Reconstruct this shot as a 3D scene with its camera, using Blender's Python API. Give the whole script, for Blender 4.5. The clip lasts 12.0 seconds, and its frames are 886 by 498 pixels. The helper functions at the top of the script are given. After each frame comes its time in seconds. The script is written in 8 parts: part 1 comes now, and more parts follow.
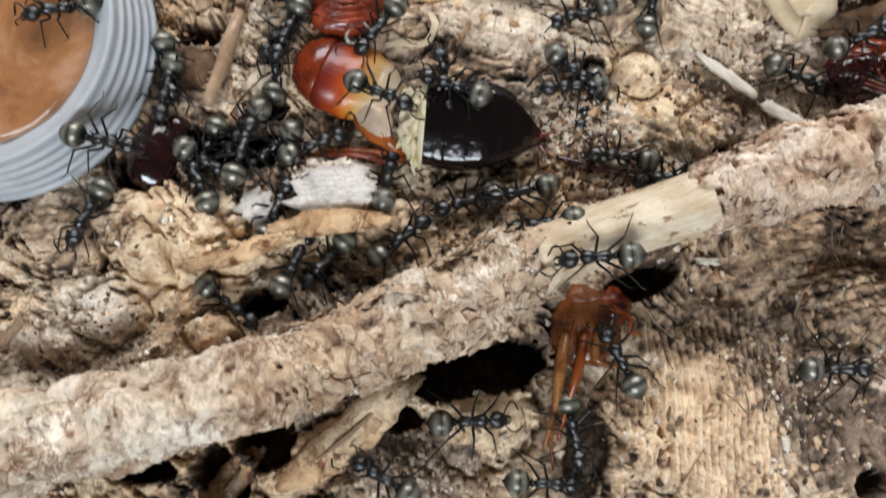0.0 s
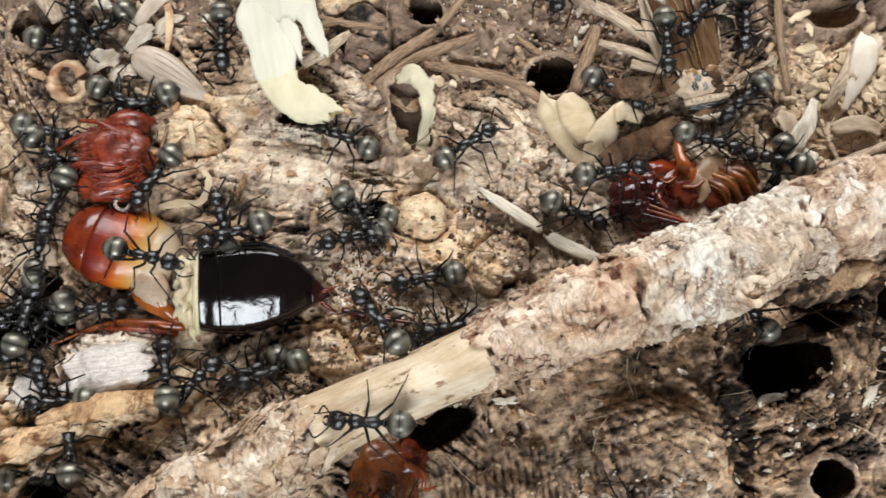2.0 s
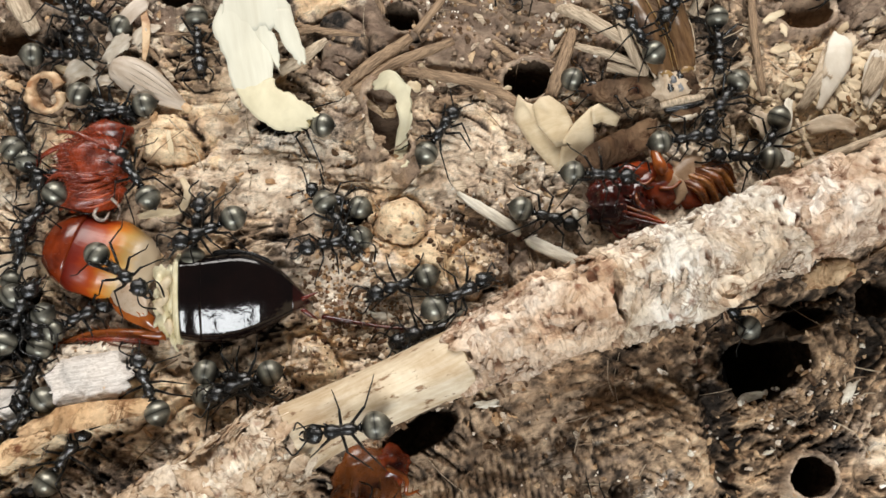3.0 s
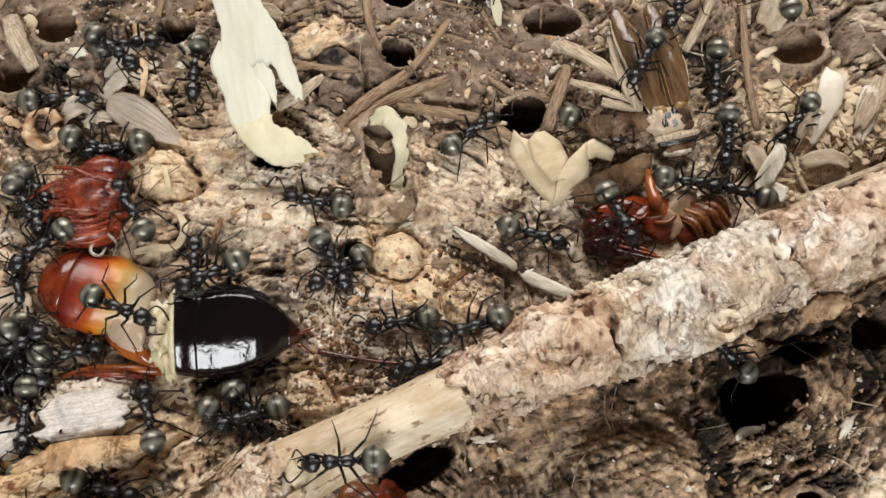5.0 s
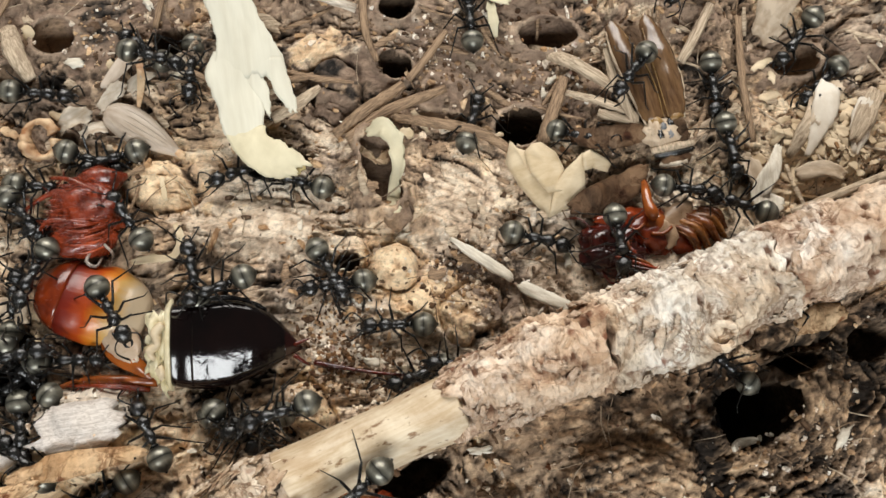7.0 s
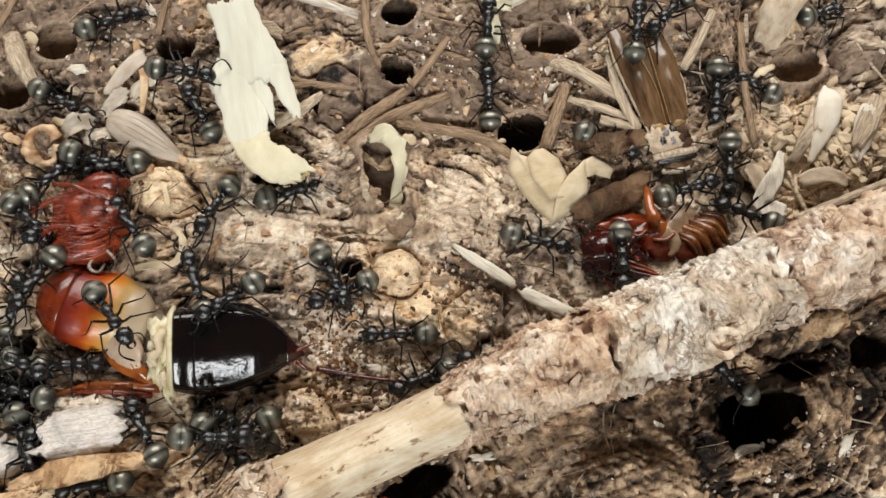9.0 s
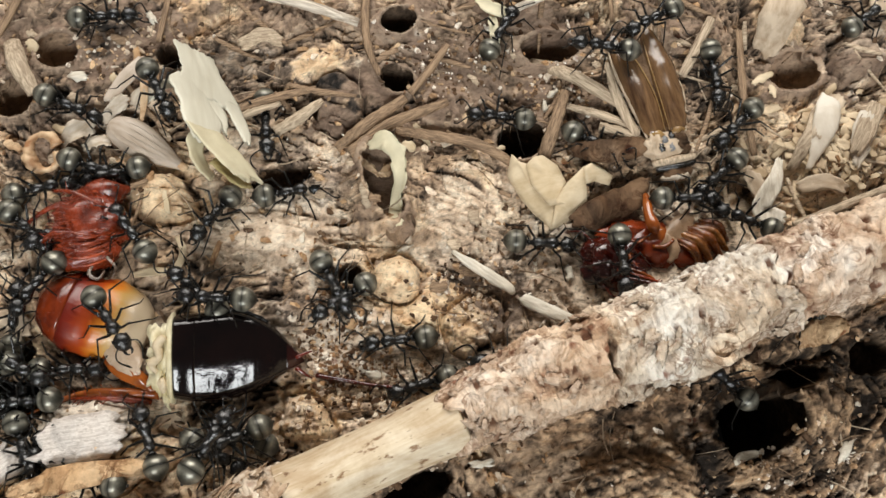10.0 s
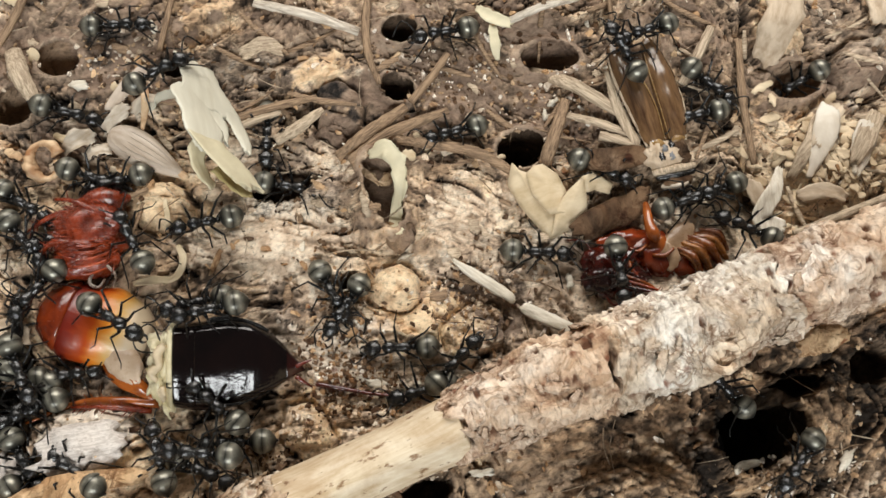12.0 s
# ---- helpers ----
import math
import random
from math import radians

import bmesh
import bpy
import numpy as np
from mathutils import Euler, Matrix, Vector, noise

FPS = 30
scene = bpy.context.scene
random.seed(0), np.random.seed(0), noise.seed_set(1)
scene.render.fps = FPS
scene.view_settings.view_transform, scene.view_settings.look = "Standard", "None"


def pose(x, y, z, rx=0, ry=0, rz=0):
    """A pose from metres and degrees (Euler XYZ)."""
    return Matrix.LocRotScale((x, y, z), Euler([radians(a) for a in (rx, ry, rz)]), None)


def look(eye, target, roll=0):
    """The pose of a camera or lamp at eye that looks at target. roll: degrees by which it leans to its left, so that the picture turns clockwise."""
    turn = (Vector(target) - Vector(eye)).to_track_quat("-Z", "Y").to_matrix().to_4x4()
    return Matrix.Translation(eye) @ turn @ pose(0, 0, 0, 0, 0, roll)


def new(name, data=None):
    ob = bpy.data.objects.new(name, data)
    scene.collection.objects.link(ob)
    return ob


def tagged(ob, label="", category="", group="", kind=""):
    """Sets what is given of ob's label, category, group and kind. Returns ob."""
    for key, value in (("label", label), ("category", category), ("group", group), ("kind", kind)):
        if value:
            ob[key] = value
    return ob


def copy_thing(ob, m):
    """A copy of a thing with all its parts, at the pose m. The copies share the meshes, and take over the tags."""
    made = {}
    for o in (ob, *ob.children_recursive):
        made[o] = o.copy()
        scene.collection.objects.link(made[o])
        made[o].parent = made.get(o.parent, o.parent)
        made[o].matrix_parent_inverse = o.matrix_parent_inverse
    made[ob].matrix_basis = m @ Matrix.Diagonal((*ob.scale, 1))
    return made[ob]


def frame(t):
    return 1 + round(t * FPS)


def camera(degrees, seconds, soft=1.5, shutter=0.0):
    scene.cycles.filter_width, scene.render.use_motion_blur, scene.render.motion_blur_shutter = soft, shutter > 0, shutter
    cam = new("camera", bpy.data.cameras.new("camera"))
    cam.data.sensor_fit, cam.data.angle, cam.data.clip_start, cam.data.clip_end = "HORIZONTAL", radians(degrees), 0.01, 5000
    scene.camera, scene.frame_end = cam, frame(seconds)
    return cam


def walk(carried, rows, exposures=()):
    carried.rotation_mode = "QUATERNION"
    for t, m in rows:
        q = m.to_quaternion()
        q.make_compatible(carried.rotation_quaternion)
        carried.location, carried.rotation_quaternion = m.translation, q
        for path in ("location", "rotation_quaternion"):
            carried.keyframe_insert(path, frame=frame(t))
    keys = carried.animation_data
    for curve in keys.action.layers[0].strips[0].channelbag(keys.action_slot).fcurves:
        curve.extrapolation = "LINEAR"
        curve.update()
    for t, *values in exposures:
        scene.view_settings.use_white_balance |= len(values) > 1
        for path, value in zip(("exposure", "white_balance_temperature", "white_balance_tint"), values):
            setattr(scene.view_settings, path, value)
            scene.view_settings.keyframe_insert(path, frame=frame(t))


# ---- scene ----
MM = 0.001  # the place is small: plan numbers are millimetres
PATH = [
    (0.0, -3.98, -2.28, 77.24, 11.88, -1.30, -3.00),
    (0.3, -2.49, 0.48, 76.65, 7.71, -0.87, -2.43),
    (0.5, -1.50, 2.33, 76.26, 7.90, -0.67, -3.07),
    (0.6, -0.72, 3.55, 76.54, 8.64, -0.75, -3.80),
    (0.7, 0.05, 4.78, 76.82, 9.47, -1.03, -4.11),
    (0.8, 0.83, 6.00, 77.10, 10.22, -0.98, -4.48),
    (1.0, 2.38, 8.45, 77.65, 10.08, -1.18, -4.20),
    (1.5, 6.05, 9.07, 78.32, 11.27, -2.07, -6.09),
    (2.0, 10.42, 9.09, 78.75, 11.99, -3.19, -8.20),
    (2.5, 11.62, 9.06, 79.16, 12.36, -3.70, -8.99),
    (3.0, 11.56, 9.02, 79.20, 12.19, -3.37, -9.20),
    (5.0, 11.53, 9.06, 79.31, 14.19, -3.58, -9.36),
    (5.5, 11.55, 9.10, 79.33, 14.41, -3.62, -9.39),
    (6.0, 11.57, 9.10, 79.33, 14.57, -3.68, -9.37),
    (6.5, 11.56, 9.08, 79.30, 14.67, -3.76, -9.35),
    (7.0, 11.55, 9.11, 79.36, 14.78, -3.78, -9.38),
    (9.0, 11.54, 9.10, 79.35, 15.15, -3.67, -9.29),
    (9.5, 11.57, 9.10, 79.41, 15.35, -3.66, -9.31),
    (10.0, 11.51, 9.08, 79.46, 15.54, -3.71, -9.31),
    (10.5, 11.52, 9.07, 79.46, 15.65, -3.71, -9.32),
    (11.0, 11.53, 9.06, 79.51, 15.83, -3.68, -9.29),
    (11.5, 11.53, 9.07, 79.51, 15.94, -3.68, -9.32),
    (12.0, 11.54, 9.10, 79.51, 16.02, -3.68, -9.29),
]
cam = camera(48.8, 12.0, soft=1.5, shutter=0.3)
walk(cam, [(t, pose(x * MM, y * MM, z * MM, rx, ry, rz)) for t, x, y, z, rx, ry, rz in PATH],
     exposures=[(0.0, -0.2, 6150, 10), (0.5, -0.30, 6100, 10), (1.0, 0.0, 5950, 10), (1.5, -0.06, 6250, 10), (2.0, -0.06, 6400, 10), (3.0, -0.10, 6650, 10), (5.0, -0.19, 6700, 10), (12.0, -0.20, 6750, 10)])


# ---- light ----
def area_lamp(name, eye, target, sx, sy, watts, colour):
    data = bpy.data.lights.new(name, "AREA")
    data.shape, data.size, data.size_y, data.energy, data.color = "RECTANGLE", sx, sy, watts, colour
    ob = new(name, data)
    ob.matrix_world = look(eye, target)
    return ob


world = bpy.data.worlds.new("room_light")
scene.world = world
world.use_nodes = True
world.node_tree.nodes["Background"].inputs[0].default_value = (1.0, 0.97, 0.93, 1)
world.node_tree.nodes["Background"].inputs[1].default_value = 0.09
area_lamp("tube_lamp", (-0.10, -0.70, 0.70), (0.02, 0.025, 0), 0.60, 0.22, 10.0, (0.92, 0.97, 1.0))
area_lamp("window_light", (0.15, 1.28, 1.05), (0.02, 0.025, 0), 1.5, 0.8, 38.5, (1.0, 0.975, 0.94))


# ---- materials ----
def node_mat(name):
    m = bpy.data.materials.new(name)
    m.use_nodes = True
    nt = m.node_tree
    return m, nt, nt.nodes["Principled BSDF"]


def add(nt, kind, **values):
    n = nt.nodes.new(kind)
    for key, v in values.items():
        if key == "blend":
            n.blend_type = v
        elif key == "op":
            n.operation = v
        else:
            n.inputs[key.replace("_", " ")].default_value = v
    return n


def mix_colour(nt, fac, a, b, blend="MIX"):
    n = nt.nodes.new("ShaderNodeMix")
    n.data_type, n.blend_type = "RGBA", blend
    for socket, v in ((n.inputs[0], fac), (n.inputs[6], a), (n.inputs[7], b)):
        if hasattr(v, "links") or hasattr(v, "is_linked"):
            nt.links.new(v, socket)
        else:
            socket.default_value = v if not isinstance(v, tuple) else (*v[:3], 1)
    return n.outputs[2]


def ramp(nt, source, stops):
    n = nt.nodes.new("ShaderNodeValToRGB")
    r = n.color_ramp
    while len(r.elements) < len(stops):
        r.elements.new(0.5)
    for e, (p, c) in zip(r.elements, stops):
        e.position = p
        e.color = (*c, 1) if isinstance(c, tuple) else (c, c, c, 1)
    nt.links.new(source, n.inputs[0])
    return n.outputs[0]


def noise_tex(nt, scale, detail=6.0, rough=0.6, stretch=(1, 1, 1), turn=(0, 0, 0), distort=0.0):
    co = nt.nodes.new("ShaderNodeTexCoord")
    mp = nt.nodes.new("ShaderNodeMapping")
    mp.inputs["Scale"].default_value = stretch
    mp.inputs["Rotation"].default_value = [radians(a) for a in turn]
    nt.links.new(co.outputs["Object"], mp.inputs[0])
    n = add(nt, "ShaderNodeTexNoise", Scale=scale, Detail=detail, Roughness=rough, Distortion=distort)
    nt.links.new(mp.outputs[0], n.inputs[0])
    return n.outputs["Fac"]


def bump(nt, bsdf, height, strength, distance):
    n = add(nt, "ShaderNodeBump", Strength=strength, Distance=distance)
    nt.links.new(height, n.inputs["Height"])
    nt.links.new(n.outputs[0], bsdf.inputs["Normal"])


def attr(nt, name):
    n = nt.nodes.new("ShaderNodeAttribute")
    n.attribute_name = name
    return n.outputs["Fac"]


def rotten_wood(name):
    """Decayed wood: tan, brown and bleached fibres, steered by the tone, pale and clean values on the mesh."""
    m, nt, b = node_mat(name)
    fine = noise_tex(nt, 2600, 5, 0.7)
    mid = noise_tex(nt, 520, 5, 0.65, distort=0.6)
    math_n = add(nt, "ShaderNodeMath", op="MULTIPLY_ADD")
    nt.links.new(mid, math_n.inputs[0])
    math_n.inputs[1].default_value = 0.5
    shift = add(nt, "ShaderNodeMath", op="ADD")
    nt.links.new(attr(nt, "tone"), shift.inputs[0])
    shift.inputs[1].default_value = -0.25
    nt.links.new(shift.outputs[0], math_n.inputs[2])
    col = ramp(nt, math_n.outputs[0], [(0.02, (0.022, 0.015, 0.010)), (0.22, (0.12, 0.078, 0.048)), (0.42, (0.37, 0.245, 0.15)), (0.64, (0.70, 0.475, 0.285)), (0.92, (0.90, 0.70, 0.46))])
    grey = ramp(nt, math_n.outputs[0], [(0.02, (0.024, 0.021, 0.019)), (0.3, (0.17, 0.13, 0.102)), (0.6, (0.53, 0.43, 0.34)), (0.92, (0.86, 0.76, 0.64))])
    col = mix_colour(nt, attr(nt, "pale"), col, grey)
    speck = ramp(nt, fine, [(0.32, 0.5), (0.46, 1.0), (0.72, 1.15)])
    col = mix_colour(nt, 0.85, col, speck, "MULTIPLY")
    line = ramp(nt, noise_tex(nt, 330, 5, 0.6, stretch=(0.55, 1.5, 1), turn=(0, 0, -9), distort=0.9), [(0.455, 1.0), (0.492, 0.30), (0.508, 0.30), (0.545, 1.0)])
    thin = ramp(nt, noise_tex(nt, 900, 4, 0.6, stretch=(0.7, 1.4, 1), distort=0.7), [(0.46, 1.0), (0.495, 0.5), (0.505, 0.5), (0.54, 1.0)])
    cell = nt.nodes.new("ShaderNodeTexVoronoi")
    cell.inputs["Scale"].default_value = 1500.0
    co = nt.nodes.new("ShaderNodeTexCoord")
    nt.links.new(co.outputs["Object"], cell.inputs["Vector"])
    dots = ramp(nt, cell.outputs["Distance"], [(0.16, 0.22), (0.34, 1.0)])
    where = ramp(nt, noise_tex(nt, 300, 3, 0.6), [(0.45, 0.0), (0.60, 0.75)])
    worn = add(nt, "ShaderNodeMath", op="MULTIPLY_ADD")
    nt.links.new(attr(nt, "clean"), worn.inputs[0])
    worn.inputs[1].default_value, worn.inputs[2].default_value = -0.75, 0.75
    col = mix_colour(nt, worn.outputs[0], col, line, "MULTIPLY")
    col = mix_colour(nt, worn.outputs[0], col, thin, "MULTIPLY")
    col = mix_colour(nt, where, col, mix_colour(nt, 1.0, col, dots, "MULTIPLY"))
    dull = ramp(nt, noise_tex(nt, 420, 6, 0.7, stretch=(0.6, 1.3, 1), turn=(0, 0, 25), distort=0.5), [(0.28, (0.085, 0.055, 0.044)), (0.46, (0.235, 0.160, 0.114)), (0.60, (0.36, 0.258, 0.185)), (0.78, (0.50, 0.39, 0.29))])
    dull = mix_colour(nt, 0.7, dull, speck, "MULTIPLY")
    col = mix_colour(nt, attr(nt, "skin"), col, dull)
    nt.links.new(col, b.inputs["Base Color"])
    b.inputs["Roughness"].default_value = 0.85
    b.inputs["Specular IOR Level"].default_value = 0.25
    relief_n = add(nt, "ShaderNodeMath", op="MULTIPLY_ADD")
    nt.links.new(line, relief_n.inputs[0])
    relief_n.inputs[1].default_value = 1.2
    nt.links.new(fine, relief_n.inputs[2])
    relief_m = add(nt, "ShaderNodeMath", op="MULTIPLY_ADD")
    nt.links.new(thin, relief_m.inputs[0])
    relief_m.inputs[1].default_value = 0.6
    nt.links.new(relief_n.outputs[0], relief_m.inputs[2])
    bump(nt, b, relief_m.outputs[0], 0.55, 0.0002)
    return m


def bark(name, dark, mid_c, light, scale=900.0):
    m, nt, b = node_mat(name)
    big = noise_tex(nt, scale * 0.28, 6, 0.65, distort=0.8)
    fine = noise_tex(nt, scale * 2.6, 5, 0.7)
    col = ramp(nt, big, [(0.30, dark), (0.44, mid_c), (0.60, light)])
    wide_n = ramp(nt, noise_tex(nt, scale * 0.10, 3, 0.6, distort=0.5), [(0.40, (0.88, 0.76, 0.64)), (0.58, (1.0, 1.0, 1.0))])
    col = mix_colour(nt, 0.9, col, wide_n, "MULTIPLY")
    col = mix_colour(nt, 0.4, col, ramp(nt, fine, [(0.32, 0.65), (0.50, 1.06), (0.7, 1.2)]), "MULTIPLY")
    seam = ramp(nt, noise_tex(nt, scale * 0.34, 4, 0.6, distort=1.4), [(0.455, (1.0, 1.0, 1.0)), (0.488, (0.36, 0.24, 0.17)), (0.508, (0.36, 0.24, 0.17)), (0.55, (1.0, 1.0, 1.0))])
    part_n = ramp(nt, noise_tex(nt, scale * 0.2, 3, 0.6), [(0.46, 0.0), (0.58, 0.75)])
    col = mix_colour(nt, part_n, col, mix_colour(nt, 1.0, col, seam, "MULTIPLY"))
    warp = add(nt, "ShaderNodeTexNoise", Scale=scale * 0.9, Detail=3.0)
    place = nt.nodes.new("ShaderNodeTexCoord")
    nt.links.new(place.outputs["Object"], warp.inputs[0])
    shove = add(nt, "ShaderNodeVectorMath", op="MULTIPLY_ADD")
    nt.links.new(warp.outputs["Color"], shove.inputs[0])
    shove.inputs[1].default_value = (0.0009, 0.0009, 0.0009)
    nt.links.new(place.outputs["Object"], shove.inputs[2])
    cells = nt.nodes.new("ShaderNodeTexVoronoi")
    cells.inputs["Scale"].default_value = scale * 0.7
    nt.links.new(shove.outputs[0], cells.inputs["Vector"])
    plate = ramp(nt, cells.outputs["Color"], [(0.15, (0.78, 0.67, 0.58)), (0.40, (1.02, 1.0, 0.97)), (0.85, (1.18, 1.17, 1.14))])
    col = mix_colour(nt, 0.75, col, plate, "MULTIPLY")
    scurf = ramp(nt, noise_tex(nt, scale * 0.34, 7, 0.60, distort=1.1), [(0.40, 0.0), (0.43, 0.5), (0.51, 0.56), (0.535, 1.0)])
    col = mix_colour(nt, 0.9, col, ramp(nt, scurf, [(0.0, (0.80, 0.72, 0.64)), (0.5, (1.03, 1.01, 0.99)), (1.0, (1.14, 1.14, 1.13))]), "MULTIPLY")
    spot = nt.nodes.new("ShaderNodeTexVoronoi")
    spot.inputs["Scale"].default_value = scale * 0.62
    co = nt.nodes.new("ShaderNodeTexCoord")
    nt.links.new(co.outputs["Object"], spot.inputs["Vector"])
    freckle = ramp(nt, spot.outputs["Distance"], [(0.14, (0.30, 0.13, 0.085)), (0.27, (1.0, 1.0, 1.0))])
    col = mix_colour(nt, ramp(nt, noise_tex(nt, scale * 0.22, 3, 0.6), [(0.46, 0.0), (0.56, 0.85)]), col, mix_colour(nt, 1.0, col, freckle, "MULTIPLY"))
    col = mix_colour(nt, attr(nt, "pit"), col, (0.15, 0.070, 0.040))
    nt.links.new(col, b.inputs["Base Color"])
    b.inputs["Roughness"].default_value = 0.88
    b.inputs["Specular IOR Level"].default_value = 0.2
    high = add(nt, "ShaderNodeMath", op="MULTIPLY_ADD")
    nt.links.new(plate, high.inputs[0])
    high.inputs[1].default_value = 1.4
    nt.links.new(fine, high.inputs[2])
    higher = add(nt, "ShaderNodeMath", op="MULTIPLY_ADD")
    nt.links.new(scurf, higher.inputs[0])
    higher.inputs[1].default_value = 1.5
    nt.links.new(high.outputs[0], higher.inputs[2])
    bump(nt, b, higher.outputs[0], 0.7, 0.00026)
    return m


def plain_wood(name, dark, light, along=(1, 14, 14), scale=260.0, rough=0.6, gloss=0.35, strength=0.35):
    """Split or peeled wood with streaks along its own x."""
    m, nt, b = node_mat(name)
    streak = noise_tex(nt, scale, 5, 0.6, stretch=along, distort=0.3)
    blot = noise_tex(nt, scale * 0.6, 4, 0.6)
    col = ramp(nt, streak, [(0.30, dark), (0.62, light)])
    col = mix_colour(nt, 0.5, col, ramp(nt, blot, [(0.3, 0.62), (0.55, 1.0), (0.8, 1.1)]), "MULTIPLY")
    nt.links.new(col, b.inputs["Base Color"])
    b.inputs["Roughness"].default_value = rough
    b.inputs["Specular IOR Level"].default_value = gloss
    bump(nt, b, streak, strength, 0.00015)
    return m


def peeled(name):
    """Bare wood under lifted bark: fine grain along x, brown flecks, scratches and stains."""
    m, nt, b = node_mat(name)
    grain = noise_tex(nt, 240, 6, 0.65, stretch=(1, 9, 9), distort=0.4)
    col = ramp(nt, grain, [(0.30, (0.60, 0.47, 0.30)), (0.5, (0.74, 0.62, 0.45)), (0.7, (0.82, 0.73, 0.58))])
    col = mix_colour(nt, 0.8, col, ramp(nt, noise_tex(nt, 130, 5, 0.65, distort=0.8), [(0.34, (0.62, 0.50, 0.38)), (0.54, (1.0, 1.0, 1.0))]), "MULTIPLY")
    fleck = ramp(nt, noise_tex(nt, 700, 4, 0.6, stretch=(1, 2.2, 2.2)), [(0.335, (0.30, 0.17, 0.09)), (0.40, (1.0, 1.0, 1.0))])
    col = mix_colour(nt, 0.85, col, fleck, "MULTIPLY")
    nt.links.new(col, b.inputs["Base Color"])
    b.inputs["Roughness"].default_value = 0.55
    b.inputs["Specular IOR Level"].default_value = 0.3
    bump(nt, b, grain, 0.3, 0.00015)
    return m


def shell(name, dark, light, rough=0.12, scale=300.0, through_light=0.0, coat=0.0, metal=0.0, spec=0.5, rise=0.12):
    """Insect cuticle."""
    m, nt, b = node_mat(name)
    n = noise_tex(nt, scale, 5, 0.6, distort=0.5)
    fine = noise_tex(nt, scale * 6, 4, 0.6)
    nt.links.new(ramp(nt, n, [(0.32, dark), (0.66, light)]), b.inputs["Base Color"])
    nt.links.new(ramp(nt, fine, [(0.3, rough * 0.7), (0.7, min(1, rough * 1.5))]), b.inputs["Roughness"])
    b.inputs["Specular IOR Level"].default_value = spec
    b.inputs["Metallic"].default_value = metal
    b.inputs["Coat Weight"].default_value = coat
    b.inputs["Coat Roughness"].default_value = 0.08
    b.inputs["Transmission Weight"].default_value = through_light
    bump(nt, b, fine, rise, 0.0001)
    return m


def banded_silver(name):
    """Ant rear: olive-silver down over black, thinner towards the waist and at the seam of the plates."""
    m, nt, b = node_mat(name)
    co = nt.nodes.new("ShaderNodeTexCoord")
    sep = nt.nodes.new("ShaderNodeSeparateXYZ")
    nt.links.new(co.outputs["Generated"], sep.inputs[0])
    n = noise_tex(nt, 1500, 5, 0.7, stretch=(0.4, 1.6, 1.6))
    mul = add(nt, "ShaderNodeMath", op="MULTIPLY_ADD")
    nt.links.new(n, mul.inputs[0])
    mul.inputs[1].default_value = 0.10
    nt.links.new(sep.outputs[0], mul.inputs[2])
    dark, mid, light = (0.012, 0.012, 0.010), (0.085, 0.081, 0.064), (0.28, 0.268, 0.215)
    band = ramp(nt, mul.outputs[0], [(0.06, dark), (0.22, mid), (0.40, light), (0.555, mid), (0.585, dark), (0.615, mid), (0.76, light), (0.90, mid), (1.0, dark)])
    col = mix_colour(nt, 0.8, band, ramp(nt, n, [(0.3, 0.55), (0.6, 1.1)]), "MULTIPLY")
    nt.links.new(col, b.inputs["Base Color"])
    b.inputs["Metallic"].default_value = 0.45
    b.inputs["Roughness"].default_value = 0.33
    bump(nt, b, n, 0.15, 0.0001)
    return m


M_GROUND = rotten_wood("rotten_wood")
M_BARK = bark("pale_bark", (0.24, 0.15, 0.09), (0.59, 0.485, 0.375), (0.80, 0.72, 0.61))
M_BARK_PINK = bark("pinkish_bark", (0.27, 0.14, 0.09), (0.67, 0.55, 0.45), (0.87, 0.80, 0.72), 1000.0)
M_BARK_GREY = bark("lichen_bark", (0.26, 0.18, 0.12), (0.70, 0.64, 0.555), (0.90, 0.87, 0.81), 1000.0)
M_PEELED = peeled("peeled_wood")
M_STRAW = plain_wood("straw", (0.10, 0.06, 0.036), (0.40, 0.27, 0.165), rough=0.75, scale=500.0, strength=0.7)
M_STRAW_PALE = plain_wood("pale_straw", (0.24, 0.165, 0.105), (0.66, 0.53, 0.38), rough=0.7, scale=420.0, strength=0.6)
M_SPLINTER = plain_wood("white_splinter", (0.58, 0.50, 0.38), (0.84, 0.78, 0.66), rough=0.6)
M_FLAKE = plain_wood("cream_flake", (0.62, 0.55, 0.37), (0.75, 0.68, 0.48), along=(3, 2, 2), scale=180.0, rough=0.55, strength=0.12)
M_OCHRE = plain_wood("ochre_flake", (0.38, 0.28, 0.10), (0.60, 0.50, 0.25), along=(1, 3, 3), rough=0.5, strength=0.2)
M_SMOOTHWHITE = plain_wood("smooth_white_flake", (0.58, 0.48, 0.36), (0.80, 0.73, 0.62), along=(1, 1, 1), scale=300.0, rough=0.6, strength=0.15)
M_CHIP = plain_wood("pale_tan_chip", (0.42, 0.30, 0.195), (0.68, 0.55, 0.405), along=(1, 4, 4), scale=320.0, rough=0.7, strength=0.5)
M_SHRED = plain_wood("cream_shreds", (0.46, 0.32, 0.18), (0.80, 0.65, 0.45), along=(1, 1, 1), scale=260.0, rough=0.7, strength=0.4)
M_LEAF = plain_wood("cream_leaf", (0.52, 0.39, 0.23), (0.74, 0.61, 0.42), along=(1, 2, 2), scale=320.0, rough=0.5, strength=0.25)
M_BLEACHED = plain_wood("bleached_wood", (0.44, 0.38, 0.33), (0.78, 0.72, 0.66), scale=420.0, rough=0.75, strength=0.7)
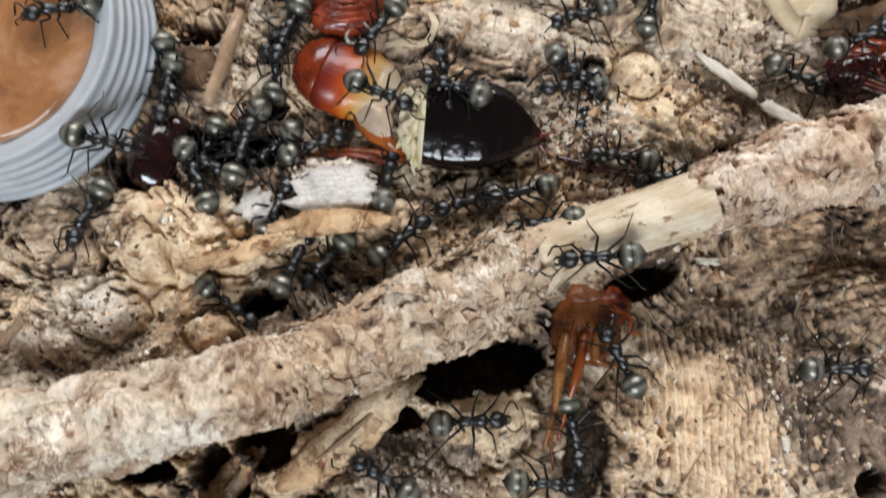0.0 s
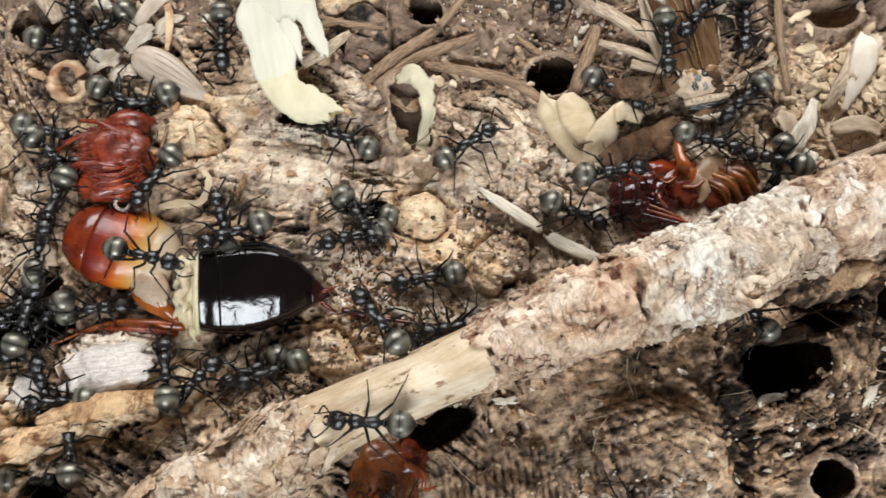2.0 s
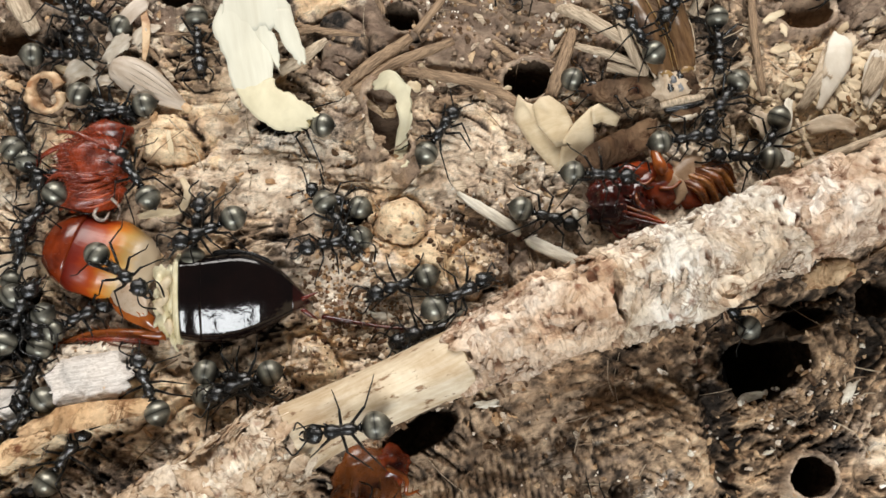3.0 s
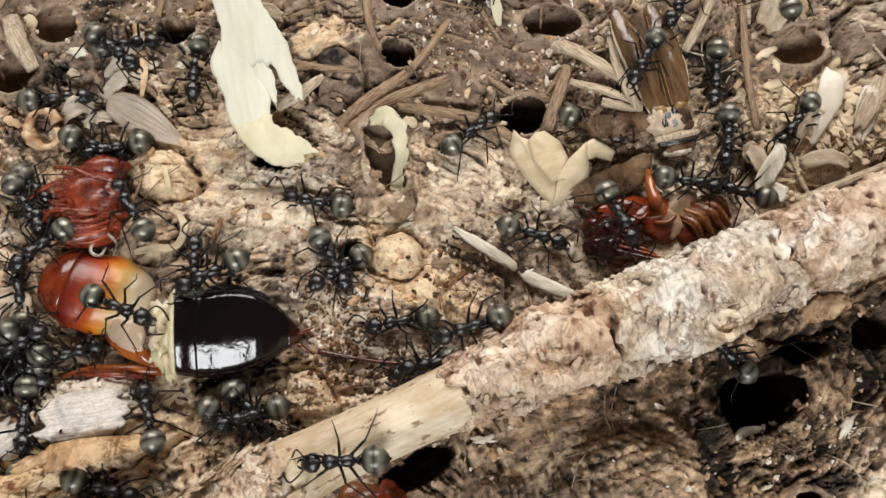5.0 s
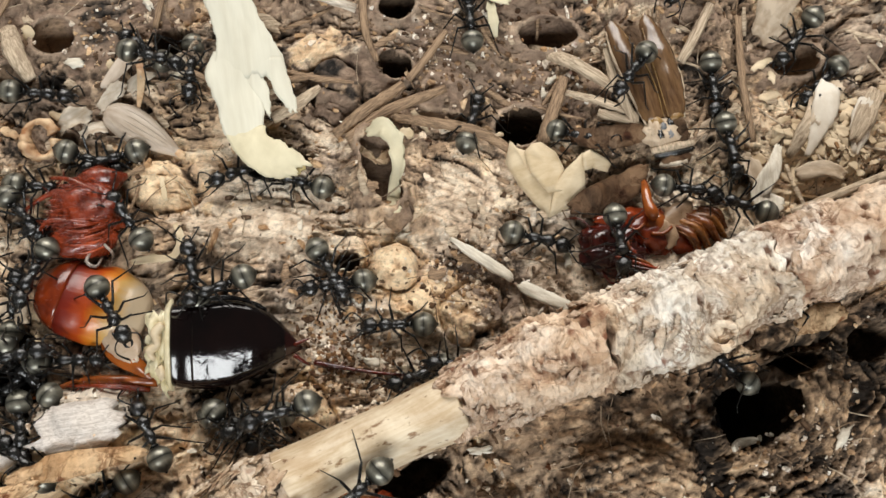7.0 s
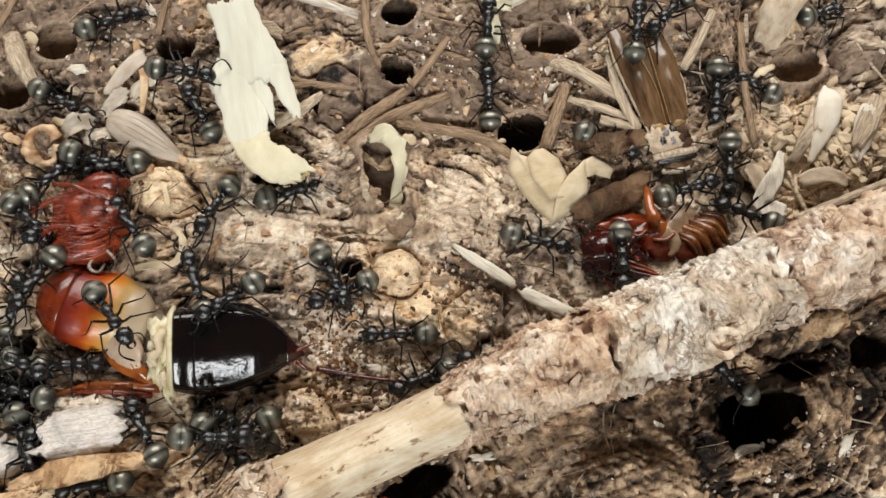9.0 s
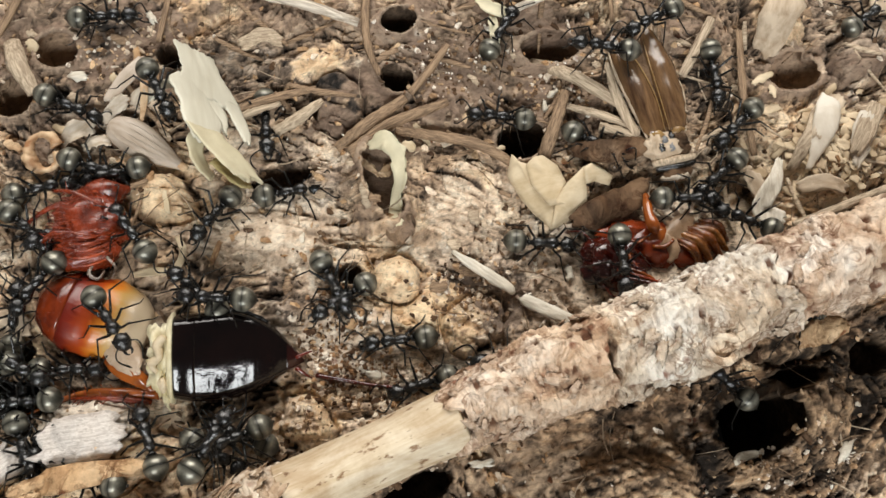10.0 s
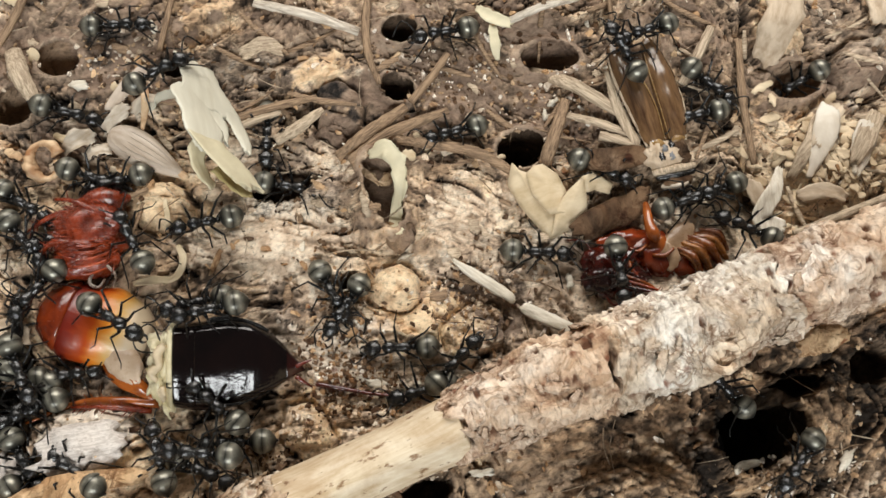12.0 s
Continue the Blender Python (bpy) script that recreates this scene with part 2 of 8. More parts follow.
M_TANWOOD = bark("tan_wood", (0.26, 0.17, 0.10), (0.54, 0.39, 0.245), (0.74, 0.58, 0.40), 1000.0)
M_FLAKE_LONG = plain_wood("cream_flake_grain", (0.66, 0.62, 0.49), (0.76, 0.73, 0.60), along=(9, 0.9, 6), scale=120.0, rough=0.5, strength=0.10)
M_LUMP = bark("tan_lump", (0.23, 0.145, 0.085), (0.47, 0.335, 0.21), (0.64, 0.485, 0.325), 700.0)
M_DARKWOOD = bark("dark_wood", (0.03, 0.02, 0.014), (0.10, 0.065, 0.042), (0.2, 0.14, 0.095), 800.0)
M_ANT = shell("ant_black", (0.0015, 0.0015, 0.0014), (0.013, 0.0125, 0.0115), 0.20, 1800.0, spec=0.8, rise=0.35)
M_GASTER = banded_silver("ant_silver")
M_LIMB = shell("ant_limb", (0.004, 0.004, 0.004), (0.012, 0.011, 0.010), 0.26, 1500.0, spec=0.45)
M_BLACK = shell("black_cuticle", (0.0015, 0.001, 0.0012), (0.008, 0.003, 0.0025), 0.10, 80.0, coat=0.0, spec=0.5, rise=0.8)
M_MAROON = shell("maroon_cuticle", (0.014, 0.002, 0.0015), (0.10, 0.012, 0.005), 0.14, 300.0, coat=0.5)
M_TAIL = shell("dark_tail_cuticle", (0.003, 0.001, 0.001), (0.022, 0.004, 0.003), 0.12, 300.0, coat=0.3)
M_RED = shell("red_cuticle", (0.060, 0.0075, 0.002), (0.31, 0.044, 0.011), 0.24, 700.0, coat=0.4, rise=0.8)
M_AMBERLEG = shell("amber_leg", (0.11, 0.033, 0.008), (0.36, 0.145, 0.038), 0.24, 500.0, coat=0.2, rise=0.3)
M_DARKRED = shell("dark_red_cuticle", (0.060, 0.006, 0.002), (0.27, 0.040, 0.008), 0.20, 420.0, coat=0.2)
M_REDHAIR = shell("red_hair", (0.12, 0.014, 0.005), (0.46, 0.075, 0.018), 0.25, 420.0)
M_ORANGE = shell("orange_cuticle", (0.11, 0.020, 0.003), (0.40, 0.105, 0.018), 0.18, 420.0, coat=0.3)
M_BROWNSHELL = shell("brown_cuticle", (0.05, 0.012, 0.003), (0.24, 0.070, 0.015), 0.26, 420.0, coat=0.4)
M_TAN = shell("tan_cuticle", (0.27, 0.16, 0.09), (0.52, 0.36, 0.23), 0.3, 420.0)
M_SKIN = shell("pinkish_skin", (0.42, 0.29, 0.19), (0.58, 0.45, 0.33), 0.3, 420.0)
M_CREAM = shell("cream_tissue", (0.55, 0.46, 0.25), (0.80, 0.73, 0.52), 0.35, 600.0)
M_WING = plain_wood("grey_wing", (0.36, 0.275, 0.20), (0.60, 0.505, 0.41), along=(1, 4, 4), scale=260.0, rough=0.4, strength=0.2)
M_HUSKWHITE = plain_wood("white_husk", (0.42, 0.32, 0.22), (0.66, 0.58, 0.47), along=(1, 3, 3), scale=500.0, rough=0.4, strength=0.4)
M_HUSK = plain_wood("orange_husk", (0.30, 0.11, 0.03), (0.72, 0.52, 0.32), along=(1, 1, 1), scale=700.0, rough=0.5)
M_ELYTRA = plain_wood("brown_wing_case", (0.045, 0.020, 0.009), (0.21, 0.115, 0.052), along=(1, 6, 6), scale=200.0, rough=0.24, gloss=0.7, strength=0.06)
M_GOLD = shell("golden_cuticle", (0.16, 0.085, 0.03), (0.40, 0.25, 0.10), 0.25, 500.0)
M_BLUEGREY = shell("blue_grey_scales", (0.12, 0.12, 0.12), (0.33, 0.33, 0.34), 0.5, 900.0)
M_SPLIT = plain_wood("split_white_straw", (0.26, 0.19, 0.13), (0.82, 0.74, 0.62), along=(1, 24, 24), scale=150.0, rough=0.65, strength=0.6)
M_GREYFUR = bark("grey_down", (0.06, 0.05, 0.04), (0.24, 0.20, 0.17), (0.58, 0.54, 0.51), 1500.0)


def amber_shell():
    """Cuticle that runs from dark red over amber to cream along its own x."""
    m, nt, b = node_mat("amber_cuticle")
    co = nt.nodes.new("ShaderNodeTexCoord")
    sep = nt.nodes.new("ShaderNodeSeparateXYZ")
    nt.links.new(co.outputs["Generated"], sep.inputs[0])
    n = noise_tex(nt, 350, 4, 0.6, stretch=(0.5, 2.2, 1))
    mul = add(nt, "ShaderNodeMath", op="MULTIPLY_ADD")
    nt.links.new(n, mul.inputs[0])
    mul.inputs[1].default_value = 0.25
    nt.links.new(sep.outputs[0], mul.inputs[2])
    nt.links.new(ramp(nt, mul.outputs[0], [(0.25, (0.045, 0.003, 0.002)), (0.44, (0.15, 0.011, 0.003)), (0.62, (0.40, 0.055, 0.005)), (0.75, (0.64, 0.21, 0.018)), (0.85, (0.60, 0.36, 0.11)), (0.98, (0.52, 0.41, 0.28))]), b.inputs["Base Color"])
    b.inputs["Roughness"].default_value = 0.34
    b.inputs["Coat Weight"].default_value = 0.08
    bump(nt, b, n, 0.3, 0.0003)
    return m


def plastic_cup():
    m, nt, b = node_mat("clear_plastic")
    n = noise_tex(nt, 400, 4, 0.6)
    nt.links.new(ramp(nt, n, [(0.3, (0.56, 0.60, 0.64)), (0.7, (0.74, 0.77, 0.80))]), b.inputs["Base Color"])
    b.inputs["Roughness"].default_value = 0.28
    b.inputs["Transmission Weight"].default_value = 0.35
    b.inputs["IOR"].default_value = 1.4
    return m


def jelly():
    m, nt, b = node_mat("brown_jelly")
    n = noise_tex(nt, 110, 6, 0.65, distort=0.6)
    nt.links.new(ramp(nt, n, [(0.3, (0.13, 0.045, 0.022)), (0.5, (0.32, 0.14, 0.055)), (0.66, (0.44, 0.25, 0.15)), (0.8, (0.55, 0.42, 0.35))]), b.inputs["Base Color"])
    b.inputs["Roughness"].default_value = 0.22
    bump(nt, b, n, 0.3, 0.0006)
    return m


M_AMBER, M_CUP, M_JELLY = amber_shell(), plastic_cup(), jelly()
M_TRAY = plain_wood("grey_tray", (0.36, 0.36, 0.37), (0.46, 0.46, 0.47), along=(1, 1, 1), scale=30.0, rough=0.5, strength=0.05)


# ---- mesh helpers ----
def lattice(ix, iy, seed):
    h = (ix.astype(np.int64) * 374761393 + iy.astype(np.int64) * 668265263 + seed * 974634777) & 0xFFFFFFFF
    h = ((h ^ (h >> 13)) * 1274126177) & 0xFFFFFFFF
    return ((h ^ (h >> 16)) & 0xFFFF) / 65535.0


def vnoise(x, y, seed):
    x0, y0 = np.floor(x), np.floor(y)
    fx, fy = x - x0, y - y0
    fx, fy = fx * fx * (3 - 2 * fx), fy * fy * (3 - 2 * fy)
    a, b = lattice(x0, y0, seed), lattice(x0 + 1, y0, seed)
    c, d = lattice(x0, y0 + 1, seed), lattice(x0 + 1, y0 + 1, seed)
    return (a + (b - a) * fx) * (1 - fy) + (c + (d - c) * fx) * fy


def fbm(x, y, seed, octaves=4, gain=0.5):
    total, amp, norm = 0.0, 1.0, 0.0
    for k in range(octaves):
        total = total + amp * vnoise(x * 2 ** k + 17.3 * k, y * 2 ** k - 9.1 * k, seed + k)
        norm += amp
        amp *= gain
    return total / norm


def link_mesh(name, verts, faces, material, parent=None, label="", smooth=True, values=None):
    me = bpy.data.meshes.new(name)
    me.from_pydata([tuple(v) for v in verts], [], faces)
    if smooth:
        me.polygons.foreach_set("use_smooth", [True] * len(me.polygons))
    for key, vals in (values or {}).items():
        me.attributes.new(key, "FLOAT", "POINT").data.foreach_set("value", np.asarray(vals, dtype=np.float32))
    me.materials.append(material)
    me.update()
    ob = new(name, me)
    if parent:
        ob.parent = parent
    if label:
        tagged(ob, label)
    return ob


def part(name, geo, material, parent, label="", smooth=True):
    """One mesh object from (verts in mm, faces) under a thing or a part."""
    verts, faces = geo
    return link_mesh(name, np.asarray(verts) * MM, faces, material, parent, label, smooth)


def thing(name, label, category, m=None, group="", kind=""):
    ob = tagged(new(name), label, category, group, kind)
    ob.empty_display_size = 0.002
    if m is not None:
        ob.matrix_basis = m
    return ob


def join(*geos):
    verts, faces = [], []
    for v, f in geos:
        k = len(verts)
        verts.extend([tuple(p) for p in v])
        faces.extend([tuple(i + k for i in q) for q in f])
    return verts, faces


def moved(geo, x=0, y=0, z=0, rx=0, ry=0, rz=0, s=1.0):
    m = pose(x, y, z, rx, ry, rz)
    return [m @ (Vector(p) * s) for p in geo[0]], geo[1]


def smooth_line(points, steps):
    """A Catmull-Rom line through the points, each a tuple of any length."""
    p = np.array(points, dtype=float)
    p = np.vstack([2 * p[0] - p[1], p, 2 * p[-1] - p[-2]])
    out = []
    for i in range(1, len(p) - 2):
        for k in range(steps):
            u = k / steps
            a, b, c, d = p[i - 1], p[i], p[i + 1], p[i + 2]
            out.append(0.5 * (2 * b + (c - a) * u + (2 * a - 5 * b + 4 * c - d) * u * u + (3 * b - a - 3 * c + d) * u ** 3))
    out.append(p[-2])
    return np.array(out)


def tube(points, sides=8, steps=4, flat=1.0, rough=0.0, seed=0):
    """A round rod through points (x, y, z, radius); flat squeezes it in z."""
    line = smooth_line(points, steps) if steps > 1 else np.array(points, dtype=float)
    rng = np.random.RandomState(seed)
    verts, faces, side = [], [], None
    for i, (x, y, z, r) in enumerate(line):
        d = Vector(line[min(i + 1, len(line) - 1)][:3] - line[max(i - 1, 0)][:3]).normalized()
        if side is None:
            side = d.cross(Vector((0, 0, 1)))
            if side.length < 0.05:
                side = d.cross(Vector((0, 1, 0)))
        side = (side - d * side.dot(d)).normalized()
        up = side.cross(d)
        for k in range(sides):
            a = 2 * math.pi * k / sides
            q = max(r, 0.005) * (1 + rough * (rng.rand() - 0.5))
            verts.append(Vector((x, y, z)) + side * math.cos(a) * q + up * math.sin(a) * q * flat)
    n = len(line)
    for i in range(n - 1):
        for k in range(sides):
            j = (k + 1) % sides
            faces.append((i * sides + k, i * sides + j, (i + 1) * sides + j, (i + 1) * sides + k))
    faces.append(tuple(range(sides))[::-1])
    faces.append(tuple((n - 1) * sides + k for k in range(sides)))
    return verts, faces


def blob(cx, cy, cz, rx, ry, rz, rough=0.0, seed=0, rings=12, sides=16, freq=1.3):
    verts, faces = [], []
    for i in range(rings + 1):
        th = math.pi * i / rings
        for k in range(sides):
            a = 2 * math.pi * k / sides
            d = Vector((math.cos(th), math.sin(th) * math.cos(a), math.sin(th) * math.sin(a)))
            q = 1 + rough * noise.noise(d * freq + Vector((seed * 3.7, seed * 1.3, 0))) + 0.5 * rough * noise.noise(d * freq * 2.7 + Vector((0, seed * 2.1, 5)))
            verts.append((cx + d.x * rx * q, cy + d.y * ry * q, cz + d.z * rz * q))
    for i in range(rings):
        for k in range(sides):
            j = (k + 1) % sides
            faces.append((i * sides + k, (i + 1) * sides + k, (i + 1) * sides + j, i * sides + j))
    return verts, faces


def ribbon(points, thick=0.25, steps=6, across=6, cup=0.0, ragged=0.0, seed=0, twist=0.0, taper=True):
    """A flat strip through points (x, y, z, half width): cup bends it across, ragged frays its edges, twist turns it (degrees)."""
    line = smooth_line(points, steps)
    rng = np.random.RandomState(seed)
    n, verts, faces = len(line), [], []
    for layer in (0, 1):
        for i, (x, y, z, w) in enumerate(line):
            d = Vector(line[min(i + 1, n - 1)][:3] - line[max(i - 1, 0)][:3]).normalized()
            side = d.cross(Vector((0, 0, 1)))
            side = side.normalized() if side.length > 0.02 else Vector((0, -1, 0))
            side.rotate(Matrix.Rotation(radians(twist * i / (n - 1)), 3, d))
            up = side.cross(d)
            for k in range(across + 1):
                u = 2 * k / across - 1
                fr = 1 + ragged * (vnoise(np.array(i * 0.6), np.array(k * 0.2 if abs(u) < 1 else 5 + k), seed) - 0.5) * (abs(u) ** 2)
                th = thick * (1 - 0.6 * abs(u) ** 3) * (0.5 - layer)
                wob = 0.15 * thick * math.sin(i * 1.7 + k * 2.3 + seed) + 0.45 * thick * noise.noise(Vector((x * 0.8, y * 0.8, seed + u)))
                near_end = max(0.0, 1 - min(i, n - 1 - i) / 2.5)
                out = 0.9 * noise.noise(Vector((u * 2.6, seed * 1.7, 4.0 if i < n / 2 else 9.0))) - 0.35 * u * u
                verts.append(Vector((x, y, z)) + d * (out * near_end * w * (-1 if i < n / 2 else 1) * taper) + side * (u * w * float(fr)) + up * (cup * w * u * u + th + wob))
    row, size = across + 1, n * (across + 1)
    for i in range(n - 1):
        for k in range(across):
            a, b, c, e = i * row + k, i * row + k + 1, (i + 1) * row + k + 1, (i + 1) * row + k
            faces.append((a, e, c, b))
            faces.append((a + size, b + size, c + size, e + size))
        a, e = i * row, (i + 1) * row
        faces.append((a, a + size, e + size, e))
        a, e = i * row + across, (i + 1) * row + across
        faces.append((a, e, e + size, a + size))
    for k in range(across):
        a, b = k, k + 1
        faces.append((a, b, b + size, a + size))
        a, b = (n - 1) * row + k, (n - 1) * row + k + 1
        faces.append((a, a + size, b + size, b))
    return verts, faces


def sheet(rows, thick, across, fray0, fray1, seed):
    """A thin torn sheet between a left and a right edge, rows (x, y, x, y, z); fray tears its two ends into fibres."""
    line = smooth_line(rows, 5)
    n, verts, faces = len(line), [], []
    for layer in (0, 1):
        for i, (ax, ay, bx, by, z) in enumerate(line):
            nxt, prv = line[min(i + 1, n - 1)], line[max(i - 1, 0)]
            dx, dy = nxt[0] + nxt[2] - prv[0] - prv[2], nxt[1] + nxt[3] - prv[1] - prv[3]
            dl = math.hypot(dx, dy) or 1.0
            for k in range(across + 1):
                u = k / across
                tear = fray0 * max(0.0, 1 - i / 5.0) * -1 + fray1 * max(0.0, 1 - (n - 1 - i) / 4.0)
                out = tear * (1.1 * abs(noise.noise(Vector((u * 7.0, seed * 1.3, 0.4 if tear < 0 else 5.4)))) + 0.5 * noise.noise(Vector((u * 19.0, seed * 0.7, 2.0))))
                edge = 0.18 * noise.noise(Vector((i * 0.55, seed * 2.1, u * 9.0))) * (1.0 if k in (0, across) else 0.0)
                x, y = ax + (bx - ax) * u + edge + out * dx / dl, ay + (by - ay) * u + edge + out * dy / dl
                bow = 0.12 * noise.noise(Vector((x * 0.35, y * 0.25, seed))) + 0.035 * noise.noise(Vector((u * 8.0, i * 0.06, seed + 3.0)))
                verts.append(Vector((x, y, z + bow + thick * (1 - 0.7 * abs(2 * u - 1) ** 4) * (0.5 - layer))))
    row, size = across + 1, n * (across + 1)
    for i in range(n - 1):
        for k in range(across):
            a, b, c, e = i * row + k, i * row + k + 1, (i + 1) * row + k + 1, (i + 1) * row + k
            faces += [(a, e, c, b), (a + size, b + size, c + size, e + size)]
        a, e = i * row, (i + 1) * row
        faces += [(a, a + size, e + size, e), (a + across, e + across, e + across + size, a + across + size)]
    for k in range(across):
        a = (n - 1) * row + k
        faces += [(k, k + 1, k + 1 + size, k + size), (a, a + size, a + 1 + size, a + 1)]
    return verts, faces


# ---- the rotten log: one relief with lumps, holes, stains and painted shade ----
LUMPS, HOLES, STAINS_OR_SHADE, RIBS = [], [], [], []


def lump(x, y, rx, ry, turn, high, sharp=1.0):
    LUMPS.append((x, y, rx, ry, radians(turn), high, sharp))


# floor_tone colours the inside darker: the hole's shade put into the colour
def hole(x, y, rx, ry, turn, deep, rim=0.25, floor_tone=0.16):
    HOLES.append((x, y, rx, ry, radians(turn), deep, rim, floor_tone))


def stain_or_shade(x, y, rx, ry, turn, tone, pale, strength=1.0):
    STAINS_OR_SHADE.append((x, y, rx, ry, radians(turn), tone, pale, strength))


def ribs(x, y, rx, ry, turn, pitch, deep):
    RIBS.append((x, y, rx, ry, radians(turn), pitch, deep))


def local(x, y, f, wob=None):
    dx, dy = x - f[0], y - f[1]
    c, s = math.cos(f[4]), math.sin(f[4])
    d = np.sqrt(((dx * c + dy * s) / f[2]) ** 2 + ((dy * c - dx * s) / f[3]) ** 2)
    return d if wob is None else d * (1 + wob)


def soft_step(a, b, v):
    u = np.clip((v - a) / (b - a), 0, 1)
    return u * u * (3 - 2 * u)


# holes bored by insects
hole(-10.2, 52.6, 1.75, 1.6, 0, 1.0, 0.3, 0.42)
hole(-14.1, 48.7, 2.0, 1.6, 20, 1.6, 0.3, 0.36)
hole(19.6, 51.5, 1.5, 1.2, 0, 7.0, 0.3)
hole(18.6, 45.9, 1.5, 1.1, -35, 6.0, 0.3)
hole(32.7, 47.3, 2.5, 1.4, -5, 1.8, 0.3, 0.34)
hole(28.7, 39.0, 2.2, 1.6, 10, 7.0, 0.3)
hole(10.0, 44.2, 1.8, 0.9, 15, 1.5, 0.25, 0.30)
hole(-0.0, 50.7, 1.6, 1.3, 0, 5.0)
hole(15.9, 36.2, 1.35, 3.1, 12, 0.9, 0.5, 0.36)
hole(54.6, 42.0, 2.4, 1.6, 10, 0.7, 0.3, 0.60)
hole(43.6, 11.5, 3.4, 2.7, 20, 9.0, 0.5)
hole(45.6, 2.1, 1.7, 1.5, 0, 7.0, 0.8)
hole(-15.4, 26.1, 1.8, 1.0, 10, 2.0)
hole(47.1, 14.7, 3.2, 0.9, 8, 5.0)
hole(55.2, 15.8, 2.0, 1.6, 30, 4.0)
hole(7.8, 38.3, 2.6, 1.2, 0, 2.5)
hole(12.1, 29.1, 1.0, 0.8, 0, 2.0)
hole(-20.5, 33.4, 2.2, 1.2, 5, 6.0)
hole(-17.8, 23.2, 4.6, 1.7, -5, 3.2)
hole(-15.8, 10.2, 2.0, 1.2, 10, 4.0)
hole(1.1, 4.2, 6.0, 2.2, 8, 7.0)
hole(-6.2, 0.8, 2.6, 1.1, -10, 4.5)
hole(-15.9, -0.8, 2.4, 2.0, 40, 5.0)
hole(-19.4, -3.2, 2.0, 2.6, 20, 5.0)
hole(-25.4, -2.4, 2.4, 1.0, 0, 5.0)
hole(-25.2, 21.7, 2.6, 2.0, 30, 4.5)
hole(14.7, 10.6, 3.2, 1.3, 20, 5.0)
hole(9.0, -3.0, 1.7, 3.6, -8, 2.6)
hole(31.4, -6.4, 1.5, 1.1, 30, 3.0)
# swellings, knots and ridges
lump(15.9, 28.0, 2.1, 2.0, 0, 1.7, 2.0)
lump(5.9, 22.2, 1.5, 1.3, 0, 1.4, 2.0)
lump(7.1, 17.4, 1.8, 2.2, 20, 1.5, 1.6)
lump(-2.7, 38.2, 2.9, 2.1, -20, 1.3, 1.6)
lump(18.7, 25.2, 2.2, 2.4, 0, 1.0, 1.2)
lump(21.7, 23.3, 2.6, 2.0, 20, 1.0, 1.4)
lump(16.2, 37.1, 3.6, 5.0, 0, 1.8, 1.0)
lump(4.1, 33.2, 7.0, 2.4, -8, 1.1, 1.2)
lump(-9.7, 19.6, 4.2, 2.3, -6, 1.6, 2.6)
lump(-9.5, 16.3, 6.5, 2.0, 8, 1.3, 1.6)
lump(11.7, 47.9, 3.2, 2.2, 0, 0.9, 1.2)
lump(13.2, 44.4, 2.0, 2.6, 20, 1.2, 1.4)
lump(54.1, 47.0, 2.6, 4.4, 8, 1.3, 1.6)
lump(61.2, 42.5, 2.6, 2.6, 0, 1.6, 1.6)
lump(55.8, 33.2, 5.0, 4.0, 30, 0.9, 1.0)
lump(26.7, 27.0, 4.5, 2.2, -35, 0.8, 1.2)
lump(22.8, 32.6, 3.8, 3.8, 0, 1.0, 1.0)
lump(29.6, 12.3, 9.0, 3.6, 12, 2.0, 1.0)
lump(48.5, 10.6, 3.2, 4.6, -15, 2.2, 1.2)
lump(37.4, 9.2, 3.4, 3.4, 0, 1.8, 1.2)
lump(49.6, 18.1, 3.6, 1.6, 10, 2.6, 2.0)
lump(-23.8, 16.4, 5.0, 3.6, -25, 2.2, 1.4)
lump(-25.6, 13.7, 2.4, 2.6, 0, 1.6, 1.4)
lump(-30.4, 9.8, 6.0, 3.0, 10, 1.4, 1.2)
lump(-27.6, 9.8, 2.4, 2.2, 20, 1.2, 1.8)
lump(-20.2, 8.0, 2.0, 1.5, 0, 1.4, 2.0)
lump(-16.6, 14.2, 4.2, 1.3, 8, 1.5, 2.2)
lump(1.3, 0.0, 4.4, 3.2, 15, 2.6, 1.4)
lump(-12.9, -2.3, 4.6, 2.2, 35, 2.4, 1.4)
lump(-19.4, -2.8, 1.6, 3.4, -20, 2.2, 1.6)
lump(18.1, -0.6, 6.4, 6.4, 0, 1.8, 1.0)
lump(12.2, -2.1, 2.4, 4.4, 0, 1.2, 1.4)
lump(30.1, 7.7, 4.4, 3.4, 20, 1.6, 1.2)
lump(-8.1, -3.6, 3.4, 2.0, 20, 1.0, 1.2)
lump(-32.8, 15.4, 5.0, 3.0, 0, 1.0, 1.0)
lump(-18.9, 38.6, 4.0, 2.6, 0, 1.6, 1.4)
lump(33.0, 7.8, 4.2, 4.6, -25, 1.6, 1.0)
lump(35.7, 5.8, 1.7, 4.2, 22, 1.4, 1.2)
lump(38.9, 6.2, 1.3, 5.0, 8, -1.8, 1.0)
# stains and painted shade: tone runs from dark brown 0 to pale tan 1; pale turns it bleached grey
stain_or_shade(29.9, 25.5, 14, 6, 10, 0.60, 0.75, 0.8)
stain_or_shade(23.0, 25.8, 3.0, 4.4, 40, 0.22, 0.9, 0.9)
stain_or_shade(9.4, 21.8, 3.0, 3.4, 30, 0.84, 0.85, 0.9)
stain_or_shade(13.6, 19.4, 5.0, 2.0, -12, 0.86, 0.6, 0.9)
stain_or_shade(4.7, 33.7, 7.5, 3.0, -8, 0.76, 0.6)
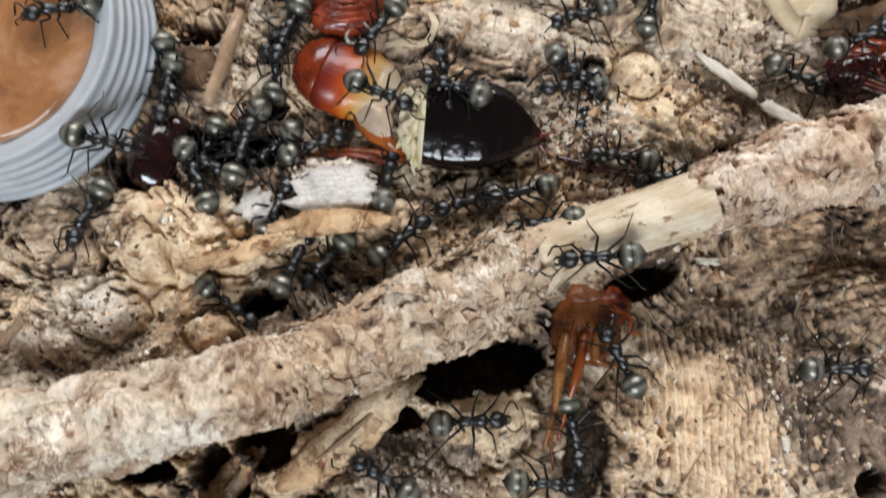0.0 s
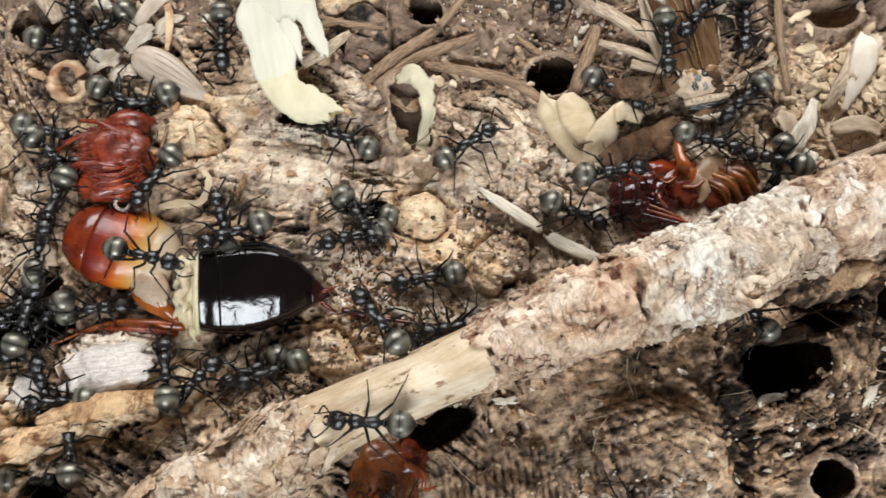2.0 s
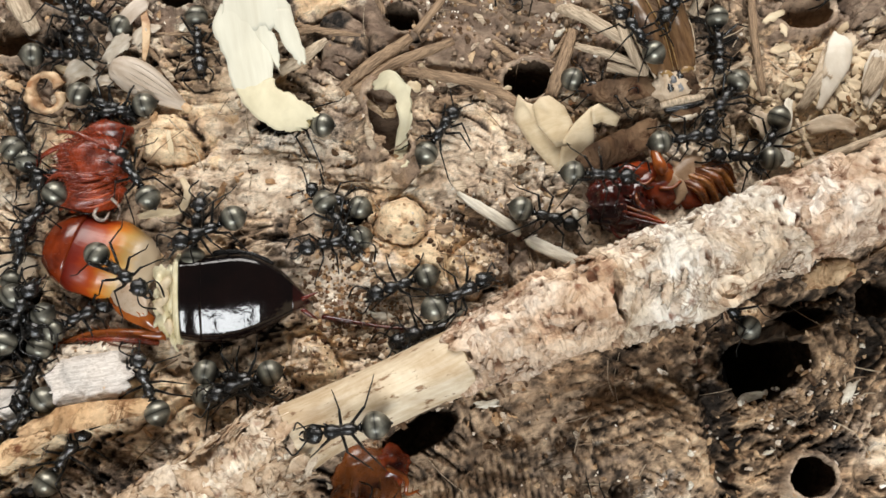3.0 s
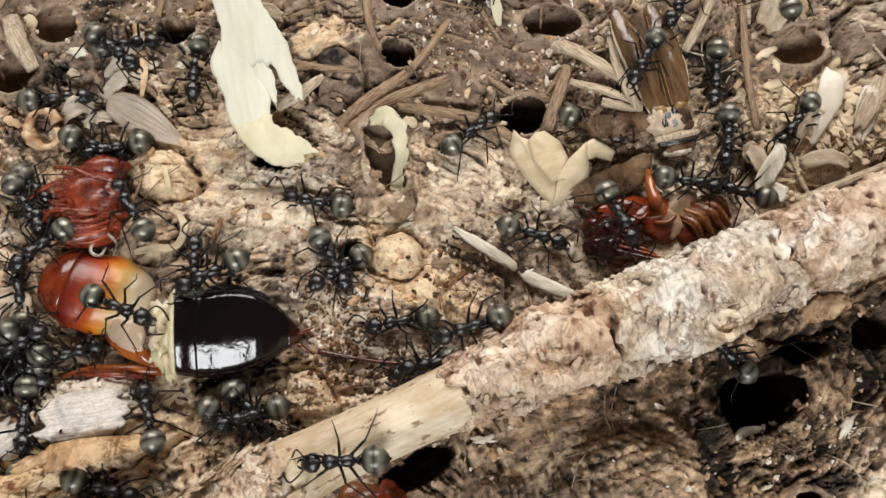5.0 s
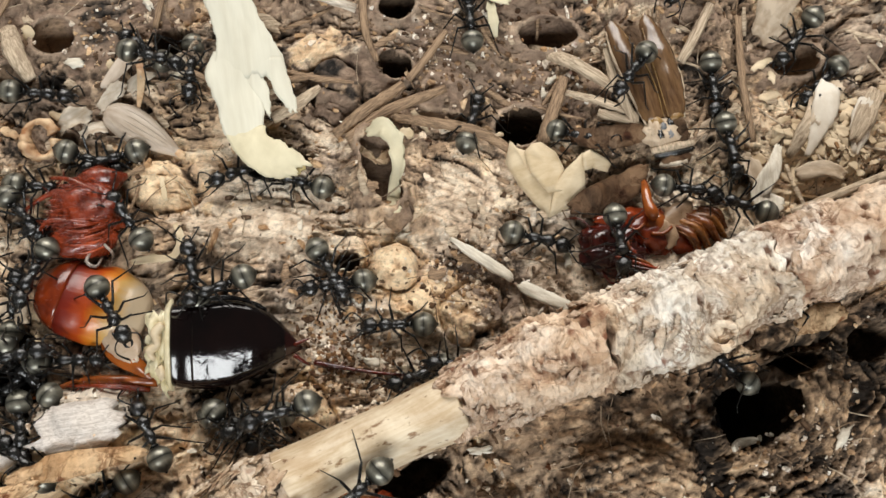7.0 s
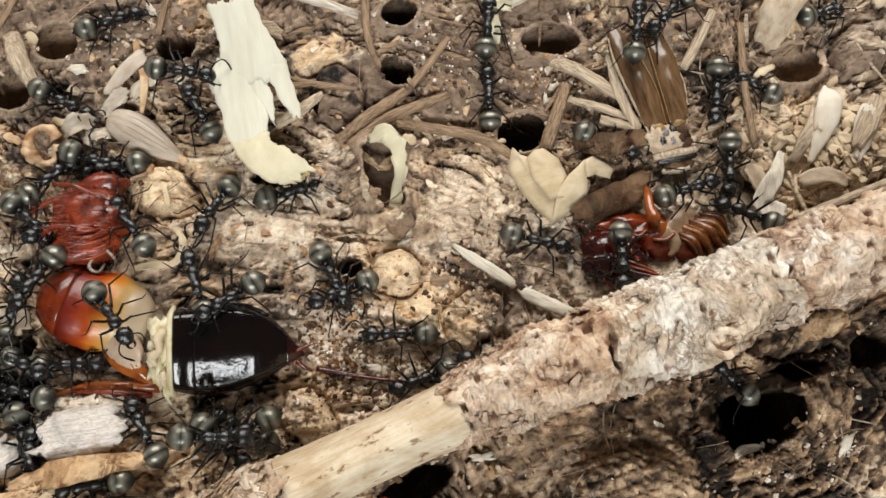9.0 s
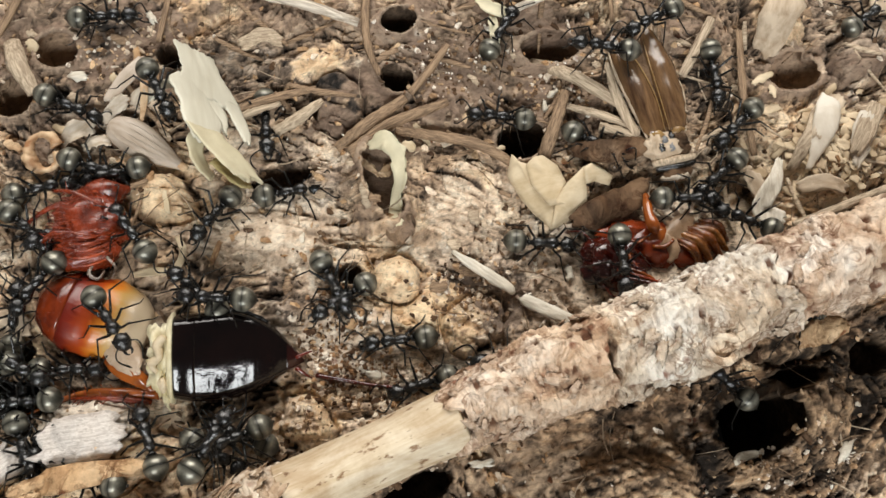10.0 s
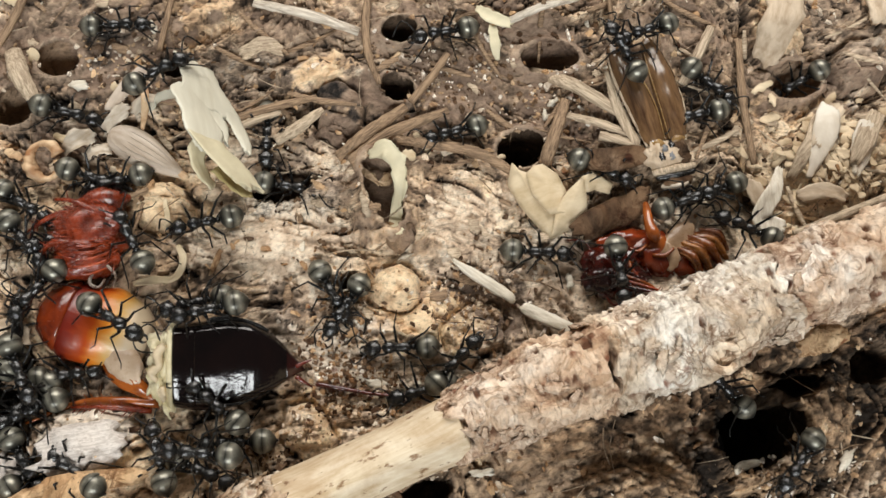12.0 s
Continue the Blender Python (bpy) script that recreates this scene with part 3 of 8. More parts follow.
stain_or_shade(-2.7, 38.2, 3.2, 2.3, -20, 0.86, 0.0)
stain_or_shade(15.9, 28.0, 2.4, 2.3, 0, 0.62, 0.0)
stain_or_shade(18.6, 24.7, 3.6, 2.6, -20, 0.82, 0.0)
stain_or_shade(7.0, 18.1, 2.4, 3.0, 0, 0.92, 0.0)
stain_or_shade(-9.7, 19.8, 4.4, 2.8, -6, 0.88, 0.9)
stain_or_shade(-9.1, 16.2, 7.0, 2.2, 8, 0.90, 0.05)
stain_or_shade(10.6, 24.6, 3.6, 2.4, 0, 0.76, 0.8, 0.9)
stain_or_shade(-9.7, 56.8, 8.0, 4.6, 0, 0.20, 0.5, 0.85)
stain_or_shade(27.5, 50.9, 9.0, 4.0, 0, 0.16, 0.4, 0.85)
stain_or_shade(61.1, 46.1, 6.0, 3.6, 0, 0.30, 0.5, 0.8)
stain_or_shade(14.3, 52.1, 9.0, 4.5, 0, 0.32, 0.5, 0.8)
stain_or_shade(-5.7, 51.9, 6.0, 5.0, 0, 0.20, 0.5, 0.8)
stain_or_shade(26.7, 45.9, 7.0, 5.0, -10, 0.20, 0.4, 0.85)
stain_or_shade(12.2, 47.9, 2.4, 1.7, 0, 0.78, 0.0)
stain_or_shade(13.1, 45.0, 1.9, 2.6, 10, 0.05, 0.8)
stain_or_shade(-4.9, 52.6, 3.2, 3.0, 10, 0.04, 0.8)
stain_or_shade(-2.2, 55.3, 2.6, 1.6, 0, 0.30, 0.7)
stain_or_shade(38.2, 41.1, 8.0, 5.0, -20, 0.18, 0.3, 0.8)
stain_or_shade(54.0, 46.4, 2.6, 4.2, 8, 0.80, 0.05)
stain_or_shade(61.9, 43.0, 2.6, 2.2, 0, 0.42, 0.75)
stain_or_shade(56.5, 33.6, 6.5, 5.0, 30, 0.97, 0.25, 1.0)
stain_or_shade(48.0, 46.6, 4.0, 6.0, 0, 0.20, 0.3, 0.9)
stain_or_shade(22.4, 33.1, 4.0, 4.4, 20, 0.60, 0.55)
stain_or_shade(16.6, 37.1, 3.0, 5.4, 0, 0.50, 0.3)
# below the branch: brown wood, with the branch's shade painted into the tone
stain_or_shade(29.7, 12.7, 14, 5.0, 12, 0.26, 0.15, 0.9)
stain_or_shade(35.5, 9.1, 4.0, 2.6, 0, 0.40, 0.0, 0.9)
stain_or_shade(41.0, 8.2, 4.6, 3.2, 0, 0.06, 0.0, 0.95)
stain_or_shade(43.0, 13.2, 4.5, 3.0, 10, 0.02, 0.0, 0.95)
stain_or_shade(50.5, 8.9, 5.0, 3.4, 0, 0.04, 0.2, 0.95)
stain_or_shade(49.1, 12.9, 8.0, 5.5, 0, 0.0, 0.0, 0.95)
stain_or_shade(46.1, 7.3, 6.0, 2.6, 0, 0.24, 0.2, 0.9)
stain_or_shade(33.1, 15.2, 9.0, 3.0, 18, 0.16, 0.1, 0.95)
stain_or_shade(0.6, 17.3, 6.0, 2.4, 0, 0.76, 0.4, 0.95)
stain_or_shade(-3.9, 15.4, 5.0, 2.4, 10, 0.84, 0.15, 0.95)
stain_or_shade(-22.4, 16.8, 5.2, 4.0, -25, 0.80, 0.05)
stain_or_shade(-16.6, 13.9, 4.4, 1.4, 8, 0.90, 0.0)
stain_or_shade(-28.0, 9.4, 3.0, 3.2, 20, 1.0, 1.0)
stain_or_shade(-23.5, 12.6, 3.0, 3.4, -30, 0.88, 0.0, 0.9)
stain_or_shade(-19.6, 8.2, 1.8, 1.4, 0, 0.75, 0.0, 0.9)
stain_or_shade(-31.2, 6.3, 8.0, 3.4, 10, 0.60, 0.75, 0.9)
stain_or_shade(-21.1, 8.4, 3.2, 2.2, 0, 0.45, 0.0, 0.8)
stain_or_shade(18.6, -0.7, 7.0, 7.0, 0, 0.78, 0.1)
stain_or_shade(25.8, 3.4, 4.0, 4.0, 0, 0.30, 0.4)
stain_or_shade(30.2, -1.3, 4.5, 6.0, 0, 0.18, 0.5)
stain_or_shade(1.3, 0.2, 4.6, 3.4, 15, 0.82, 0.0)
stain_or_shade(-12.9, -2.3, 4.4, 2.4, 35, 0.78, 0.0)
stain_or_shade(-19.4, -2.6, 1.8, 3.2, -20, 0.84, 0.0)
stain_or_shade(-4.6, -2.9, 5.0, 3.4, 0, 0.30, 0.7)
# brown slope under the branch, its shade painted in as well
stain_or_shade(20.1, 9.4, 11.0, 4.2, 12, 0.30, 0.25, 0.9)
stain_or_shade(-22.0, 29.4, 3.4, 2.6, 0, 0.24, 0.6)
stain_or_shade(-15.0, 27.6, 4.0, 2.4, 20, 0.84, 0.05)
stain_or_shade(-17.8, 23.3, 6.0, 3.0, 0, 0.12, 0.3)
stain_or_shade(-19.4, 38.1, 4.4, 2.8, 0, 0.70, 0.1)
stain_or_shade(-34.1, 15.9, 5.0, 3.0, 0, 0.50, 0.3)
stain_or_shade(49.4, 11.2, 2.8, 4.4, -15, 0.28, 0.0, 0.9)
stain_or_shade(42.4, 7.9, 3.4, 1.5, 0, 0.30, 0.0, 0.9)
stain_or_shade(32.2, 9.0, 5.0, 2.0, 10, 0.42, 0.05, 0.9)
stain_or_shade(28.0, 13.9, 4.0, 1.6, 25, 0.30, 0.1, 0.8)
stain_or_shade(35.7, 6.0, 1.8, 4.0, 22, 0.42, 0.05, 0.9)
stain_or_shade(31.8, 6.4, 4.2, 3.0, 0, 0.36, 0.1, 0.85)
# shade of the valley, painted along its sunken groove
stain_or_shade(39.0, 6.1, 1.3, 5.0, 8, -0.02, 0.1, 0.95)
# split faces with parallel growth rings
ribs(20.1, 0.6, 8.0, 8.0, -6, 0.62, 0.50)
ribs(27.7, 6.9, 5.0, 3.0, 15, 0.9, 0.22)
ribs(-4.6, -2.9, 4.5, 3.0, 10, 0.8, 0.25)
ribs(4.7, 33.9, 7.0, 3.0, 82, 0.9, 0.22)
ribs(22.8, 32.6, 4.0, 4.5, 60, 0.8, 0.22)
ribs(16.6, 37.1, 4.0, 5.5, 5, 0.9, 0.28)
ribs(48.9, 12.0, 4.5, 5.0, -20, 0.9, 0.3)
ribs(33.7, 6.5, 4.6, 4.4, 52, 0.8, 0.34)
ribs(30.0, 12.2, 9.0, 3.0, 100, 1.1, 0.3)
# smooth purplish-brown skin of the decayed surface
SKINS = [(-4.6, 52.5, 5.5, 5.5, 0.3, 1.0), (-16.5, 54.5, 5.0, 5.0, 0.0, 0.8), (13.2, 43.6, 2.2, 3.0, 0.2, 0.9), (19.5, 42.2, 5.0, 3.2, 0.4, 0.8), (19.0, 48.6, 5.5, 5.5, 0.0, 0.9), (30.0, 49.5, 6.5, 4.5, 0.0, 0.9), (26.0, 44.0, 5.0, 3.6, -0.3, 0.85),
         (33.0, 41.5, 5.0, 3.6, -0.5, 0.85), (44.0, 48.5, 5.0, 4.0, 0.0, 0.8), (60.5, 40.6, 4.0, 2.6, 0.0, 0.9), (54.6, 42.0, 3.6, 2.6, 0.1, 0.7), (15.9, 36.4, 3.0, 4.6, 0.2, 0.75), (-11.0, 44.5, 3.5, 3.0, 0.0, 0.7), (10.0, 53.5, 6.0, 3.0, 0.0, 0.5),
         (-21.8, 29.8, 3.4, 2.6, 0.1, 0.8), (28.5, -2.0, 4.5, 6.0, 0.0, 0.6), (23.5, 25.5, 2.4, 3.8, 0.7, 0.5)]
STICK_Y = (6.5, 0.42)  # where the branch's line runs on the ground: y = a + b x


def relief(x, y):
    """Height, tone, pale and clean of the log at x, y."""
    wob = fbm(x * 0.8, y * 0.8, 3, 3) - 0.5
    wob2 = fbm(x * 2.2, y * 2.2, 8, 3) - 0.5
    z = 2.2 * (fbm(x / 13, y / 13, 11, 3) - 0.5)
    rough = 1.3 * (fbm(x / 3.6, y / 3.6, 21, 3) - 0.5)
    bend = 1.6 * (fbm(x / 16, y / 16, 31, 2) - 0.5) - 0.16
    u = x * np.cos(bend) + y * np.sin(bend)
    v = y * np.cos(bend) - x * np.sin(bend) + 1.2 * (fbm(x / 5, y / 5, 37, 2) - 0.5)
    fibre = fbm(u / 2.6, v * 2.3, 41, 4, 0.62)
    crack = 1 - np.abs(2 * fbm(u / 3.2 + 40, v / 1.6, 51, 4, 0.6) - 1)
    crumb = fbm(x * 1.3, y * 1.3, 61, 4, 0.5)
    grain = np.abs(2 * fbm(x * 1.1 + 3 * wob, y * 1.1, 65, 3, 0.6) - 1)
    mask = soft_step(0.38, 0.60, fbm(x / 6, y / 6, 71, 2))
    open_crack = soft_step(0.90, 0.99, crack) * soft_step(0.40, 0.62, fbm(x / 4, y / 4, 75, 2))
    frass = soft_step(0.62, 0.72, fbm(x * 1.2, y * 1.2, 77, 4, 0.6))
    calm = soft_step(0.42, 0.58, fbm(x / 7, y / 7, 141, 2))
    clean = 0.45 * calm
    flow = fbm(u / 5.0 + 7, v * 1.25, 151, 3, 0.55)
    rough = rough + 0.55 * (fibre - 0.5) * (1.15 - mask) + (1.25 * (crumb - 0.5) * (0.35 + 0.65 * mask) + 0.65 * (grain - 0.3)) * (1 - 0.62 * calm) + 0.9 * (flow - 0.5) * calm
    rough = rough - 1.1 * open_crack
    sheet = 7.0 * fbm(u / 7.0 + 11, v / 2.6 + 0.5 * wob, 101, 3, 0.55) + 0.5 * wob2
    level = np.floor(sheet)
    rough = rough + 0.42 * (level + soft_step(0.80, 0.98, sheet - level) - 3.5)
    layer = lattice(level, level * 0, 5) - 0.5
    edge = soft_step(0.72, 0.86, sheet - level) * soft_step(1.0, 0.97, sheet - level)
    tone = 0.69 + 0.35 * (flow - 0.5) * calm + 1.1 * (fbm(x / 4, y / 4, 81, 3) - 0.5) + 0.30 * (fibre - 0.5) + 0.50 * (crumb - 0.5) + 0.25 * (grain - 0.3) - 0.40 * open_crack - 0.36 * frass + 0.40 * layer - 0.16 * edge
    pale = np.clip(0.42 + 1.7 * (fbm(x / 5, y / 5, 91, 3) - 0.5), 0, 1)
    torn = soft_step(32, 40, x) * soft_step(15, 11, y - 0.28 * (x - 40))
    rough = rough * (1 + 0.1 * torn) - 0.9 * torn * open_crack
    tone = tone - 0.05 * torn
    # the log falls away below the branch and towards its rim
    low = y - STICK_Y[0] - STICK_Y[1] * x
    z = z - 2.6 * soft_step(1, -5, low) + 1.6 * soft_step(-5, -14, low)
    for f in LUMPS:
        d = local(x, y, f, 0.55 * wob)
        z = z + f[5] * np.clip(1.15 - d ** (1.3 * f[6]), 0, 1) ** 0.8
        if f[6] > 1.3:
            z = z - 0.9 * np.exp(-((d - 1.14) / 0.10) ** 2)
            # crease shade round the lump is put into the tone too
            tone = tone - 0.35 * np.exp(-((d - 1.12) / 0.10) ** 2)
    for f in STAINS_OR_SHADE:
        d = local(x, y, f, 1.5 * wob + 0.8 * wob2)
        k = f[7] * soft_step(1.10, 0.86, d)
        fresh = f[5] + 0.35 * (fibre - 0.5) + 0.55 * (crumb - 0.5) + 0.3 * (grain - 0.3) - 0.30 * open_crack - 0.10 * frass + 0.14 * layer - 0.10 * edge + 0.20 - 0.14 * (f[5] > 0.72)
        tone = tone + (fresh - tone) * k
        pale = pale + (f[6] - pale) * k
        clean = clean + ((0.75 if f[5] > 0.72 or f[2] < 2.7 else 0.5) - clean) * k
    skin = np.zeros_like(x)
    for f in SKINS:
        skin = np.maximum(skin, f[5] * soft_step(1.12, 0.78, local(x, y, f, 1.3 * wob + 0.7 * wob2)))
    skin = skin * soft_step(0.34, 0.46, fbm(x / 2.2, y / 2.2, 171, 3))
    clean = np.maximum(clean, 0.85 * skin)
    even = z + 0.25 * (fibre - 0.5)
    z = z + rough * (1 - 0.7 * clean) * (1 - 0.5 * torn) + 0.35 * (fibre - 0.5) * clean
    wrap = np.hypot(x - 43.5, (y - 11.0) * 1.15) * 0.7 + 5.5 * (fbm(x / 6, y / 6, 181, 3) - 0.5) + 0.10 * x
    strand_r = 1 - np.abs(2 * (wrap - np.floor(wrap)) - 1)
    strand_n = fbm(wrap * 2.6 + 1.5 * wob, np.arctan2(y - 11, x - 43.5) * 2.5, 185, 3)
    z = z + torn * (0.45 * (strand_r ** 1.6 - 0.4) + 1.5 * (strand_n - 0.5))
    tone = tone + torn * (0.12 * (strand_r - 0.55) + 0.60 * (strand_n - 0.5) - 0.06)
    for f in RIBS:
        k = soft_step(1.2, 0.7, local(x, y, f, wob))
        z = z + (even - z) * (0.88 if f[6] > 0.4 else 0.6) * k
        clean = np.maximum(clean, 0.8 * k * (f[6] > 0.4))
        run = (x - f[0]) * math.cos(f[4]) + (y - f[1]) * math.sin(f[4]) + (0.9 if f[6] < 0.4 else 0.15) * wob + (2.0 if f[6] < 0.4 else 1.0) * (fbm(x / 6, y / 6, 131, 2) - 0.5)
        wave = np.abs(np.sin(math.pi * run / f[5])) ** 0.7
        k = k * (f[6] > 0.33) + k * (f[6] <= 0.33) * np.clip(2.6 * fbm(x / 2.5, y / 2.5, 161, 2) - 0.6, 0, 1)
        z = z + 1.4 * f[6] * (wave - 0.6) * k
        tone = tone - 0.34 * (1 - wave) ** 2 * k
    sx, sy = np.zeros_like(x), np.zeros_like(x)
    for f in HOLES:
        d = local(x, y, f, 0.30 * wob + 0.12 * wob2)
        if f[6] > 0.26 and f[6] != 0.5:
            ring = soft_step(1.75, 1.25, d)
            z = z + (even - z) * ring * 0.75
            tone = tone + (0.52 + 0.25 * (fibre - 0.5) - tone) * ring * 0.7
            clean = np.maximum(clean, 0.8 * ring)
            pale = pale + (0.65 - pale) * ring * 0.8
        z = z + f[6] * 1.6 * np.exp(-((d - 1.2) / 0.22) ** 2)
        bored = f[6] > 0.26
        inside = soft_step(1.02, 0.92, d) if bored else soft_step(1.05, 0.78, d + 0.5 * wob2)
        if bored:
            z = z * (1 - inside) + (even - 1.7) * inside - 2.0 * f[5] * soft_step(0.86, 0.55, d)
        else:
            z = z * (1 - inside) + (-1.4 * f[5] + 2.2 * (crumb - 0.5)) * inside
        below = soft_step(1.02, 0.95, d) if bored else soft_step(0.96, 0.88, d)
        sx, sy = sx + (0.75 if bored else 0.3) * (x - f[0]) * below, sy + (0.75 if bored else 0.3) * (y - f[1]) * below
        # shade in the mouth and on the floor is painted into tone
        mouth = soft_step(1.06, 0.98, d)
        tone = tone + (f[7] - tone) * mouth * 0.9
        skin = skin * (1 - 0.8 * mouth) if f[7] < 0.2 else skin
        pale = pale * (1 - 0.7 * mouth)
    rim = x + 36.5 + 14 * soft_step(22, 13, y) + 0.08 * (y - 20) + 3.0 * (fbm(y / 7, x / 30, 97, 3) - 0.5)
    z = z - 16 * soft_step(1.0, -2.5, rim)
    return z, tone, np.clip(pale, 0, 1), clean, skin, sx, sy


X0, X1, Y0, Y1, STEP = -52.0, 76.0, -18.0, 70.0, 0.145


def build_ground():
    xs, ys = np.arange(X0, X1, STEP), np.arange(Y0, Y1, STEP)
    gx, gy = np.meshgrid(xs, ys)
    z, tone, pale, clean, skin, sx, sy = relief(gx, gy)
    gx, gy = gx + 0.12 * (fbm(gx * 2.5, gy * 2.5, 111, 2) - 0.5) + sx, gy + sy
    verts = np.stack([gx, gy, z], -1).reshape(-1, 3) * MM
    nx, ny = len(xs), len(ys)
    idx = np.arange(nx * ny).reshape(ny, nx)
    quads = np.stack([idx[:-1, :-1], idx[:-1, 1:], idx[1:, 1:], idx[1:, :-1]], -1).reshape(-1, 4)
    me = bpy.data.meshes.new("ground")
    me.vertices.add(len(verts))
    me.vertices.foreach_set("co", verts.ravel().astype(np.float32))
    me.loops.add(quads.size)
    me.loops.foreach_set("vertex_index", quads.ravel().astype(np.int32))
    me.polygons.add(len(quads))
    me.polygons.foreach_set("loop_start", np.arange(0, quads.size, 4, dtype=np.int32))
    me.polygons.foreach_set("use_smooth", np.ones(len(quads), dtype=bool))
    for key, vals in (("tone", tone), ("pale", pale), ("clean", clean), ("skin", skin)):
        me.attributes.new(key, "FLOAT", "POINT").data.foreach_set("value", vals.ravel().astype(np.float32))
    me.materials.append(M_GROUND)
    me.update(calc_edges=True)
    return z, tagged(new("ground", me), "rotten tan and brown log surface with bored holes", "rotten log", kind="structure")


HEIGHTS, GROUND = build_ground()


def top(x, y, reach=0.0):
    """The log's height at x, y: the mean within reach."""
    k = max(0, int(reach / STEP))
    i = min(max(int((y - Y0) / STEP), k), HEIGHTS.shape[0] - 1 - k)
    j = min(max(int((x - X0) / STEP), k), HEIGHTS.shape[1] - 1 - k)
    return float(np.percentile(HEIGHTS[i - k:i + k + 1, j - k:j + k + 1], 70))


# the grey tray under the log, with its low walls
def slab(name, x, y, z, sx, sy, sz, material, label):
    v = [(x + a * sx / 2, y + b * sy / 2, z + c * sz / 2) for a in (-1, 1) for b in (-1, 1) for c in (-1, 1)]
    f = [(0, 1, 3, 2), (4, 6, 7, 5), (0, 4, 5, 1), (2, 3, 7, 6), (0, 2, 6, 4), (1, 5, 7, 3)]
    ob = link_mesh(name, np.array(v) * MM, f, material, smooth=False)
    return tagged(ob, label, "tray", kind="structure")


slab("floor", 10, 20, -21, 420, 360, 4, M_TRAY, "grey plastic tray floor under the log")
for wall, x, y, sx, sy in (("wall_west", -202, 20, 4, 360), ("wall_east", 222, 20, 4, 360), ("wall_north", 10, 202, 420, 4), ("wall_south", 10, -162, 420, 4)):
    slab(wall, x, y, 6, sx, sy, 50, M_TRAY, "low grey plastic wall of the tray")


# ---- the branch that lies across the log ----
AXIS = smooth_line([
    (-62.0, -10.0, 2.6, 3.5), (-34.3, -0.3, 3.4, 3.7), (-22.2, 2.0, 4.2, 3.35), (-11.3, 4.8, 4.8, 3.1), (-1.1, 8.3, 5.2, 3.5), (4.0, 11.0, 5.5, 3.1),
    (8.0, 12.5, 5.7, 2.6), (13.0, 13.9, 5.9, 2.55), (18.3, 15.3, 6.2, 2.75), (22.6, 16.5, 6.4, 3.2),
    (28.9, 18.0, 6.8, 3.5), (36.6, 19.4, 7.2, 3.8), (45.8, 21.9, 7.5, 3.5), (54.0, 23.6, 7.8, 3.4), (92.0, 33.0, 8.4, 3.4)], 40)


def along(s0, s1, rings, sides, shape, name, material, parent, label, turn=0, jag=2.2):
    """A length of the branch between two shares of its axis; shape(s, a, p) gives the radius factor and the pit value."""
    verts, faces, pits = [], [], []
    for i in range(rings):
        s = s0 + (s1 - s0) * i / (rings - 1)
        k = s * (len(AXIS) - 1)
        i0 = min(int(k), len(AXIS) - 2)
        x, y, z, r = AXIS[i0] + (AXIS[i0 + 1] - AXIS[i0]) * (k - i0)
        d = Vector(AXIS[i0 + 1][:3] - AXIS[i0][:3]).normalized()
        side = d.cross(Vector((0, 0, 1))).normalized()
        up = side.cross(d)
        end = min(i, rings - 1 - i) / 3.0
        near = max(0.0, 1 - min(i, rings - 1 - i) / 14.0)
        for j in range(sides):
            a = 2 * math.pi * j / sides
            f, pit = shape(x, a, r)
            f = f * (0.80 + 0.20 * min(1, end))
            verts.append((Vector((x, y, z)) + d * jag * near * noise.noise(Vector((math.cos(a) * 2.2, math.sin(a) * 2.2, s0 * 50 + (i > rings / 2)))) + (side * math.cos(a) + up * math.sin(a)) * r * f) * MM)
            pits.append(pit)
    for i in range(rings - 1):
        for j in range(sides):
            q = (j + 1) % sides
            faces.append((i * sides + j, i * sides + q, (i + 1) * sides + q, (i + 1) * sides + j))
    faces.append(tuple(range(sides))[::-1])
    faces.append(tuple((rings - 1) * sides + j for j in range(sides)))
    back = Matrix.Rotation(radians(-turn), 3, "Z")
    ob = link_mesh(name, [back @ v for v in verts], faces, material, parent, label, values={"pit": pits})
    ob.rotation_euler[2] = radians(turn)
    return ob


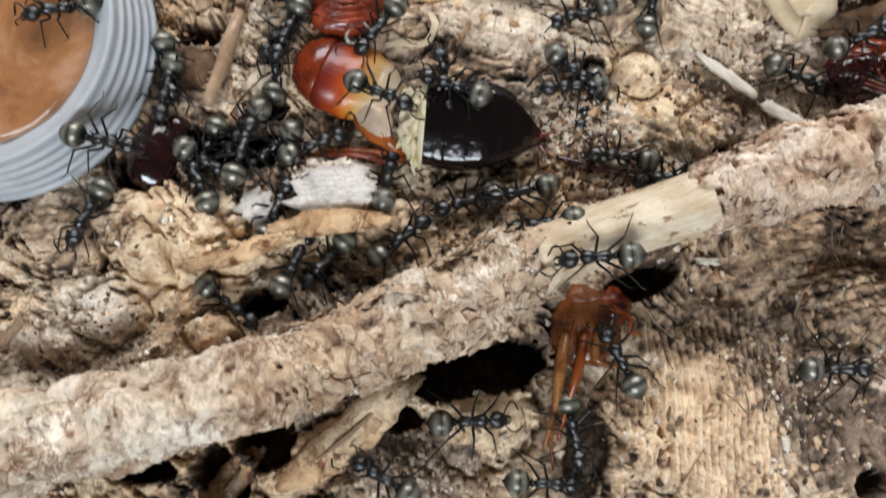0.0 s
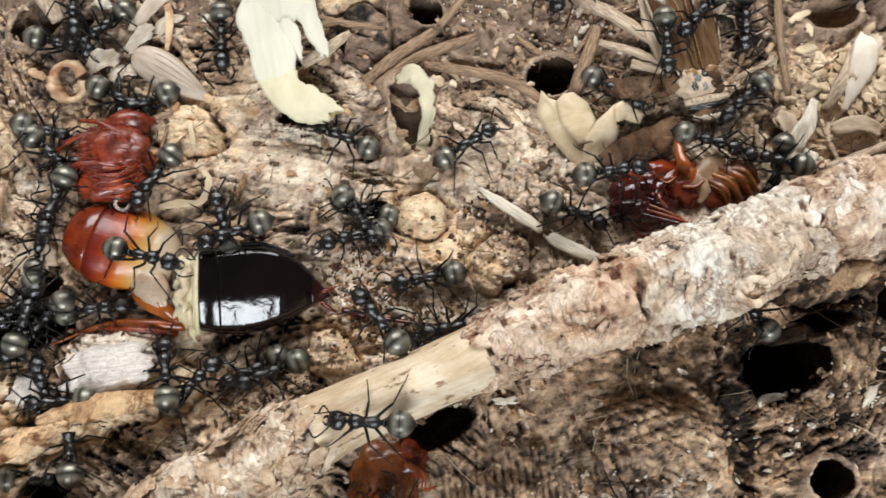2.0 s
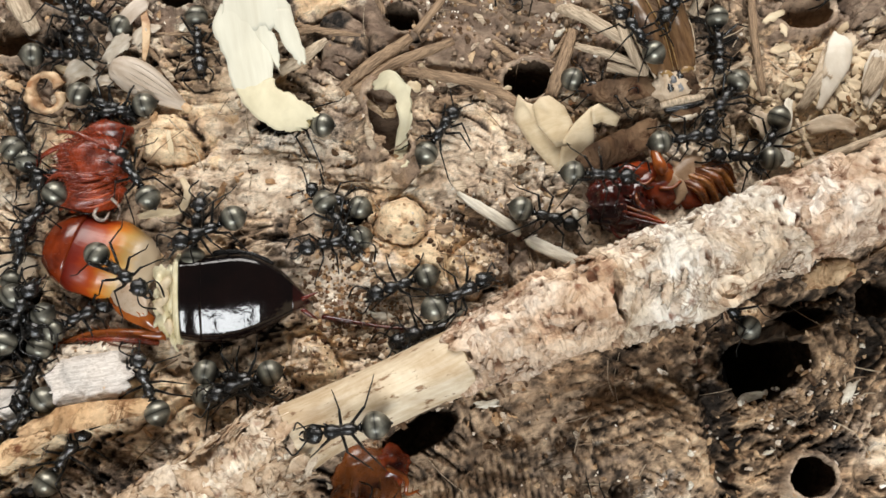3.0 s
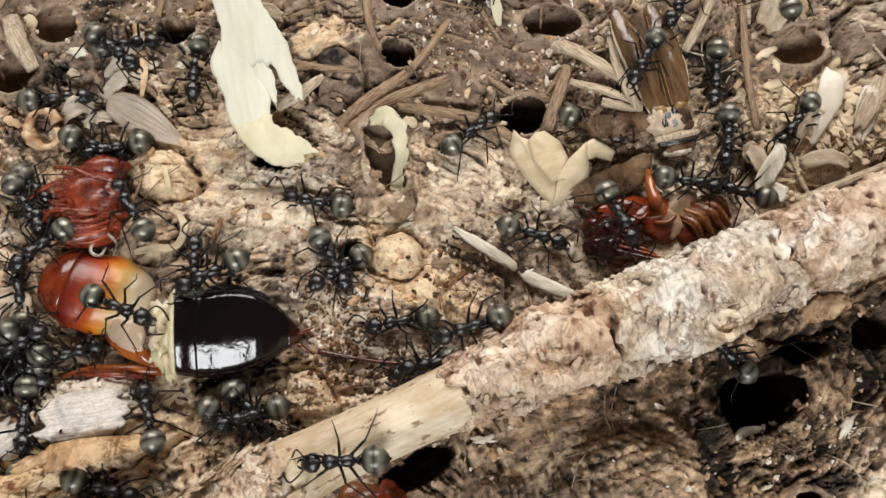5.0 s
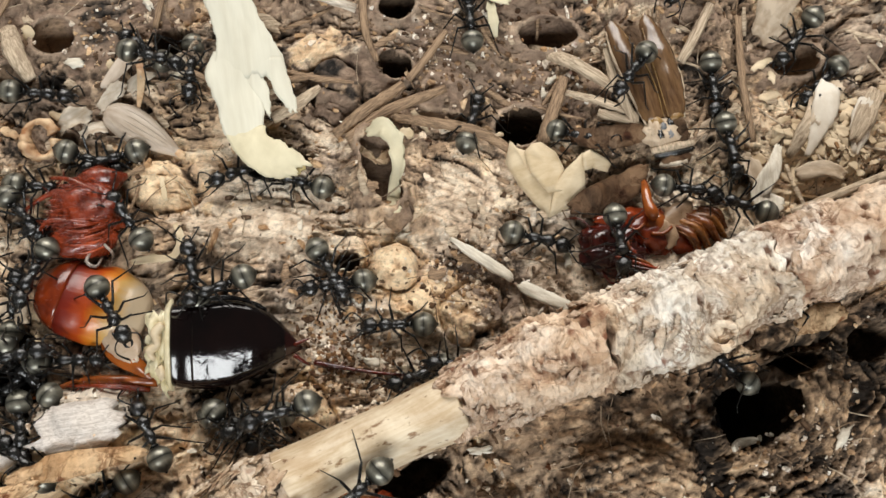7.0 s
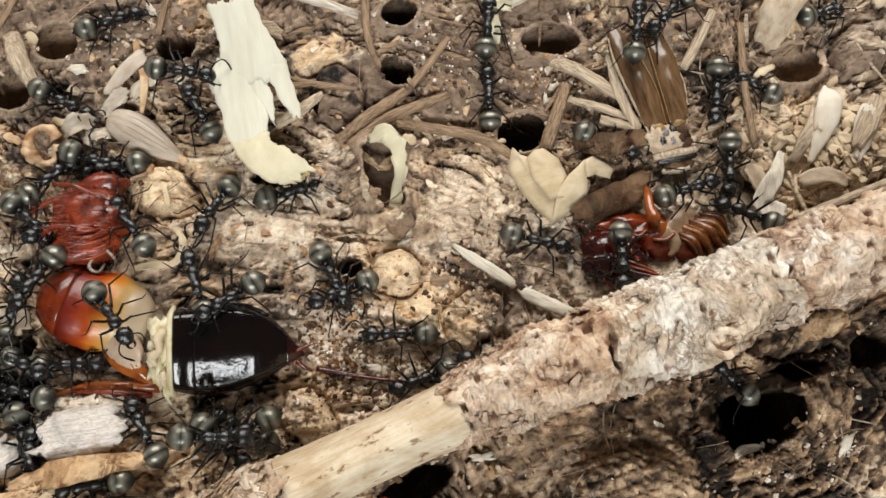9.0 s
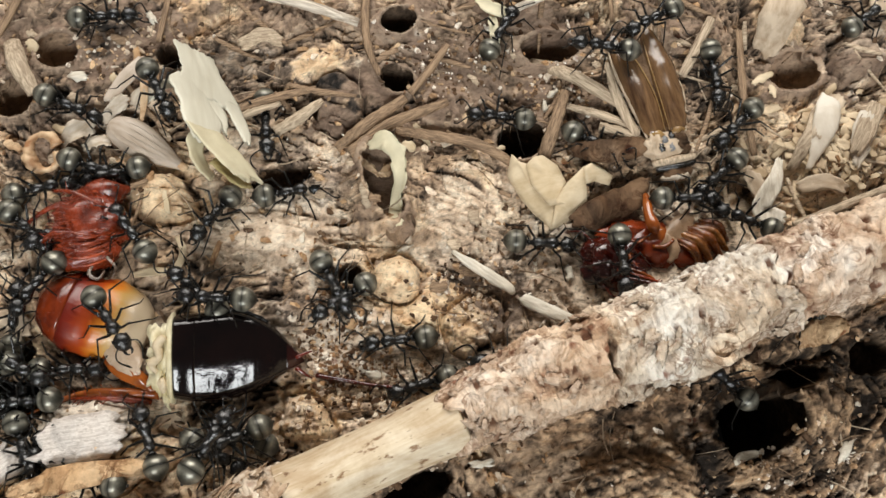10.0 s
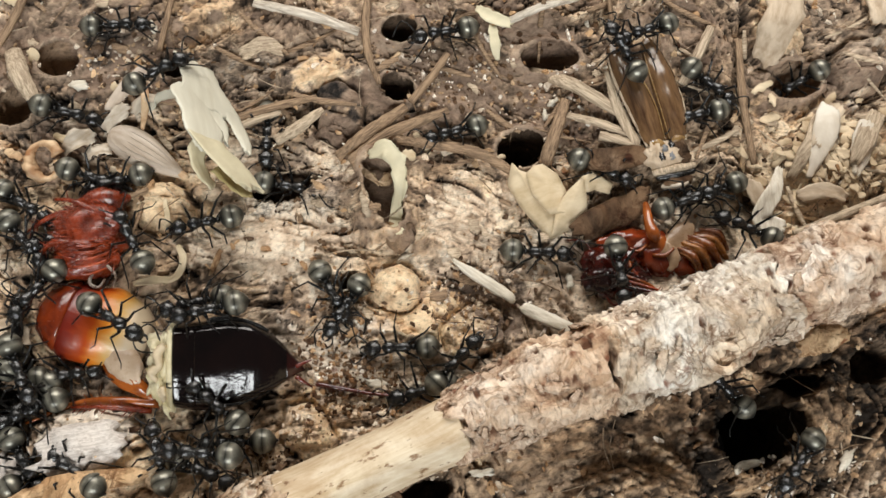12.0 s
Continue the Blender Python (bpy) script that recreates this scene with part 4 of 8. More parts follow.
def bark_shape(rough, pits, seed):
    def shape(x, a, r):
        c, n = math.cos(a), math.sin(a)
        p = Vector((x * 0.42, c * 1.5, n * 1.5 + seed))
        swell = noise.noise(p * 0.8) * 0.55 + noise.noise(Vector((p.x * 1.2, p.y * 2.4, p.z * 2.4))) * 0.35
        fine = noise.noise(p * 4.3) * 0.16 + noise.noise(p * 9) * 0.10
        # thin plates that end in small steps
        sheet = 3.2 * noise.noise(Vector((x * 0.33, c * 1.7, n * 1.7 + seed + 3))) + 0.5 * noise.noise(p * 3.1)
        step = (math.floor(sheet) + min(1.0, max(0.0, (sheet - math.floor(sheet) - 0.82) / 0.16))) * 0.30
        plate = abs(noise.noise(Vector((x * 0.62, c * 2.6, n * 2.6 + seed + 9))))
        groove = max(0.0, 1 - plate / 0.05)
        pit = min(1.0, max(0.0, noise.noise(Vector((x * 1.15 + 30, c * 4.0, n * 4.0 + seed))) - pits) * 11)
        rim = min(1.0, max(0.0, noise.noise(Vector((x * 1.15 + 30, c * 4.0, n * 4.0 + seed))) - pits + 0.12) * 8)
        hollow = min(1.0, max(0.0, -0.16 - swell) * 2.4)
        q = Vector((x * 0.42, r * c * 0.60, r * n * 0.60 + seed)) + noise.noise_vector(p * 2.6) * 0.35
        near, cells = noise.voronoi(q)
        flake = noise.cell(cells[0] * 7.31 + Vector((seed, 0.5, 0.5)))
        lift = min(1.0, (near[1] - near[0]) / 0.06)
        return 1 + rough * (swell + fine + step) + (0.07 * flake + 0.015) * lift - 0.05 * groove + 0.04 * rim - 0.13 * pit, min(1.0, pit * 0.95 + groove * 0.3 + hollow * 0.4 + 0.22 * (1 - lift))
    return shape


def peeled_shape(x, a, r):
    n = noise.noise(Vector((x * 0.15, math.cos(a) * 2, math.sin(a) * 2)))
    f = noise.noise(Vector((x * 0.3, math.cos(a) * 9, math.sin(a) * 9)))
    return 0.93 + 0.05 * n + 0.025 * f, 0


branch = thing("branch", "dead branch with pale flaking bark and one peeled length", "branch")
PEEL = (5.4, 18.4)
CUT0, CUT1 = (float(np.argmin(np.abs(AXIS[:, 0] - q))) / (len(AXIS) - 1) for q in PEEL)
MID = float(np.argmin(np.abs(AXIS[:, 0] - 30.0))) / (len(AXIS) - 1)
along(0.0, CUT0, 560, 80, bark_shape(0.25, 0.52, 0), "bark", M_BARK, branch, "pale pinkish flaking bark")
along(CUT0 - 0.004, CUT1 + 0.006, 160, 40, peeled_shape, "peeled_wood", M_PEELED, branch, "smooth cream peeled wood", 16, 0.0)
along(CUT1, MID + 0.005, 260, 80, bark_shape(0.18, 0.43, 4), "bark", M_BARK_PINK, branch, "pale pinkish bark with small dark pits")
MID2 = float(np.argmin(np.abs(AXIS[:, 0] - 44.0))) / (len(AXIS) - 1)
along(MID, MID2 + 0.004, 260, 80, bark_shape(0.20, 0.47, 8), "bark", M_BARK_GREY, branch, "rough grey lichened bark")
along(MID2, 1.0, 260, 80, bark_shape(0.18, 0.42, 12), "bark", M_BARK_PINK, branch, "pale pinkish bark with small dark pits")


# ---- things on the log ----
def on_log(points, reach=0.5):
    """Points (x, y, height over the log, size) turned into places."""
    return [(x, y, top(x, y, reach) + dz, w) for x, y, dz, w in points]


def turn_of(x0, y0, x1, y1):
    return math.degrees(math.atan2(y1 - y0, x1 - x0))


def single(name, label, category, geo, material, group="", kind="", smooth=True):
    """A thing of one mesh, with its origin at its middle."""
    v = np.array([tuple(p) for p in geo[0]])
    mid = (v.max(0) + v.min(0)) / 2
    mid[2] = v[:, 2].min()
    a, b = v[0] - mid, v[-1] - mid
    ob = link_mesh(name, (v - mid) * MM, geo[1], material, smooth=smooth)
    ob.location = mid * MM
    return tagged(ob, label, category, group, kind)


def straw(points, material, label, sides=7, flat=0.55, seed=0, name="straw", category="straw", group="dry straws"):
    """A dry stalk, built along its own x so that its grain follows it."""
    pts = on_log(points)
    (x0, y0), (x1, y1) = pts[0][:2], pts[-1][:2]
    a = math.atan2(y1 - y0, x1 - x0)
    c, s = math.cos(a), math.sin(a)
    flatpts = [((x - x0) * c + (y - y0) * s, (y - y0) * c - (x - x0) * s, z - pts[0][2], w) for x, y, z, w in pts]
    v, f = tube(flatpts, sides, 8, flat, 0.22, seed)
    ob = link_mesh(name, np.array([tuple(p) for p in v]) * MM, f, material)
    ob.matrix_basis = pose(x0 * MM, y0 * MM, pts[0][2] * MM, 0, 0, math.degrees(a))
    return tagged(ob, label, category, group)


def strip(points, material, label, thick=0.25, cup=0.0, ragged=0.0, seed=0, twist=0.0, name="wood_flake", category="wood flake", group="", lift=True):
    pts = on_log(points) if lift else points
    (x0, y0), (x1, y1) = pts[0][:2], pts[-1][:2]
    a = math.atan2(y1 - y0, x1 - x0)
    c, s = math.cos(a), math.sin(a)
    flatpts = [((x - x0) * c + (y - y0) * s, (y - y0) * c - (x - x0) * s, z - pts[0][2], w) for x, y, z, w in pts]
    v, f = ribbon(flatpts, thick, 6, 8, cup, ragged, seed, twist)
    ob = link_mesh(name, np.array([tuple(p) for p in v]) * MM, f, material)
    ob.matrix_basis = pose(x0 * MM, y0 * MM, pts[0][2] * MM, 0, 0, math.degrees(a))
    return tagged(ob, label, category, group)


# feeding cup of clear plastic with brown jelly
def lathe(profile, sides=96, wobble=0.0):
    verts, faces = [], []
    for r, z in profile:
        for k in range(sides):
            a = 2 * math.pi * k / sides
            q = r * (1 + wobble * math.sin(3 * a))
            verts.append((q * math.cos(a), q * math.sin(a), z))
    for i in range(len(profile) - 1):
        for k in range(sides):
            j = (k + 1) % sides
            faces.append((i * sides + k, i * sides + j, (i + 1) * sides + j, (i + 1) * sides + k))
    return verts, faces


def feeding_cup(x, y, z):
    cup = thing("feeding_cup", "round clear plastic feeding cup with ridged rim and brown jelly", "feeding cup", pose(x * MM, y * MM, z * MM, 4, -5, 0))
    prof = [(10.0, -1.0), (11.6, -1.0)]
    for k in range(5):
        r, h = 12.75 - 0.30 * k, 0.4 + 0.95 * k
        prof += [(r, h), (r + 0.07, h + 0.2), (r + 0.02, h + 0.45), (r - 0.12, h + 0.55), (r - 0.22, h + 0.54)]
    prof += [(11.25, 5.2), (11.2, 5.7), (11.05, 5.85), (10.8, 5.75), (10.4, 5.35), (9.9, 5.0), (9.3, 4.75), (8.8, 4.3), (8.3, 2.5), (7.8, 0.2), (0.05, 0.0)]
    part("wall", lathe(prof), M_CUP, cup, "clear plastic wall with concentric ridges")
    v, f = lathe([(0.02, 4.6), (2.0, 4.7), (4.5, 4.55), (6.8, 4.8), (8.4, 5.0), (9.35, 4.9), (9.2, 4.4), (8.0, 2.2)], 64)
    v = [(px, py, pz + 0.35 * noise.noise(Vector((px * 0.4, py * 0.4, 2)))) for px, py, pz in v]
    part("jelly", (v, f), M_JELLY, cup, "glossy translucent brown jelly")
    return cup


feeding_cup(-36.5, 32.2, 0.6)


# cockroach remains
def loft(sections, sides=28, roof=False, caps=True):
    """A body along x from (x, half width, height, middle y); its belly is flatter than its back; roof gives it plane flanks."""
    verts, faces = [], []
    for x, w, h, y in sections:
        for k in range(sides):
            a = 2 * math.pi * k / sides
            zz = math.sin(a)
            cc = math.cos(a)
            rise = zz if zz > 0 else 0.35 * zz
            if roof and zz > 0:
                q = math.sqrt(cc * cc + 0.01) - 0.1
                rise = max(0.0, 1 - 0.245 * q - 0.12 * q * q - 0.60 * abs(cc) ** 16)
            verts.append((x, y + w * cc, h * rise))
    for i in range(len(sections) - 1):
        for k in range(sides):
            j = (k + 1) % sides
            faces.append((i * sides + k, (i + 1) * sides + k, (i + 1) * sides + j, i * sides + j))
    if caps:
        faces.append(tuple(range(sides)))
        faces.append(tuple((len(sections) - 1) * sides + k for k in range(sides))[::-1])
    return verts, faces


def domed(sections, sides=48, caps=True):
    """A body along x from (x, half width, height, middle y) with sloping flanks and a rounded rim."""
    verts, faces = [], []
    for x, w, h, y in sections:
        for k in range(sides):
            u = math.cos(2 * math.pi * k / sides)
            q = abs(u)
            if k <= sides // 2:
                z = h - 0.25 * w * (math.sqrt(q * q + 0.09) - 0.3)
                z *= math.sqrt(max(0.0, 1 - (max(0.0, q - 0.78) / 0.22) ** 2))
            else:
                z = -0.3 * h * math.sqrt(max(0.0, 1 - q * q))
            verts.append((x, y + w * u, z))
    for i in range(len(sections) - 1):
        for k in range(sides):
            j = (k + 1) % sides
            faces.append((i * sides + k, (i + 1) * sides + k, (i + 1) * sides + j, i * sides + j))
    if caps:
        faces.append(tuple(range(sides)))
        faces.append(tuple((len(sections) - 1) * sides + k for k in range(sides))[::-1])
    return verts, faces


def roach_abdomen(x, y, z, turn):
    ab = thing("cockroach_fragment", "glossy black torn-off cockroach abdomen with cream torn end", "insect remains", pose(x * MM, y * MM, (z + 0.9) * MM, 15, 2, turn))
    edge = [-4.6, -2.9, -1.2, 0.4, 1.8, 3.0, 4.1, 5.5]
    wide = lambda s: 3.62 - 0.022 * (s + 0.8) ** 2 if s < -0.8 else 3.62 * max(0.03, 1 - ((s + 0.8) / 6.5) ** 2) ** 1.12
    for i in range(len(edge) - 1):
        a, b = edge[i], edge[i + 1] + 0.12
        secs = []
        for k in range(9):
            s = a + (b - a) * k / 8
            lip = 0.045 * (k / 8) ** 2 if k < 8 else 0.02
            w = wide(s)
            secs.append((s, w + lip * 0.6 - 0.04, 2.15 * (w / 3.62) ** 0.8 + lip + 0.05 * noise.noise(Vector((s * 1.1, 3, 1))), 0.22 * math.sin(s * 0.5) - 0.025 * max(0, s) ** 2))
        part("segment", domed(secs, 56, i in (0, 6)), M_BLACK if i < 6 else M_TAIL, ab, "" if i < 6 else "dark maroon tail segment")
    rim = domed([(-5.0 + 0.12 * math.sin(q * 3), 3.45 - 0.2 * q, 2.05 - 0.2 * q, -0.2) for q in (1.0, 0.5)] + [(-4.72, 3.6, 2.17, -0.2), (-4.52, 3.64, 2.2, -0.2)], 48)
    part("torn_edge", rim, M_CREAM, ab, "thin cream membrane at the torn end")
    bits = join(blob(-5.5, 0.9, 0.8, 0.9, 1.6, 0.7, 0.9, 3, 16, 20, 2.0), blob(-5.7, -1.2, 0.7, 0.8, 1.5, 0.6, 0.9, 5, 16, 20, 2.2), blob(-5.0, -3.0, 0.4, 0.4, 0.9, 0.5, 0.8, 7),
                tube([(-5.2, -2.4, 1.0, 0.22), (-5.3, -3.5, 0.5, 0.16), (-4.9, -4.4, 0.1, 0.08)], 6, 4))
    part("tissue", bits, M_CREAM, ab, "pale yellow lumps of torn tissue")
    part("gut", join(tube([(-5.1, 1.6, 1.8, 0.3), (-5.6, 0.9, 1.7, 0.4), (-5.5, 0.0, 1.8, 0.3), (-6.1, -0.5, 1.5, 0.35), (-5.7, -1.2, 1.4, 0.2)], 8, 5, 1.0, 0.3, 2), blob(-5.3, -2.2, 1.2, 0.4, 0.6, 0.4, 0.6, 9)), M_LEAF, ab, "ochre coil in the torn end")
    part("wing_stub", ribbon([(-2.0, 3.4, 0.7, 0.2), (-0.2, 3.4, 0.8, 0.3), (1.6, 3.0, 0.7, 0.25), (2.8, 2.5, 0.4, 0.1)], 0.15, 6, 5, -0.2, 0.3, 8), M_LIMB, ab, "ragged black wing stub along one side")
    for s in (-1, 1):
        part("tail_feeler", tube([(4.9, 0.4 * s - 0.8, 0.5, 0.2), (5.6, 0.8 * s - 0.9, 0.5, 0.15), (6.2, 1.1 * s - 1.0, 0.4, 0.04)], 6, 3), M_MAROON, ab)
    return ab


roach_abdomen(2.1, 23.6, 0.5, -7)


def amber_thorax(x, y, z, turn):
    th = thing("cockroach_shell", "glossy red to amber cockroach thorax shell with cream front", "insect remains", pose(x * MM, y * MM, z * MM, -8, 6, turn))
    secs = []
    for k in range(25):
        s = -4.4 + 8.6 * k / 24
        w = 3.4 * math.sqrt(max(0.02, 1 - (s / 4.9) ** 2)) * (1 + 0.03 * math.sin(s * 2.4))
        secs.append((s, w, 2.3 * w / 3.4 + 0.05 * math.sin(s * 5), 0.15 * math.sin(s)))
    part("plate", loft(secs), M_AMBER, th, "glossy plate, dark red to amber to cream")
    secs = [(s, w, h, 0) for s, w, h in ((-4.9, 0.6, 0.5), (-4.4, 1.9, 1.3), (-3.4, 2.75, 1.95), (-2.5, 3.12, 2.28), (-2.3, 3.05, 2.2))]
    part("rear_plate", loft(secs), M_DARKRED, th, "dark red overlapping rear plate")
    return th


amber_thorax(-8.4, 28.4, 0.2, -26)


def hairs(cx, cy, cz, rx, ry, rz, n, seed, long=1.6, thin=0.05, flow=(-0.9, -0.35)):
    rng = np.random.RandomState(seed)
    out = []
    for _ in range(n):
        a, e = rng.uniform(0, 2 * math.pi), rng.uniform(0.1, 1.2)
        d = Vector((math.cos(a) * math.cos(e), math.sin(a) * math.cos(e), math.sin(e)))
        p = Vector((cx + d.x * rx, cy + d.y * ry, cz + d.z * rz))
        q = Vector((flow[0] + rng.uniform(-0.35, 0.35), flow[1] + rng.uniform(-0.5, 0.5), rng.uniform(-0.2, 0.2))) + d * 0.75
        q = q.normalized() * long * rng.uniform(0.5, 1.2)
        m, r = p + q * 0.5 + d * 0.2, p + q
        out.append(tube([(*p, thin), (*m, thin * 0.8), (*r, thin * 0.3)], 5, 2))
    return join(*out)


def spiny_leg(pts, r_spine, material, parent, seed, label="", n=14, name="leg"):
    """A cockroach leg with short stiff spines along both sides."""
    rng = np.random.RandomState(seed)
    leg = part(name, tube(pts, 8, 6), material, parent, label)
    line = smooth_line(pts, 8)
    spines = []
    for _ in range(n):
        k = rng.randint(2, len(line) - 2)
        p, d = Vector(line[k][:3]), Vector(line[k + 1][:3] - line[k - 1][:3]).normalized()
        side = d.cross(Vector((0, 0, 1))).normalized() * rng.choice([-1, 1])
        e = p + (side + d * 0.7 + Vector((0, 0, rng.uniform(0, 0.5)))) * r_spine
        spines.append(tube([(*p, 0.13 if n > 30 else 0.07), (*e, 0.02)], 5, 1))
    part("spine_comb", join(*spines), material, leg)
    return leg


def red_thorax(x, y, z, turn):
    th = thing("cockroach_carcass", "dark red hairy cockroach chest with folded leg stumps", "insect remains", pose(x * MM, y * MM, z * MM, 0, 0, turn))
    part("body", join(blob(0, 0.6, 1.0, 2.9, 2.2, 1.7, 0.35, 11, 16, 22), blob(-0.3, -1.6, 0.9, 2.5, 1.9, 1.6, 0.35, 12, 16, 22), blob(0.6, 3.0, 0.7, 2.0, 1.2, 1.1, 0.35, 13)), M_RED, th)
    part("bristle_coat", join(hairs(0, 0, 0.9, 2.75, 3.2, 1.75, 260, 5, 0.9, 0.035, (-1.5, -0.25)), hairs(0.3, -0.4, 0.9, 2.6, 3.2, 1.7, 24, 6, 1.7, 0.03)), M_REDHAIR, th)
    for i, pts in enumerate(([(-1, 2, 1.8, 0.26), (-3.2, 1.6, 1.6, 0.22), (-5.5, 0.4, 0.6, 0.12)], [(0.5, -1, 2.2, 0.26), (-2.5, -0.8, 2.4, 0.22), (-4.0, -1.6, 1.0, 0.12)], [(1.2, 1.5, 2.0, 0.24), (-1.2, 2.6, 2.5, 0.2), (-3.2, 3.2, 1.2, 0.15)], [(1.5, -2, 1.8, 0.22), (-0.8, -2.3, 2.4, 0.2), (-2.6, -3.3, 1.0, 0.16)])):
        spiny_leg(pts, 0.7, M_RED, th, 20 + i, n=10, name="leg_stump")
    for k in range(8):
        line = []
        for j in range(6):
            px, py = -2.3 + 0.78 * j, -0.2 - 0.42 * k + 0.10 * (j - 2.5) ** 2 - 0.10 * k
            q = 1 - ((px + 0.3) / 2.6) ** 2 - ((py + 1.6) / 2.0) ** 2
            if q > 0.05:
                line.append((px, py, 0.9 + 1.62 * math.sqrt(q), 0.15 - 0.012 * abs(j - 2)))
        if len(line) > 2:
            part("ridge", tube(line, 7, 5), M_REDHAIR, th, "glossy orange-red ridge")
    part("pale_tip", join(tube([(0.6, -3.0, 1.6, 0.14), (0.2, -3.9, 1.4, 0.16), (0.9, -4.3, 1.2, 0.14), (1.4, -3.6, 1.3, 0.1)], 6, 4), tube([(1.6, -2.6, 1.8, 0.12), (2.3, -3.4, 1.6, 0.12), (2.0, -4.2, 1.2, 0.06)], 6, 4)), M_GREYFUR, th, "pale grey hooked leg tips")
    return th


red_thorax(-8.2, 35.6, 0.3, -8)


def loose_leg(points, material, label, seed, spine=0.6, n=14, name="cockroach_fragment"):
    pts = on_log(points)
    x0, y0, z0 = pts[0][:3]
    leg = thing(name, label, "insect leg", Matrix.Translation(Vector((x0, y0, z0)) * MM), group="loose cockroach legs")
    spiny_leg([(x - x0, y - y0, z - z0, w) for x, y, z, w in pts], spine, material, leg, seed, n=n, name="shaft")
    return leg


loose_leg([(-4.1, 21.4, 0.6, 0.42), (-7.1, 22.0, 0.7, 0.4), (-10.4, 22.4, 0.6, 0.28), (-14.4, 21.4, 0.3, 0.08)], M_ORANGE, "orange-red spiny cockroach leg lying on the log", 31)
loose_leg([(-4.8, 20.9, 0.5, 0.25), (-7.8, 21.5, 0.6, 0.2), (-11.3, 22.2, 0.4, 0.1)], M_RED, "thin dark red cockroach leg lying on the log", 32)
loose_leg([(8.3, 21.0, 0.3, 0.22), (10.0, 20.4, 0.5, 0.2), (12.7, 19.5, 0.4, 0.15), (16.1, 18.7, 0.4, 0.10)], M_MAROON, "thin dark maroon cockroach leg lying on the log", 33, 0.5, 12)
loose_leg([(-17.2, 34.4, 1.2, 0.42), (-17.8, 32.4, 1.1, 0.62), (-18.7, 29.9, 1.0, 0.66), (-19.5, 27.9, 0.9, 0.54), (-19.8, 27.0, 0.8, 0.62), (-19.9, 26.6, 0.7, 0.2)], M_TAN, "pale tan spiny cockroach shin beside a bored hole", 34, 0.8, 44)
loose_leg([(-20.6, 31.3, 0.8, 0.12), (-18.7, 33.5, 1.0, 0.14), (-16.5, 35.5, 1.2, 0.16)], M_STRAW, "thin brown insect leg over a bored hole", 35, 0.3, 4)
strip([(-8.3, 25.9, 0.8, 0.45), (-7.0, 24.1, 1.3, 0.75), (-5.5, 22.8, 1.2, 0.65), (-4.2, 21.7, 0.7, 0.3)], M_ORANGE, "flat orange cockroach hip plate beside the torn abdomen", 0.5, -0.35, 0.1, 3, name="cockroach_fragment", category="insect remains")
strip([(-7.5, 26.5, 1.6, 0.9), (-6.5, 25.0, 1.8, 1.3), (-5.3, 23.3, 1.3, 0.8)], M_SKIN, "flat tan cockroach hip plate beside the torn abdomen", 0.5, -0.35, 0.1, 5, name="cockroach_fragment", category="insect remains")
single("cockroach_fragment", "dark maroon glossy cockroach head shell beside the cup", "insect remains", moved(join(blob(0, 0, 0.8, 2.2, 3.2, 1.6, 0.12, 2, 18, 26), blob(0.6, 2.6, 0.9, 1.3, 1.2, 1.1, 0.15, 4)), -24.4, 22.6, 0.0, 0, 14, -22), M_TAIL)


